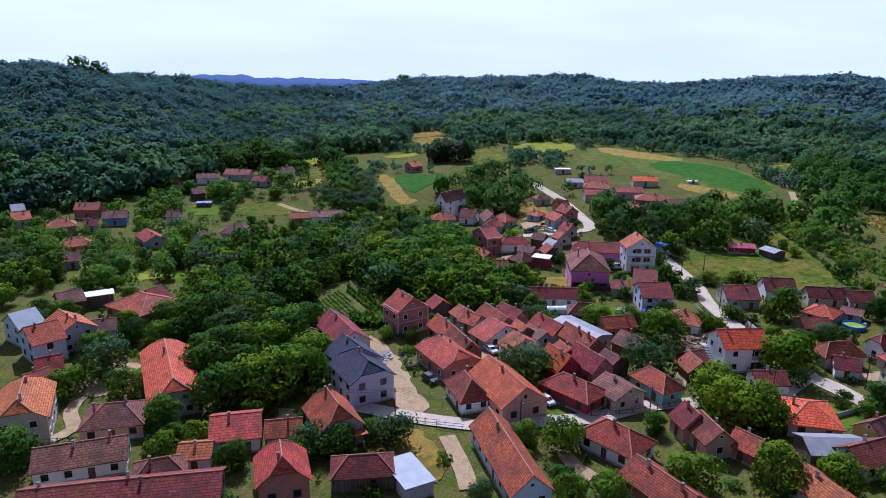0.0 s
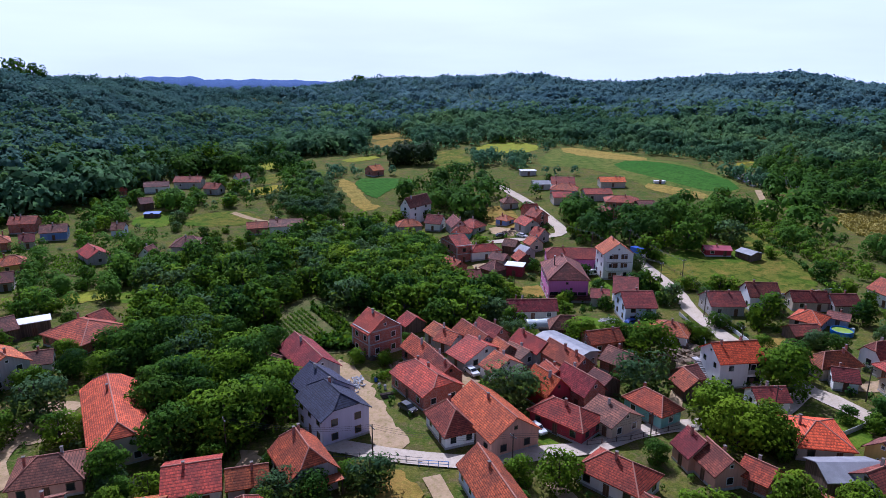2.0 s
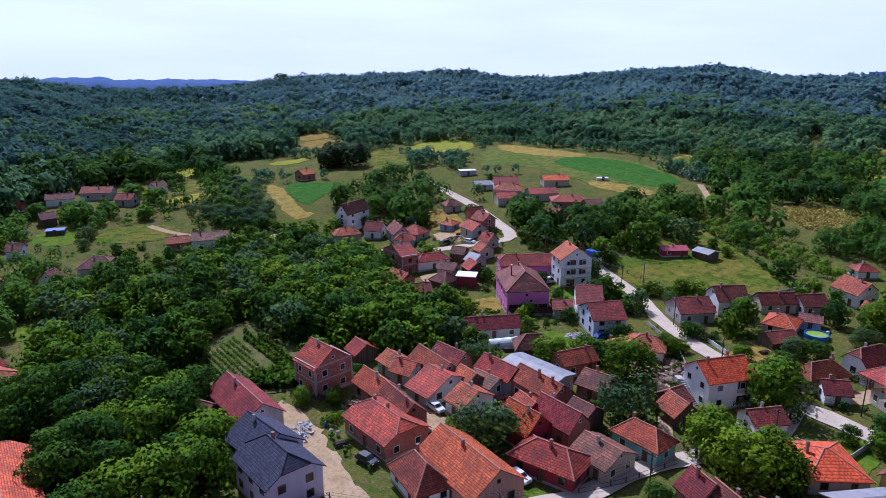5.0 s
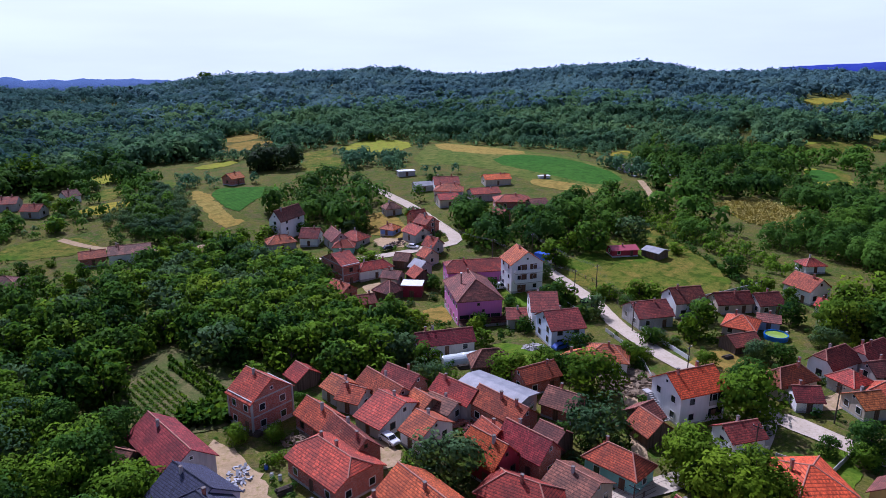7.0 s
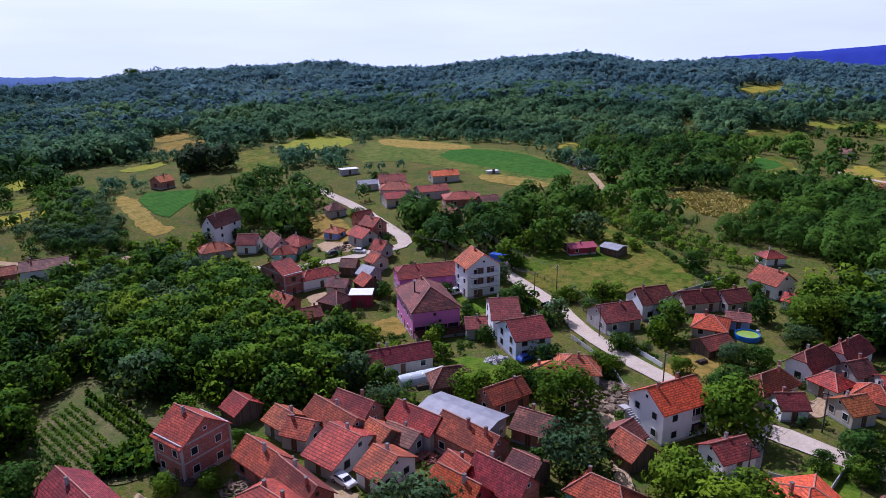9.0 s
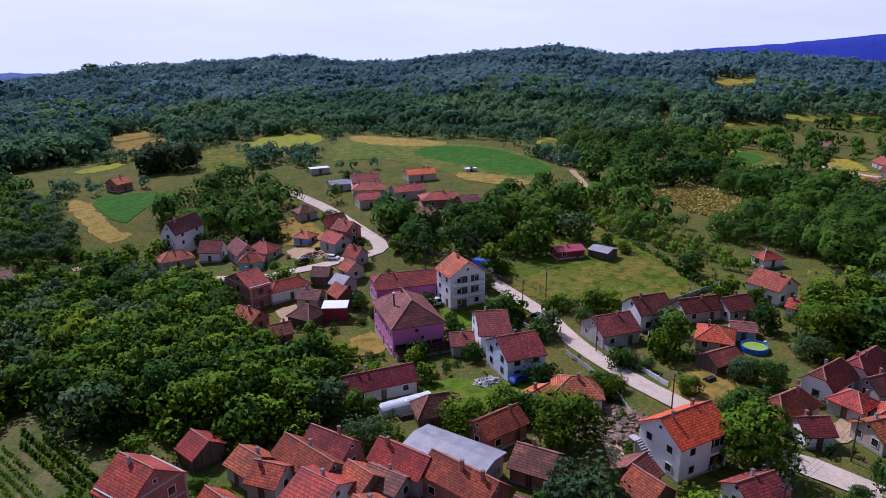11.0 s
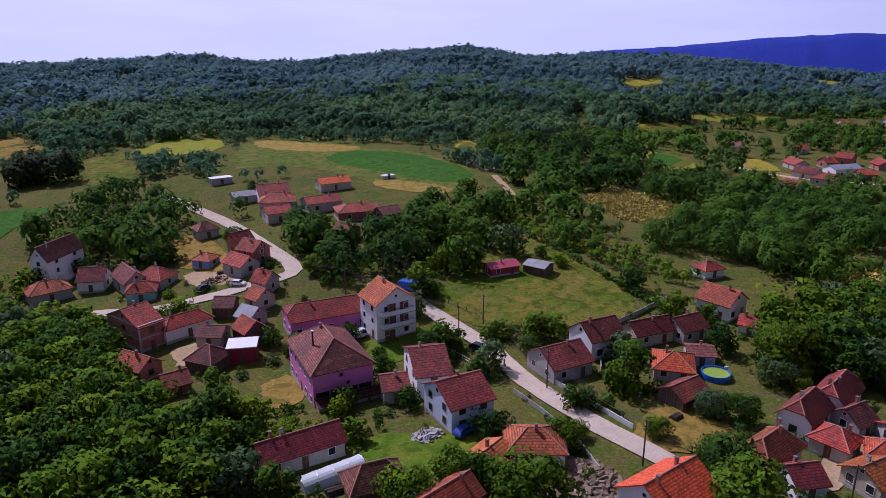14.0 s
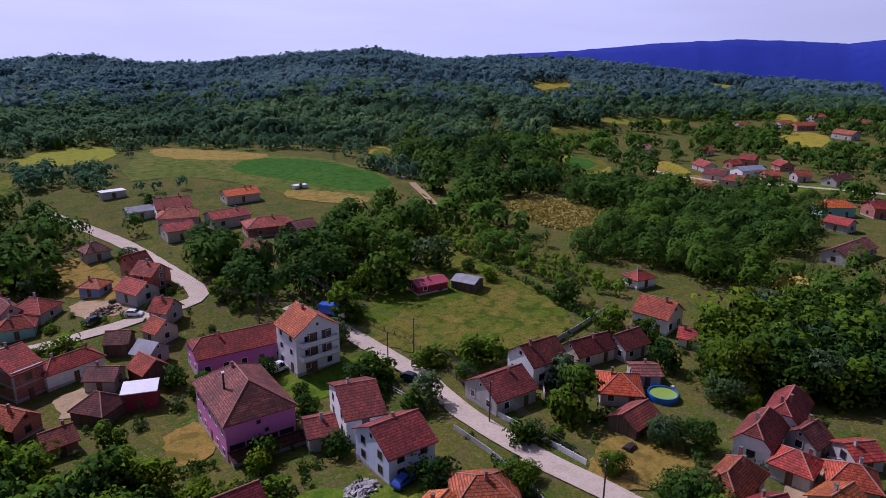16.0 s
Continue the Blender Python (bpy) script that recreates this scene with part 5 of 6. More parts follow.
def car(x, y, angle, paint, words, van=False):
    e = root("van" if van else "car", x, y, angle)
    e.location.z += 0.22
    tagged(e, words, "van" if van else "car")
    lower = [(-2.0, 0.3), (2.0, 0.3), (2.05, 0.6), (1.95, 0.85), (1.1, 0.95), (-1.85, 1.0), (-2.05, 0.7)]
    upper = [(1.15, 0.95), (0.45, 1.42), (-1.2, 1.45), (-1.8, 0.98)] if not van else [(1.7, 0.9), (1.15, 1.9), (-2.0, 1.95), (-2.03, 0.98)]
    bm = extruded(bmesh.new(), lower, -0.82, 0.82)
    bmesh.ops.bevel(bm, geom=bm.edges[:], offset=0.05, segments=2, affect="EDGES")
    body = part("body", bm, paint, e)
    bm = extruded(bmesh.new(), upper, -0.70, 0.70)
    bmesh.ops.bevel(bm, geom=bm.edges[:], offset=0.05, segments=2, affect="EDGES")
    part("cabin", bm, paint, e)
    zs = [p[1] for p in upper]
    side = [(upper[0][0] - 0.15, 1.0), (upper[1][0] - 0.02, max(zs) - 0.1), (upper[2][0] + 0.1 if not van else 0.4, max(zs) - 0.1), (upper[3][0] + 0.25 if not van else 0.4, 1.02)]
    for s in (-1, 1):
        part("side_window", extruded(bmesh.new(), side, s * 0.69, s * 0.715), GLASS, e)
    mid = lambda t: (upper[0][0] + (upper[1][0] - upper[0][0]) * t + 0.02, upper[0][1] + (upper[1][1] - upper[0][1]) * t + 0.02)
    part("windscreen", extruded(bmesh.new(), [mid(0.12), mid(0.9), (mid(0.9)[0] - 0.06, mid(0.9)[1] - 0.03), (mid(0.12)[0] - 0.06, mid(0.12)[1] - 0.03)], -0.6, 0.6), GLASS, e)
    for sx in (-1.28, 1.3):
        for sy in (-0.8, 0.8):
            w = part("wheel", rod(bmesh.new(), (sx, sy - 0.1, 0.3), (sx, sy + 0.1, 0.3), 0.31, 0.31, 14), RUBBER, e)
            part("rim", rod(bmesh.new(), (sx, sy - 0.11, 0.3), (sx, sy + 0.11, 0.3), 0.18, 0.18, 10), STEEL, w)
    for sy in (-0.6, 0.6):
        part("headlight", boxes((1.96, sy - 0.15, 0.62, 2.07, sy + 0.15, 0.75)), FRAME, e)


car(18.2, 118.7, -60, PAINT_WHITE, "small white car parked on the grass verge")
car(53.2, 216.4, 5, PAINT_WHITE, "white delivery van parked by the long house", True)
car(51.7, 170.4, 20, PAINT_BLUE, "blue car parked under the house porch")
car(71.0, 196.5, -66, PAINT_DARK, "dark car parked at the road's edge")
car(8.7, 141.9, -62, PAINT_WHITE, "old white car in the farm yard")
car(37.5, 258.0, -40, PAINT_WHITE, "white car standing in a cluttered yard")
car(30.0, 262.0, 20, PAINT_DARK, "dark old car standing in a yard")
car(-4.5, 127.0, -50, PAINT_DARK, "dark car parked at the end of the dirt yard")


def truck(x, y, angle):
    e = root("truck", x, y, angle)
    e.location.z += 0.2
    tagged(e, "parked truck with a bright blue tarpaulin cover", "truck")
    bm = boxes((-3.2, -1.2, 1.0, 1.6, 1.2, 3.0))
    bmesh.ops.bevel(bm, geom=bm.edges[:], offset=0.12, segments=2, affect="EDGES")
    part("tarpaulin", bm, TARP_BLUE, e, "bright blue tarpaulin")
    bm = boxes((1.8, -1.1, 0.6, 3.4, 1.1, 2.4))
    bmesh.ops.bevel(bm, geom=bm.edges[:], offset=0.12, segments=2, affect="EDGES")
    part("cab", bm, PAINT_WHITE, e)
    part("windscreen", boxes((3.36, -0.9, 1.5, 3.43, 0.9, 2.1)), GLASS, e)
    part("chassis", boxes((-3.2, -0.9, 0.7, 3.2, 0.9, 0.95)), IRON, e)
    for sx in (-2.2, 2.5):
        for sy in (-1.0, 1.0):
            part("wheel", rod(bmesh.new(), (sx, sy - 0.14, 0.45), (sx, sy + 0.14, 0.45), 0.45, 0.45, 14), RUBBER, e)


truck(72.6, 229.5, -58)


# ---- garden pool ----
def pool(x, y, r=2.6):
    e = root("swimming_pool", x, y)
    tagged(e, "round blue garden pool with greenish water on grass", "pool")
    bm, n = bmesh.new(), 40
    rings = [[bm.verts.new((rr * math.cos(2 * math.pi * i / n), rr * math.sin(2 * math.pi * i / n), z)) for i in range(n)] for rr, z in ((r, -0.2), (r + 0.04, 0.6), (r, 1.15), (r - 0.14, 1.15), (r - 0.14, 0.3))]
    for a, b in zip(rings, rings[1:]):
        for i in range(n):
            j = (i + 1) % n
            bm.faces.new((a[i], a[j], b[j], b[i]))
    part("wall", bm, PLASTIC_BLUE, e)
    part("water", rod(bmesh.new(), (0, 0, 0.3), (0, 0, 0.85), r - 0.15, r - 0.15, 40), POOL_WATER, e, "murky green water")
    part("ladder", boxes((r - 0.1, -0.25, 0, r + 0.5, -0.2, 1.5), (r - 0.1, -0.2, 1.4, r + 0.5, 0.2, 1.45), (r - 0.1, 0.2, 0, r + 0.5, 0.25, 1.5)), FRAME, e)


pool(101.6, 163.8)
HOUSES.append((100.1, 159.8, 0, 11, 15))  # open lawn by the pool


# ---- foil tunnel, flat roofs, tents ----
def foil_tunnel(x, y, angle, length, r):
    e = root("foil_tunnel", x, y, angle)
    tagged(e, "low garden tunnel covered in pale plastic foil", "greenhouse")
    bm, n = bmesh.new(), 12
    rows = []
    for k in range(9):
        px = -length / 2 + length * k / 8
        rr = r * (1 if k % 2 == 0 else 0.965)
        rows.append([bm.verts.new((px, rr * math.cos(math.pi * i / n), rr * math.sin(math.pi * i / n) - 0.1)) for i in range(n + 1)])
    for a, b in zip(rows, rows[1:]):
        for i in range(n):
            bm.faces.new((a[i], a[i + 1], b[i + 1], b[i]))
    bm.faces.new(rows[0])
    bm.faces.new(rows[-1][::-1])
    part("foil", bm, FOIL, e)
    for k in range(0, 9, 2):
        bm = tube([Vector((-length / 2 + length * k / 8, (r + 0.02) * math.cos(math.pi * i / 8), (r + 0.02) * math.sin(math.pi * i / 8) - 0.1)) for i in range(9)], 0.03)
        part("hoop", bm, STEEL, e)


foil_tunnel(29.5, 170.0, 5, 9.5, 1.9)
foil_tunnel(-5.5, 200.5, -25, 9.0, 1.8)
foil_tunnel(6.0, 178.0, 30, 6.0, 1.5)


def flat_shed(x, y, angle, l, w, h, wall, roof, words):
    e = root("shed", x, y, angle)
    HOUSES.append((x, y, angle, l, w))
    tagged(e, words, "shed")
    part("wall", boxes((-l / 2, -w / 2, -0.4, l / 2, w / 2, h)), wall, e)
    part("roof", boxes((-l / 2 - 0.3, -w / 2 - 0.3, h, l / 2 + 0.3, w / 2 + 0.3, h + 0.16)), roof, e)
    part("door", boxes((-0.6, -w / 2 - 0.05, 0, 0.6, -w / 2 + 0.03, 2.0)), DOOR, e)


flat_shed(29.5, 221.0, -20, 5.5, 4.5, 3.4, CRIMSON, FRAME, "small crimson outbuilding with a flat white roof")
flat_shed(-6.4, 91.8, -60, 8.0, 4.6, 2.5, PLASTER, SILVER, "low outbuilding with a pale sheet metal roof")
flat_shed(26.0, 119.0, -50, 2.6, 2.2, 2.4, CRIMSON, FRAME, "porch with a white flat canopy on a red house")
flat_shed(7.0, 195.0, 10, 3.0, 2.6, 2.0, WOOD, RUST, "little hut with a bright red sheet roof")
flat_shed(-112.8, 299.4, 10, 6.0, 4.0, 1.6, WOOD, TARP_BLUE, "low stack under a bright blue tarpaulin")
flat_shed(-95.0, 171.0, 30, 7.0, 4.0, 3.4, WOOD, FRAME, "open barn with a white sheet roof")
flat_shed(-2.0, 302.0, 10, 9.0, 5.0, 2.6, PLASTER, SILVER, "low white flat-roofed annex beside a tall house")
flat_shed(57.0, 365.0, 5, 8.0, 4.0, 2.4, PLASTER, FRAME, "white flat-roofed hut at the field's edge")
flat_shed(118.0, 340.0, 0, 5.0, 2.4, 1.2, FRAME, FRAME, "white beehive trailer in the stubble field")


# ---- poles, wires, fences ----
def utility_pole(x, y, h=7.5, angle=30):
    e = root("utility_pole", x, y, angle)
    tagged(e, "grey wooden power pole beside the road", "pole", "power poles")
    part("pole", rod(bmesh.new(), (0, 0, -0.5), (0, 0, h), 0.14, 0.09, 8), BARK, e)
    arm = part("crossarm", boxes((-0.8, -0.06, h - 0.6, 0.8, 0.06, h - 0.48)), IRON, e)
    for s in (-0.7, 0, 0.7):
        part("insulator", rod(bmesh.new(), (s, 0, h - 0.48), (s, 0, h - 0.3), 0.05, 0.04, 6), FRAME, arm)
    return Vector((x, y, gz(x, y) + h - 0.35))


def wires(points):
    for a, b in zip(points, points[1:]):
        e = new("power_line")
        tagged(e, "thin dark power cables strung between poles", "cable", "power cables")
        e.matrix_basis = Matrix.Translation(a)
        side = (b - a).cross(Vector((0, 0, 1))).normalized() * 0.6
        for s in (-1, 0, 1):
            bm = tube([(b - a) * (i / 10) + side * s + Vector((0, 0, -1.2 * 4 * (i / 10) * (1 - i / 10))) for i in range(11)], 0.018, 4)
            part("cable", bm, IRON, e)


main_row = [utility_pole(x, y) for x, y in ((69.4, 149.9), (72.3, 176.0), (78.1, 206.0), (71.0, 236.0))]
wires(main_row)
front_row = [utility_pole(x, y, 7.5, -60) for x, y in ((-34.0, 112.6), (-10.0, 109.5), (12.0, 106.0), (36.0, 112.0), (62.0, 121.0), (84.6, 128.8))]
wires(front_row)
wires([utility_pole(70.7, 204.1), utility_pole(58.0, 236.0), utility_pole(46.0, 262.0)])


def fence(line, h, material, words, gap=2.4, solid=False):
    """Posts with rails, or upright slats, between the points of a line."""
    e = new("fence")
    x0, y0 = line[0]
    e.matrix_basis = pose(x0, y0, gz(x0, y0))
    tagged(e, words, "fence")
    for (xa, ya), (xb, yb) in zip(line, line[1:]):
        d = math.hypot(xb - xa, yb - ya)
        n = max(1, round(d / gap))
        pts = [(xa + (xb - xa) * i / n, ya + (yb - ya) * i / n) for i in range(n + 1)]
        loc = [Vector((px - x0, py - y0, gz(px, py) - gz(x0, y0))) for px, py in pts]
        for p in loc[:-1]:
            part("post", boxes((p.x - 0.07, p.y - 0.07, p.z - 0.3, p.x + 0.07, p.y + 0.07, p.z + h)), material, e)
        for p, q in zip(loc, loc[1:]):
            for z in ((0.3, h * 0.85) if not solid else (0.05,)):
                if solid:
                    bm = bmesh.new()
                    u = Vector((0, 0, 1))
                    s = (q - p).cross(u).normalized() * 0.05
                    vs = [bm.verts.new(c) for c in (p - s, p + s, q + s, q - s, p - s + u * h * 0.9, p + s + u * h * 0.9, q + s + u * h * 0.9, q - s + u * h * 0.9)]
                    for f in ((3, 2, 1, 0), (4, 5, 6, 7), (0, 1, 5, 4), (1, 2, 6, 5), (2, 3, 7, 6), (3, 0, 4, 7)):
                        bm.faces.new([vs[i] for i in f])
                    part("panel", bm, material, e)
                else:
                    part("rail", rod(bmesh.new(), p + Vector((0, 0, z)), q + Vector((0, 0, z)), 0.04, 0.04, 5), material, e)


fence([(74.6, 177.5), (75.0, 168.0), (75.4, 158.0)], 1.1, WHITE, "white concrete fence along the village road", 2.4, True)
fence([(76.5, 154.0), (79.0, 146.0), (83.0, 138.0)], 1.1, WOOD, "old wooden fence along the village road")
fence([(63.0, 152.0), (65.5, 160.0), (66.3, 170.0), (66.5, 178.0)], 1.0, CONCRETE, "low grey wall beside the village road", 3.0, True)
fence([(67.0, 186.0), (66.0, 200.0), (64.0, 210.0)], 1.0, FRAME, "white fence round a front garden", 2.4)
fence([(76.5, 186.0), (79.5, 200.0), (80.0, 212.0), (76.0, 226.0)], 1.1, WOOD, "dark post and rail fence by the meadow", 3.0)
fence([(-19.0, 112.0), (-10.0, 111.5), (-2.0, 110.0)], 1.1, IRON, "dark iron fence beside the village lane", 2.4)
fence([(-30.0, 107.5), (-18.0, 106.0)], 1.2, IRON, "dark iron fence before a yard", 2.4)
fence([(26.0, 114.0), (34.0, 115.5), (44.0, 119.0)], 1.2, WOOD, "brown fence before the red house", 2.4)
fence([(67.0, 122.0), (72.0, 116.0), (82.0, 121.0)], 1.2, CONCRETE, "grey concrete fence round a corner garden", 3.0, True)
fence([(-74.0, 100.0), (-64.0, 101.5), (-58.0, 102.5)], 1.2, WOOD, "dark wooden fence beside the drive", 2.4)
fence([(85.0, 176.0), (97.0, 190.0), (112.0, 193.0), (124.0, 196.0)], 1.3, CONCRETE, "long grey garden wall behind the houses", 3.0, True)


def bridge_rail(x, y, angle):
    e = root("bridge_railing", x, y, angle)
    e.location.z += 0.2
    tagged(e, "blue metal railing on a small bridge", "railing")
    for k in range(4):
        part("post", rod(bmesh.new(), (k * 1.6, 0, -0.2), (k * 1.6, 0, 1.0), 0.05, 0.05, 6), PLASTIC_BLUE, e)
    for z in (0.5, 1.0):
        part("rail", rod(bmesh.new(), (-0.1, 0, z), (4.9, 0, z), 0.05, 0.05, 6), PLASTIC_BLUE, e)


bridge_rail(-2.6, 109.0, -8)

# ---- graveyard ----
grave_rng = random.Random(2)
gm = []
for k in range(3):
    bm = boxes((-0.45, -0.1, 0, 0.45, 0.1, 1.2 + 0.25 * k))
    bmesh.ops.bevel(bm, geom=[e for e in bm.edges if all(v.co.z > 0.5 for v in e.verts)], offset=0.12, segments=2, affect="EDGES")
    me = bpy.data.meshes.new("headstone")
    bm.to_mesh(me)
    bm.free()
    me.materials.append((STONE, PAINT_DARK, FRAME)[k])
    bm = boxes((-0.6, -2.1, -0.2, 0.6, -0.1, 0.3))
    slab = bpy.data.meshes.new("slab")
    bm.to_mesh(slab)
    bm.free()
    slab.materials.append((STONE, STONE, CONCRETE)[k])
    gm.append((me, slab))
for i in range(110):
    x, y = grave_rng.uniform(163, 198), grave_rng.uniform(338, 366)
    k = grave_rng.randrange(3)
    e = root("grave", x, y, 20 + grave_rng.uniform(-8, 8))
    e.scale = (1.2, 1.2, 1.2)
    tagged(e, ("grey stone grave with a headstone", "dark polished grave with a headstone", "pale grave with a white headstone")[k], "grave", "graves on the hillside")
    for me in gm[k]:
        o = new(me.name.split(".")[0], me)
        o.parent = e

# ---- vegetable rows ----
def crop_rows(name, label, poly, angle, gap, step, h, material, seed):
    rng = np.random.default_rng(seed)
    xs, ys = np.array([p[0] for p in poly]), np.array([p[1] for p in poly])
    cx, cy, r = xs.mean(), ys.mean(), max(np.ptp(xs), np.ptp(ys))
    u, v = np.meshgrid(np.arange(-r, r, step), np.arange(-r, r, gap))
    u = u + rng.normal(size=u.shape) * step * 0.3
    c, s = math.cos(radians(angle)), math.sin(radians(angle))
    x, y = (cx + u * c - v * s).ravel(), (cy + u * s + v * c).ravel()
    k = inside(x, y, poly) & (rng.random(len(x)) < 0.93)
    x, y = x[k], y[k]
    n = 9
    ctr = np.stack([x, y, ground_z(x, y) + h * 0.5], -1)[:, None] + rng.normal(size=(len(x), n, 3)) * np.array([step * 0.35, step * 0.35, h * 0.3])
    nr = rng.normal(size=ctr.shape) + np.array([0, 0, 0.8])
    nr /= np.linalg.norm(nr, axis=2, keepdims=True)
    vv, q = quad_cloud(ctr.reshape(-1, 3), nr.reshape(-1, 3), rng.uniform(0.25, 0.5, ctr.shape[0] * n) * h, rng)
    tagged(new(name, fast_mesh(name, vv, q, material, nr.reshape(-1, 3))), label, "crops", kind="stuff")


MAIZE = plain("dry_maize_leaves", (0.48, 0.40, 0.07), 0.8, 1.0, 0.3)
crop_rows("vegetable_rows", "dense dark green rows of garden vegetables", [(-32.3, 188.2), (-29.6, 189.0), (-17.2, 166.2), (-19.2, 160.7)], -62, 1.5, 0.5, 1.1, LEAF_B, 31)
crop_rows("seedling_rows", "thin rows of seedlings on tilled soil", [(-37.5, 173.6), (-32.6, 185.0), (-20.9, 159.4), (-27.4, 159.1), (-34.8, 165.4)], -62, 1.3, 0.5, 0.6, LEAF_B, 36)
crop_rows("maize_plants", "yellow-green maize plants beside the yard", [(-26.4, 161.4), (-18.5, 164.6), (-16.8, 155.4), (-24.9, 155.5)], -62, 1.1, 0.6, 1.8, LEAF_B, 37)
crop_rows("maize_plants", "strip of dry yellow maize by the trees", [(173.3, 184.3), (184.7, 183.0), (182.1, 173.0), (171.3, 168.5), (168.7, 177.4)], 20, 1.0, 0.7, 1.8, MAIZE, 38)
crop_rows("maize_plants", "tall yellowing maize plants in rows", [(169.6, 282.1), (195.0, 290.0), (199.0, 248.5), (174.4, 238.7), (163.2, 252.8)], 35, 1.4, 1.0, 1.1, MAIZE, 32)
crop_rows("vegetable_rows", "leafy green rows in a hamlet garden", [(-121, 229), (-129, 244), (-118, 245), (-105, 229), (-108, 220)], 25, 2.2, 0.9, 1.0, LEAF_B, 35)
crop_rows("cabbage_rows", "bluish cabbage rows in a kitchen garden", [(30, 184), (38, 187), (38, 182), (31, 180)], 10, 1.0, 0.6, 0.5, LEAF_C, 33)
crop_rows("bean_rows", "tall green bean rows in a kitchen garden", [(22, 186), (30, 190), (30, 183), (22, 181)], 10, 1.4, 0.6, 1.5, LEAF_B, 34)


# ---- piles and clutter in the yards ----
log_rng = random.Random(6)


def wood_pile(x, y, angle, n=14):
    e = root("wood_pile", x, y, angle)
    tagged(e, "stacked firewood logs in a yard", "firewood")
    k, row, left = 0, 0, 6
    while k < n:
        for i in range(left):
            if k >= n:
                break
            r = log_rng.uniform(0.11, 0.16)
            yy, zz = (i - left / 2) * 0.3 + 0.15, 0.14 + row * 0.26
            part("log", rod(bmesh.new(), (-1.1 + log_rng.uniform(-0.15, 0.15), yy, zz), (1.1 + log_rng.uniform(-0.15, 0.15), yy, zz), r, r * 0.9, 7), BARK, e)
            k += 1
        row, left = row + 1, left - 1


def heap(name, label, x, y, rx, ry, h, count, material, seed, lo=0.15, hi=0.6):
    """A loose heap of sticks or rubble."""
    rng = np.random.default_rng(seed)
    bm = bmesh.new()
    for k in range(count):
        a, u = rng.uniform(0, 2 * math.pi), math.sqrt(rng.uniform(0, 1))
        px, py = x + rx * u * math.cos(a), y + ry * u * math.sin(a)
        pz = gz(px, py) + h * (1 - u) * rng.uniform(0.3, 1)
        s = rng.uniform(lo, hi)
        box(bm, -s, -s * 0.35, -s * 0.2, s, s * 0.35, s * 0.2, pose(px, py, pz + 0.1, rng.uniform(-35, 35), rng.uniform(-35, 35), rng.uniform(0, 360)))
    me = bpy.data.meshes.new(name)
    bm.to_mesh(me)
    bm.free()
    me.materials.append(material)
    tagged(new(name, me), label, "heap", kind="stuff")


heap("brushwood_heap", "wide heap of cut brushwood and branches", 58.2, 151.2, 6.5, 6, 1.2, 320, STRAW, 1, 0.3, 1.1)
heap("rubble_heap", "heap of broken stone and timber by the house", 46.5, 173.0, 2.6, 2.0, 0.9, 90, CONCRETE, 2)
heap("scrap_heap", "pale scrap and sacks beside the barn", 36.5, 160.5, 2.0, 1.6, 0.7, 60, FRAME, 3)
heap("scrap_heap", "old boards and scrap in the farm yard", -5.5, 146.5, 3.2, 2.2, 0.8, 90, STRAW, 4)
heap("scrap_heap", "broken tiles and boards between the sheds", 22.0, 144.0, 2.5, 2.0, 0.9, 80, BRICK, 5)
heap("scrap_heap", "boards and barrels lying in a village yard", 33.0, 266.0, 3.5, 3.0, 0.9, 90, WOOD, 6)
heap("scrap_heap", "scrap and old boards by the courtyard", 105.0, 136.0, 2.5, 1.8, 0.8, 60, STONE, 7)
heap("scrap_heap", "loose planks and scrap near the lane", 64.0, 108.5, 2.6, 1.6, 0.7, 60, STONE, 8)
heap("scrap_heap", "stones and rubble at the dirt yard's edge", -15.0, 138.0, 2.0, 3.5, 0.6, 70, STONE, 9)
for x, y, a in ((-8.5, 133.0, 20), (-12.5, 150.5, -40), (45.0, 137.5, 30), (-30.5, 100.0, 15), (19.0, 139.0, -60), (84.0, 157.0, 10), (12.0, 128.5, -62), (36.0, 270.0, 5), (-46.0, 106.0, 70), (28.5, 166.5, 0)):
    wood_pile(x, y, a)


def barrel(x, y, paint, words):
    o = new("barrel")
    o.matrix_basis = pose(x, y, gz(x, y))
    tagged(o, words, "barrel")
    bm = bmesh.new()
    for z0, z1, r0, r1 in ((0, 0.3, 0.28, 0.31), (0.3, 0.6, 0.31, 0.31), (0.6, 0.9, 0.31, 0.28)):
        rod(bm, (0, 0, z0), (0, 0, z1), r0, r1, 12)
    part("drum", bm, paint, o)
    part("lid", rod(bmesh.new(), (0, 0, 0.9), (0, 0, 0.94), 0.29, 0.29, 12), IRON, o)


for x, y in ((5.5, 133.0), (-11.0, 139.5), (2.5, 150.5), (31.0, 127.0)):
    barrel(x, y, TARP_BLUE, "blue plastic barrel standing in a yard")
for x, y in ((-9.0, 136.0), (-10.2, 136.8), (57.0, 128.5), (24.0, 153.0)):
    barrel(x, y, PAINT_WHITE, "white plastic drum standing in a yard")

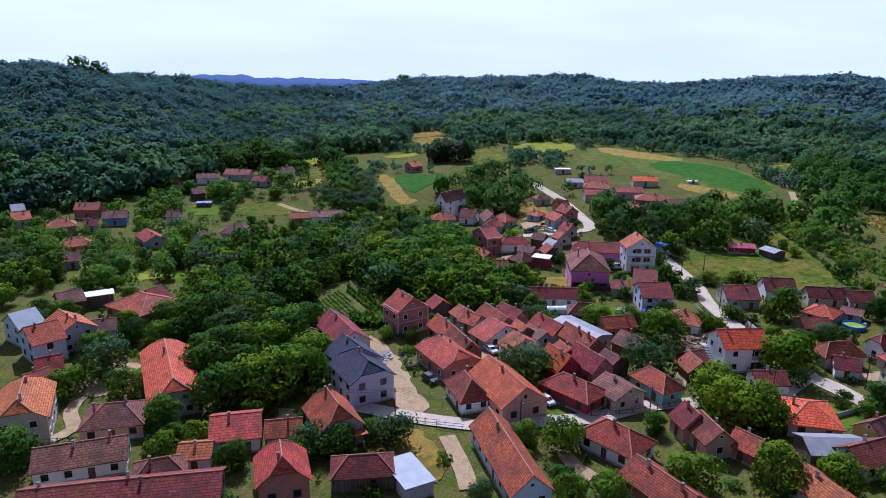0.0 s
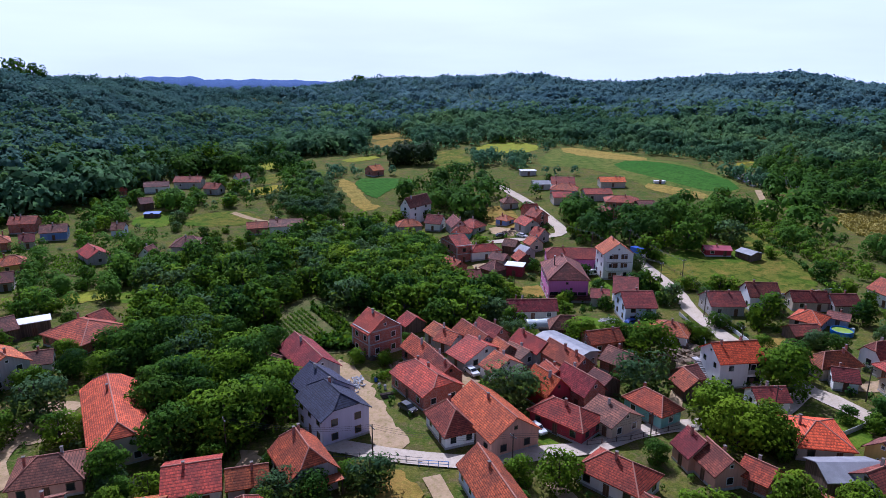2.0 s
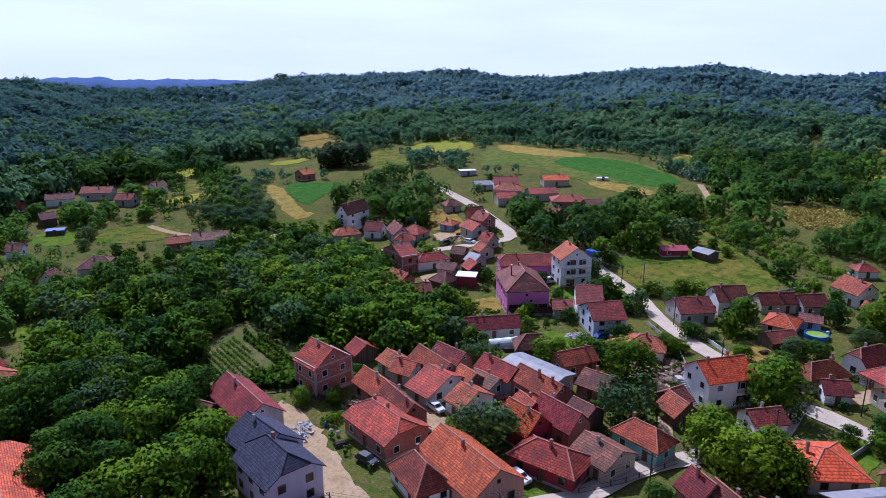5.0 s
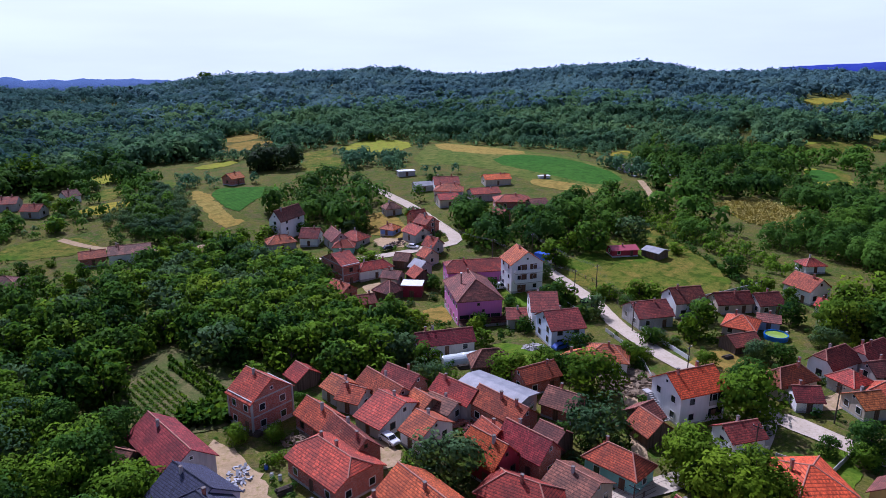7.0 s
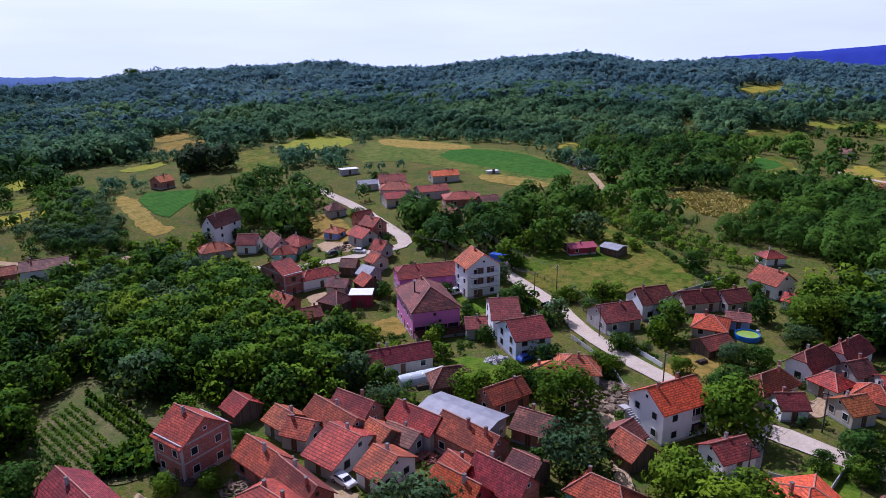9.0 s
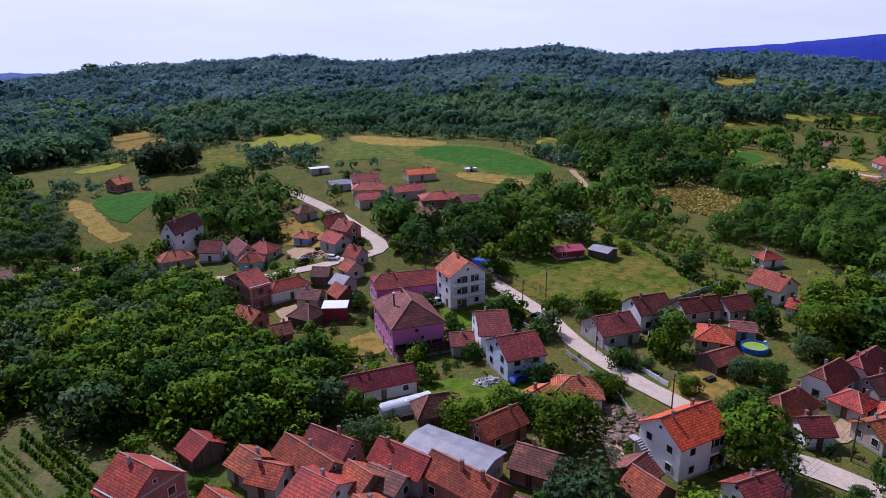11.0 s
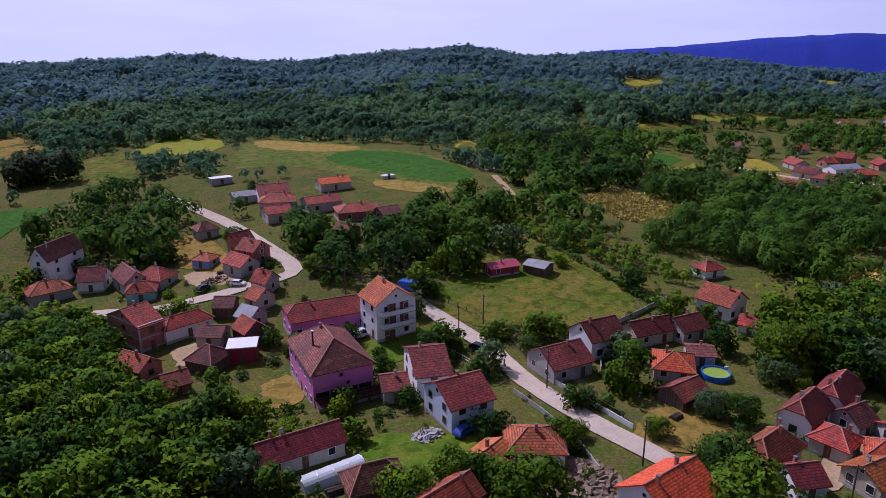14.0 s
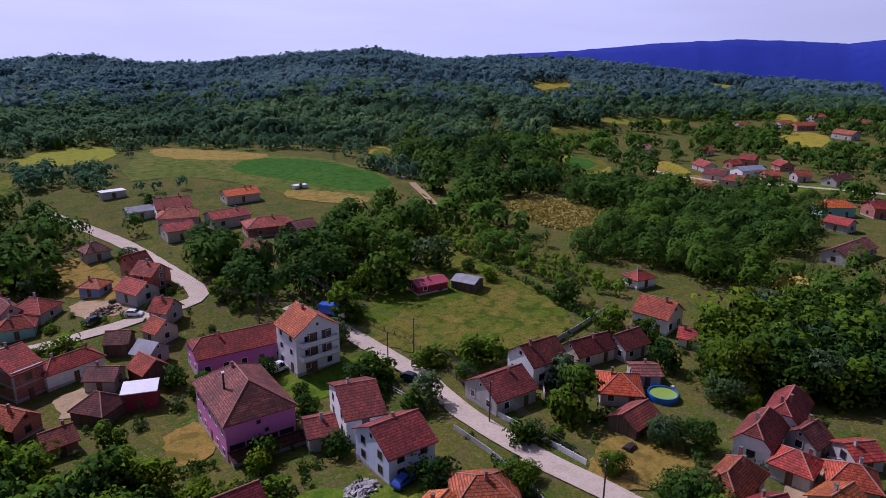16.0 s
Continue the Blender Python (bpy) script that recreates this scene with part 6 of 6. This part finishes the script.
# ---- trees and groves ----
tree(-312.0, 575.0, 20.0, 0)
tree(-298.0, 580.0, 18.0, 2)
tree(-77.0, 985.0, 18.0, 0)
tree(-70.0, 985.0, 16.0, 2)
grove([(-79.6, 169.3), (-67.5, 191.8), (-44.6, 180.2), (-28.7, 153.0), (-21.7, 119.7), (-33.9, 112.2), (-46.3, 111.9), (-56.2, 132.1)], 54, 6, 10)
grove([(-60.6, 231.6), (-43.1, 274.1), (-11.3, 295.0), (5.7, 266.0), (6.3, 196.6), (17.7, 173.0), (13.9, 160.9), (-3.4, 171.3), (-22.5, 180.7), (-36.2, 170.0), (-69.7, 198.5), (-69.6, 221.3)], 95, 6, 10)
grove([(-149.9, 214.2), (-140.1, 223.1), (-114.1, 184.6), (-119.8, 168.2)], 16, 6, 9)
grove([(-102.7, 231.4), (-81.4, 233.8), (-70.6, 254.0), (-58.3, 222.4), (-65.2, 195.3), (-87.0, 198.2)], 16, 6, 9)
grove([(127.9, 175.2), (148.3, 171.8), (159.6, 158.9), (149.8, 147.5), (125.1, 138.0), (122.0, 148.1), (108.4, 155.8)], 36, 8, 11)
grove([(-22.2, 282.2), (0.6, 268.4), (5.6, 231.7), (4.7, 219.2), (10.7, 195.7), (21.4, 189.3), (19.6, 171.8), (5.4, 172.4), (-14.7, 184.0)], 80, 6, 9)
grove([(-47.1, 288.7), (-10.7, 270.3), (8.7, 252.1), (3.9, 212.0), (20.4, 190.6), (19.7, 170.5), (8.5, 167.9), (-5.7, 174.5), (-32.4, 200.4)], 55, 6, 9)
tree(41.5, 132.0, 9.0)
tree(15.4, 129.4, 9.0)
tree(70.1, 133.2, 10.0)
tree(51.2, 121.5, 8.0)
tree(56.8, 114.3, 8.0)
tree(48.7, 149.2, 9.0)
tree(84.1, 169.0, 9.0)
tree(75.1, 227.3, 8.0)
tree(123.5, 154.7, 10.0)
tree(22.0, 194.3, 6.0)
tree(234.5, 283.1, 8.0)
tree(81.9, 118.9, 6.0)
tree(75.5, 120.5, 3.5)
tree(63.3, 339.3, 6.0)
tree(59.8, 489.8, 5.0)
tree(75.6, 199.9, 4.0)
tree(71.8, 168.3, 4.0)
tree(51.2, 112.2, 9.0)
tree(51.4, 119.6, 8.0)
tree(50.4, 93.2, 8.0)
tree(37.5, 92.0, 7.0)
tree(18.8, 102.7, 6.5)
tree(12.8, 104.2, 4.5)
tree(-23.0, 99.4, 6.0)
tree(-14.0, 105.5, 3.5)
tree(-34.8, 94.9, 5.0)
tree(-50.2, 106.0, 7.0)
tree(-46.8, 96.7, 5.0)
tree(-73.9, 118.1, 6.0)
tree(-71.6, 126.9, 9.0)
tree(-69.2, 93.5, 7.0)
tree(-35.8, 111.0, 4.0)
tree(18.0, 88.2, 5.0)
tree(23.9, 88.6, 5.0)
tree(4.6, 88.3, 4.0)
tree(36.3, 109.2, 4.0)
tree(-117.7, 396.7, 17.0)
tree(31.0, 121.7, 4.0)
tree(75.4, 139.7, 8.0)
tree(-125.7, 192.6, 7.0)
tree(-132.1, 192.0, 7.0)
tree(-26.2, 109.3, 3.0)
tree(130.2, 298.5, 8.0)
tree(57.8, 110.7, 6.0)
tree(89.8, 155.2, 4.0)
tree(90.7, 234.9, 10.0)
tree(109.3, 242.4, 9.0)
tree(116.0, 235.2, 3.5)
tree(116.4, 226.8, 4.0)
tree(105.4, 249.8, 8.0)
tree(78.3, 198.7, 4.5)
tree(78.9, 190.3, 4.0)
tree(74.0, 167.9, 3.5)
tree(76.0, 165.1, 3.0)
tree(89.2, 154.7, 5.0)
tree(92.4, 151.1, 5.0)
tree(55.6, 177.9, 4.5)
tree(54.1, 171.7, 4.5)
tree(54.9, 166.2, 5.0)
tree(62.0, 159.5, 5.0)
tree(39.1, 189.3, 4.0)
tree(52.5, 204.6, 3.0)
tree(48.4, 183.2, 4.0)
tree(35.9, 177.3, 4.0)
tree(64.6, 186.9, 4.0)
tree(18.1, 191.9, 6.0)
tree(-4.9, 321.4, 5.0)
tree(63.2, 195.4, 3.0)
tree(124.5, 185.9, 3.0)
tree(77.1, 154.6, 3.5)
tree(66.2, 160.6, 3.0)
# ---- the wooded hills ----
def stands(x, y, rng, spacing):
    """A value from 0 to 1 for each tree, shared by the trees of one stand."""
    n = int(np.ptp(x) * np.ptp(y) / spacing ** 2) + 1
    cx, cy, v = rng.uniform(x.min(), x.max(), n), rng.uniform(y.min(), y.max(), n), rng.random(n)
    out = np.empty(len(x))
    wx, wy = x + 9 * np.sin(y / 13), y + 9 * np.sin(x / 11)
    for i in range(0, len(x), 1000):
        j = slice(i, i + 1000)
        out[j] = v[np.argmin((wx[j, None] - cx) ** 2 + (wy[j, None] - cy) ** 2, axis=1)]
    return out


def crowns(name, label, x, y, h, rng, sprays, material, spacing=22.0):
    """Leafy crowns at the given places, joined into one sheet of woods; trees of a stand share height and tone."""
    n = len(x)
    stand = stands(x, y, rng, spacing)
    h = h * (0.8 + 0.4 * stand)
    tone = 0.65 * np.sin(stand * 37) ** 2 + 0.35 * rng.random(n)
    z = ground_z(x, y)
    rad = h * rng.uniform(0.34, 0.5, n)
    d = rng.normal(size=(n, sprays, 3))
    d /= np.linalg.norm(d, axis=2, keepdims=True)
    d[:, :, 2] = np.where(rng.random((n, sprays)) < 0.78, np.abs(d[:, :, 2]), -np.abs(d[:, :, 2]))
    lump = 1 + 0.34 * np.sin(d[:, :, 0] * 4 + rng.uniform(0, 6, (n, 1))) * np.sin(d[:, :, 1] * 4 + rng.uniform(0, 6, (n, 1)))
    shellr = rng.uniform(0.84, 1.0, (n, sprays)) * lump
    c = np.stack([x, y, z + h * 0.48], -1)[:, None] + d * shellr[..., None] * np.stack([rad, rad, h * 0.5], -1)[:, None]
    nrm = d + rng.normal(size=d.shape) * 0.16 + np.array([0, 0, 0.2])
    nrm /= np.linalg.norm(nrm, axis=2, keepdims=True)
    s = rad[:, None] * rng.uniform(0.17, 0.32, (n, sprays)) * math.sqrt(56 / sprays)
    v, q = quad_cloud(c.reshape(-1, 3), nrm.reshape(-1, 3), s.ravel(), rng, 0.95)
    soft = d + np.array([0, 0, 0.25]) + rng.normal(size=d.shape) * 0.1
    soft /= np.linalg.norm(soft, axis=2, keepdims=True)
    return tagged(new(name, fast_mesh(name, v, q, material, soft.reshape(-1, 3), np.repeat(tone, sprays))), label, "woods", kind="stuff")


def forest(name, label, seed, az0, az1, count, r_lo, r_hi, h_lo, h_hi, sprays, material):
    """Woods as one sheet of uneven crowns, thinned by bare patches and fields."""
    rng = np.random.default_rng(seed)
    az = np.radians(rng.uniform(az0, az1, count))
    near, far = np.interp(np.degrees(az), AZ, FOOT), np.interp(np.degrees(az), AZ, FAR)
    u = rng.uniform(r_lo, r_hi, count)
    r = np.sqrt(np.maximum(near ** 2 + u * ((far + 40) ** 2 - near ** 2), 150.0 ** 2)) + rng.normal(size=count) * 3
    x, y = r * np.sin(az), 40 + r * np.cos(az)
    deg = np.degrees(az)
    keep = (rng.random(count) < (deg - az0) / 12 + (az0 < -40)) & (rng.random(count) < (az1 - deg) / 12 + (az1 > 60))
    for poly in FIELDS:
        keep &= ~inside(x, y, poly) & ~inside(x + 20 * np.sin(az), y + 20 * np.cos(az), poly)
    for cx, cy, a, l, w in HOUSES:
        keep &= np.hypot(x - cx, y - cy) > max(l, w) * 0.8
    for line, w in ROADS:
        for px, py in line[::3]:
            keep &= np.hypot(x - px, y - py) > w + 2
    x, y, az = x[keep], y[keep], az[keep]
    low = np.zeros(len(x), bool)
    for poly in FIELDS:
        for d in (14, 28, 44, 60):
            low |= inside(x + d * np.sin(az), y + d * np.cos(az), poly)
    h = np.where(low, 0.4, 1.0) * rng.uniform(h_lo, h_hi, len(x)) * (1 + 0.2 * np.sin(x / 33) * np.sin(y / 41)) * np.where(rng.random(len(x)) < 0.02, 1.25, 1)
    return crowns(name, label, x, y, h, rng, sprays, material)


forest("woods_near", "dense green woods at the foot of the hills", 3, -46, 66, 7600, 0.0, 0.26, 5.5, 10, 46, FOREST_HAZED)
forest("woods_far", "dense dark green woods over the hill tops, paled blue for haze", 4, -12, 66, 9400, 0.13, 1.0, 7, 11, 28, FARWOOD_HAZED)
forest("woods_west", "dense dark woods on the near hillside, tinted blue for haze", 5, -46, 2, 4700, 0.06, 1.0, 7, 11, 88, WESTWOOD_HAZED)


def hedges(name, label, seed, count, az0, az1, r0, r1, thick, lo=4, hi=9, room=11, material=FOREST_HAZED):
    """Trees and hedges between the fields, in uneven belts."""
    rng = np.random.default_rng(seed)
    az, r = np.radians(rng.uniform(az0, az1, count)), np.sqrt(rng.uniform(r0 ** 2, r1 ** 2, count))
    x, y = r * np.sin(az), 40 + r * np.cos(az)
    belt = np.sin(x / 21 + 1.7 * np.sin(y / 33)) + np.sin(y / 17 + 1.3 * np.sin(x / 27)) + rng.normal(size=count) * 0.35
    keep = (belt > thick) & (r < np.interp(np.degrees(az), AZ, FOOT) + 10)
    for poly in FIELDS:
        keep &= ~inside(x, y, poly) & ~inside(x + 20 * np.sin(az), y + 20 * np.cos(az), poly)
    for cx, cy, a, l, w in HOUSES:
        keep &= np.hypot(x - cx, y - cy) > max(l, w) * 0.5 + (3 if cx < 190 and cy < 200 else room)
        if room < 11:
            for d in (6, 11, 17):
                keep &= np.hypot(x + d * np.sin(az) - cx, y + d * np.cos(az) - cy) > max(l, w) * 0.5
    for line, w in ROADS:
        for px, py in line[::2]:
            keep &= np.hypot(x - px, y - py) > w * 0.5 + 3
    x, y = x[keep], y[keep]
    h = rng.uniform(lo, hi, len(x))
    for k, sprays in ((np.hypot(x, y - 40) < 260, 230), (np.hypot(x, y - 40) >= 260, 56)):
        if k.sum() > 3:
            crowns(name, label, x[k], y[k], h[k], rng, sprays, material)


hedges("hedge_trees_east", "trees and tall hedges between the fields", 21, 4200, 30, 74, 190, 800, -0.5, 4, 9, 11, LEAF_A)
hedges("hedge_trees_west", "trees and tall hedges round the hamlet", 22, 2300, -44, -9, 170, 430, 0.1, 3.0, 7.0, 5.5, LEAF_A)
hedges("hedge_trees_west", "grey-green bushes and willows round the hamlet", 24, 900, -44, -5, 170, 420, 0.2, 1.6, 3.6, 3.0, LEAF_C)
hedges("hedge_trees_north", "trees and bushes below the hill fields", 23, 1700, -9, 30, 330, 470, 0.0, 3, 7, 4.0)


def belt(poly, n, lo, hi, material=LEAF_A):
    """A stand of trees away from the village, clear of houses and roads."""
    rng = np.random.default_rng(n + int(abs(poly[0][0])))
    xs, ys = [p[0] for p in poly], [p[1] for p in poly]
    x, y = rng.uniform(min(xs), max(xs), n * 12), rng.uniform(min(ys), max(ys), n * 12)
    k = inside(x, y, poly) & np.array([clear(a, b, 4.0) & clear(a + 9 * a / math.hypot(a, b), b + 9 * b / math.hypot(a, b), 1.0) for a, b in zip(x, y)])
    for p in FIELDS:
        k &= ~inside(x, y, p)
    x, y = x[k][: int(n * 1.15)], y[k][: int(n * 1.15)]
    crowns("tree_belt", "stand of leafy green trees beyond the houses", x, y, rng.uniform(lo, hi, len(x)), rng, 380 if y.mean() < 262 else 120, material)


def orchard(poly, angle, gap, step, seed, lo=2.6, hi=4.2, name="orchard_trees", label="rows of small yellow-green fruit trees"):
    """Small fruit trees in rows."""
    rng = np.random.default_rng(seed)
    xs, ys = np.array([p[0] for p in poly]), np.array([p[1] for p in poly])
    r = max(np.ptp(xs), np.ptp(ys))
    u, v = np.meshgrid(np.arange(-r, r, step), np.arange(-r, r, gap))
    c, s = math.cos(radians(angle)), math.sin(radians(angle))
    x = (xs.mean() + u * c - v * s).ravel() + rng.normal(size=u.size) * 0.4
    y = (ys.mean() + u * s + v * c).ravel() + rng.normal(size=u.size) * 0.4
    k = inside(x, y, poly) & (rng.random(len(x)) < 0.9)
    crowns(name, label, x[k], y[k], rng.uniform(lo, hi, k.sum()), rng, 70, LEAF_B)


def hedge_line(line, h, seed):
    rng = np.random.default_rng(seed)
    p = np.concatenate([np.linspace(a, b, max(2, int(math.dist(a, b) / 1.3))) for a, b in zip(line, line[1:])])
    crowns("hedgerow", "dark leafy hedgerow along the meadow", p[:, 0] + rng.normal(size=len(p)) * 0.4, p[:, 1] + rng.normal(size=len(p)) * 0.4, rng.uniform(0.6, 1.2, len(p)) * h, rng, 40, LEAF_A)


orchard([(129.6, 288.2), (143.8, 291.3), (144.1, 245.1), (140.5, 203.7), (132.4, 196.4), (127.1, 220.9), (122.9, 254.6)], -52, 5.0, 3.0, 51)
orchard([(22.7, 188.4), (30.9, 189.7), (34.8, 182.3), (34.8, 178.3), (27.2, 177.9), (21.9, 178.0)], 12, 2.0, 0.8, 54, 1.0, 1.9, "bean_plants", "rows of climbing beans with yellow-green leaves")
hedge_line([(124.0, 259.1), (124.3, 242.1), (121.4, 214.4), (116.6, 189.3)], 2.2, 52)
hedge_line([(125.9, 244.1), (131.2, 214.3), (142.3, 203.4)], 2.0, 53)


def far_ridge(name, label, material, dist, rows):
    """A far range of hills: bearing in degrees and height of its crest."""
    verts, faces, n = [], [], 0
    azs = np.arange(rows[0][0], rows[-1][0] + 0.01, 0.25)
    crest = np.interp(azs, [r[0] for r in rows], [r[1] for r in rows])
    for a, zc in zip(azs, crest):
        zc += 4 * noise.noise((a * 0.9, 0, 0)) + 2 * noise.noise((a * 3, 5, 0))
        s, c = math.sin(radians(a)), math.cos(radians(a))
        for k in range(5):
            dd = dist * (0.86 + 0.05 * k)
            verts.append((dd * s, 50 + dd * c, -320 + (zc + 320) * math.sin(k / 4 * math.pi / 2)))
        verts.append((dist * 1.16 * s, 50 + dist * 1.16 * c, -80))
        n += 1
    for i in range(n - 1):
        for k in range(5):
            a = i * 6 + k
            faces.append((a, a + 6, a + 7, a + 1))
    ob = tagged(link_mesh(name, verts, faces, material), label, "hills", kind="structure")
    ob.data.polygons.foreach_set("use_smooth", np.ones(len(faces), bool))


far_ridge("backdrop_mountains", "long mountain range on the horizon, coloured haze blue", HAZE_BLUE_HILL, 3500, [(40, -20), (46.5, 5), (50, 25), (53, 45), (56, 55), (59, 66), (63, 58), (66, 50), (69, 75), (76, 90), (84, 60), (92, 0)])
far_ridge("backdrop_hills", "low distant wooded hills, coloured haze blue", HAZE_BLUE_GREY, 1900, [(-32, -60), (-24, -8), (-20, -1), (-17.5, 0), (-16.5, -8), (-12, -8), (-8, -12), (-5, -20), (-2, -60)])

belt([(-195.3, 285.2), (-170.2, 297.0), (-143.6, 323.5), (-130.2, 365.0), (-99.6, 389.9), (-53.8, 388.0), (-91.0, 444.7), (-175.5, 346.5), (-210.1, 310.1)], 120, 8, 13)
belt([(-60.4, 333.3), (-33.2, 313.5), (-29.0, 285.1), (-42.7, 287.5), (-67.9, 302.7)], 34, 4, 7)
belt([(-3.9, 337.9), (19.7, 368.3), (35.4, 351.4), (40.1, 322.0), (28.9, 295.7), (16.2, 293.3), (3.4, 312.5), (-10.9, 319.4)], 48, 7, 11)
belt([(-21.0, 412.0), (-10.0, 424.8), (7.0, 412.8), (5.0, 400.0), (-12.0, 402.0)], 22, 9, 13, LEAF_D)
belt([(-62.9, 354.0), (-57.0, 376.0), (-45.0, 356.0), (-35.0, 322.0), (-37.0, 300.0), (-60.0, 310.0), (-70.0, 322.0)], 190, 2.5, 4.6, LEAF_C)
belt([(63.5, 273.9), (86.5, 289.3), (120.8, 295.7), (135.8, 281.9), (118.2, 256.0), (90.8, 253.3), (70.2, 233.0), (60.5, 241.2), (58.5, 257.9)], 56, 6, 9)
belt([(146.2, 230.3), (174.1, 234.3), (253.6, 225.9), (177.1, 179.5), (162.3, 182.9), (155.3, 207.6)], 90, 6, 10)
belt([(223.1, 301.4), (242.7, 248.6), (284.6, 223.2), (209.4, 188.2), (158.9, 192.5), (168.2, 222.7), (182.6, 263.4)], 110, 6, 10)
belt([(183.3, 379.1), (289.1, 402.0), (229.3, 299.4), (163.4, 276.6), (156.4, 298.3), (175.8, 352.0)], 90, 7, 10)
belt([(158.9, 287.5), (229.3, 299.4), (257.4, 265.0), (231.3, 245.9), (196.6, 254.5), (186.8, 287.9)], 50, 6, 9)
belt([(52.0, 321.9), (65.0, 306.8), (70.7, 267.7), (56.4, 241.6), (47.9, 264.6)], 14, 6, 8)
grove([(-100, 88), (-20, 84), (70, 90), (100, 110), (125, 200), (90, 280), (40, 300), (-60, 300), (-110, 200)], 170, 3.2, 6.5, None, True)
grove([(-175, 250), (-100, 200), (-70, 290), (-90, 360), (-150, 350)], 30, 3.5, 6.5, None, True)

# ---- shrubs in the yards ----
made = 0
while made < 290:
    x, y = tree_rng.uniform(-105, 125), tree_rng.uniform(85, 290)
    if not clear(x, y, 0.9) or any(inside(np.array(x), np.array(y), p) for p in FIELDS) or abs(x - 10) > 0.75 * y - 5:
        continue
    bush(x, y, tree_rng.uniform(0.9, 2.6))
    made += 1

yard_rng = np.random.default_rng(77)
sx, sy = yard_rng.uniform(-110, 130, 2600), yard_rng.uniform(84, 300, 2600)
ok = np.array([clear(a, b, 0.8) for a, b in zip(sx, sy)]) & (np.abs(sx - 10) < 0.75 * sy)
for p in FIELDS:
    ok &= ~inside(sx, sy, p)
ok &= np.sin(sx / 6 + np.sin(sy / 9)) + np.sin(sy / 5) > -0.3
crowns("yard_shrubs", "low shrubs and tall weeds filling the yards", sx[ok], sy[ok], yard_rng.uniform(0.6, 1.9, ok.sum()), yard_rng, 34, LEAF_A)
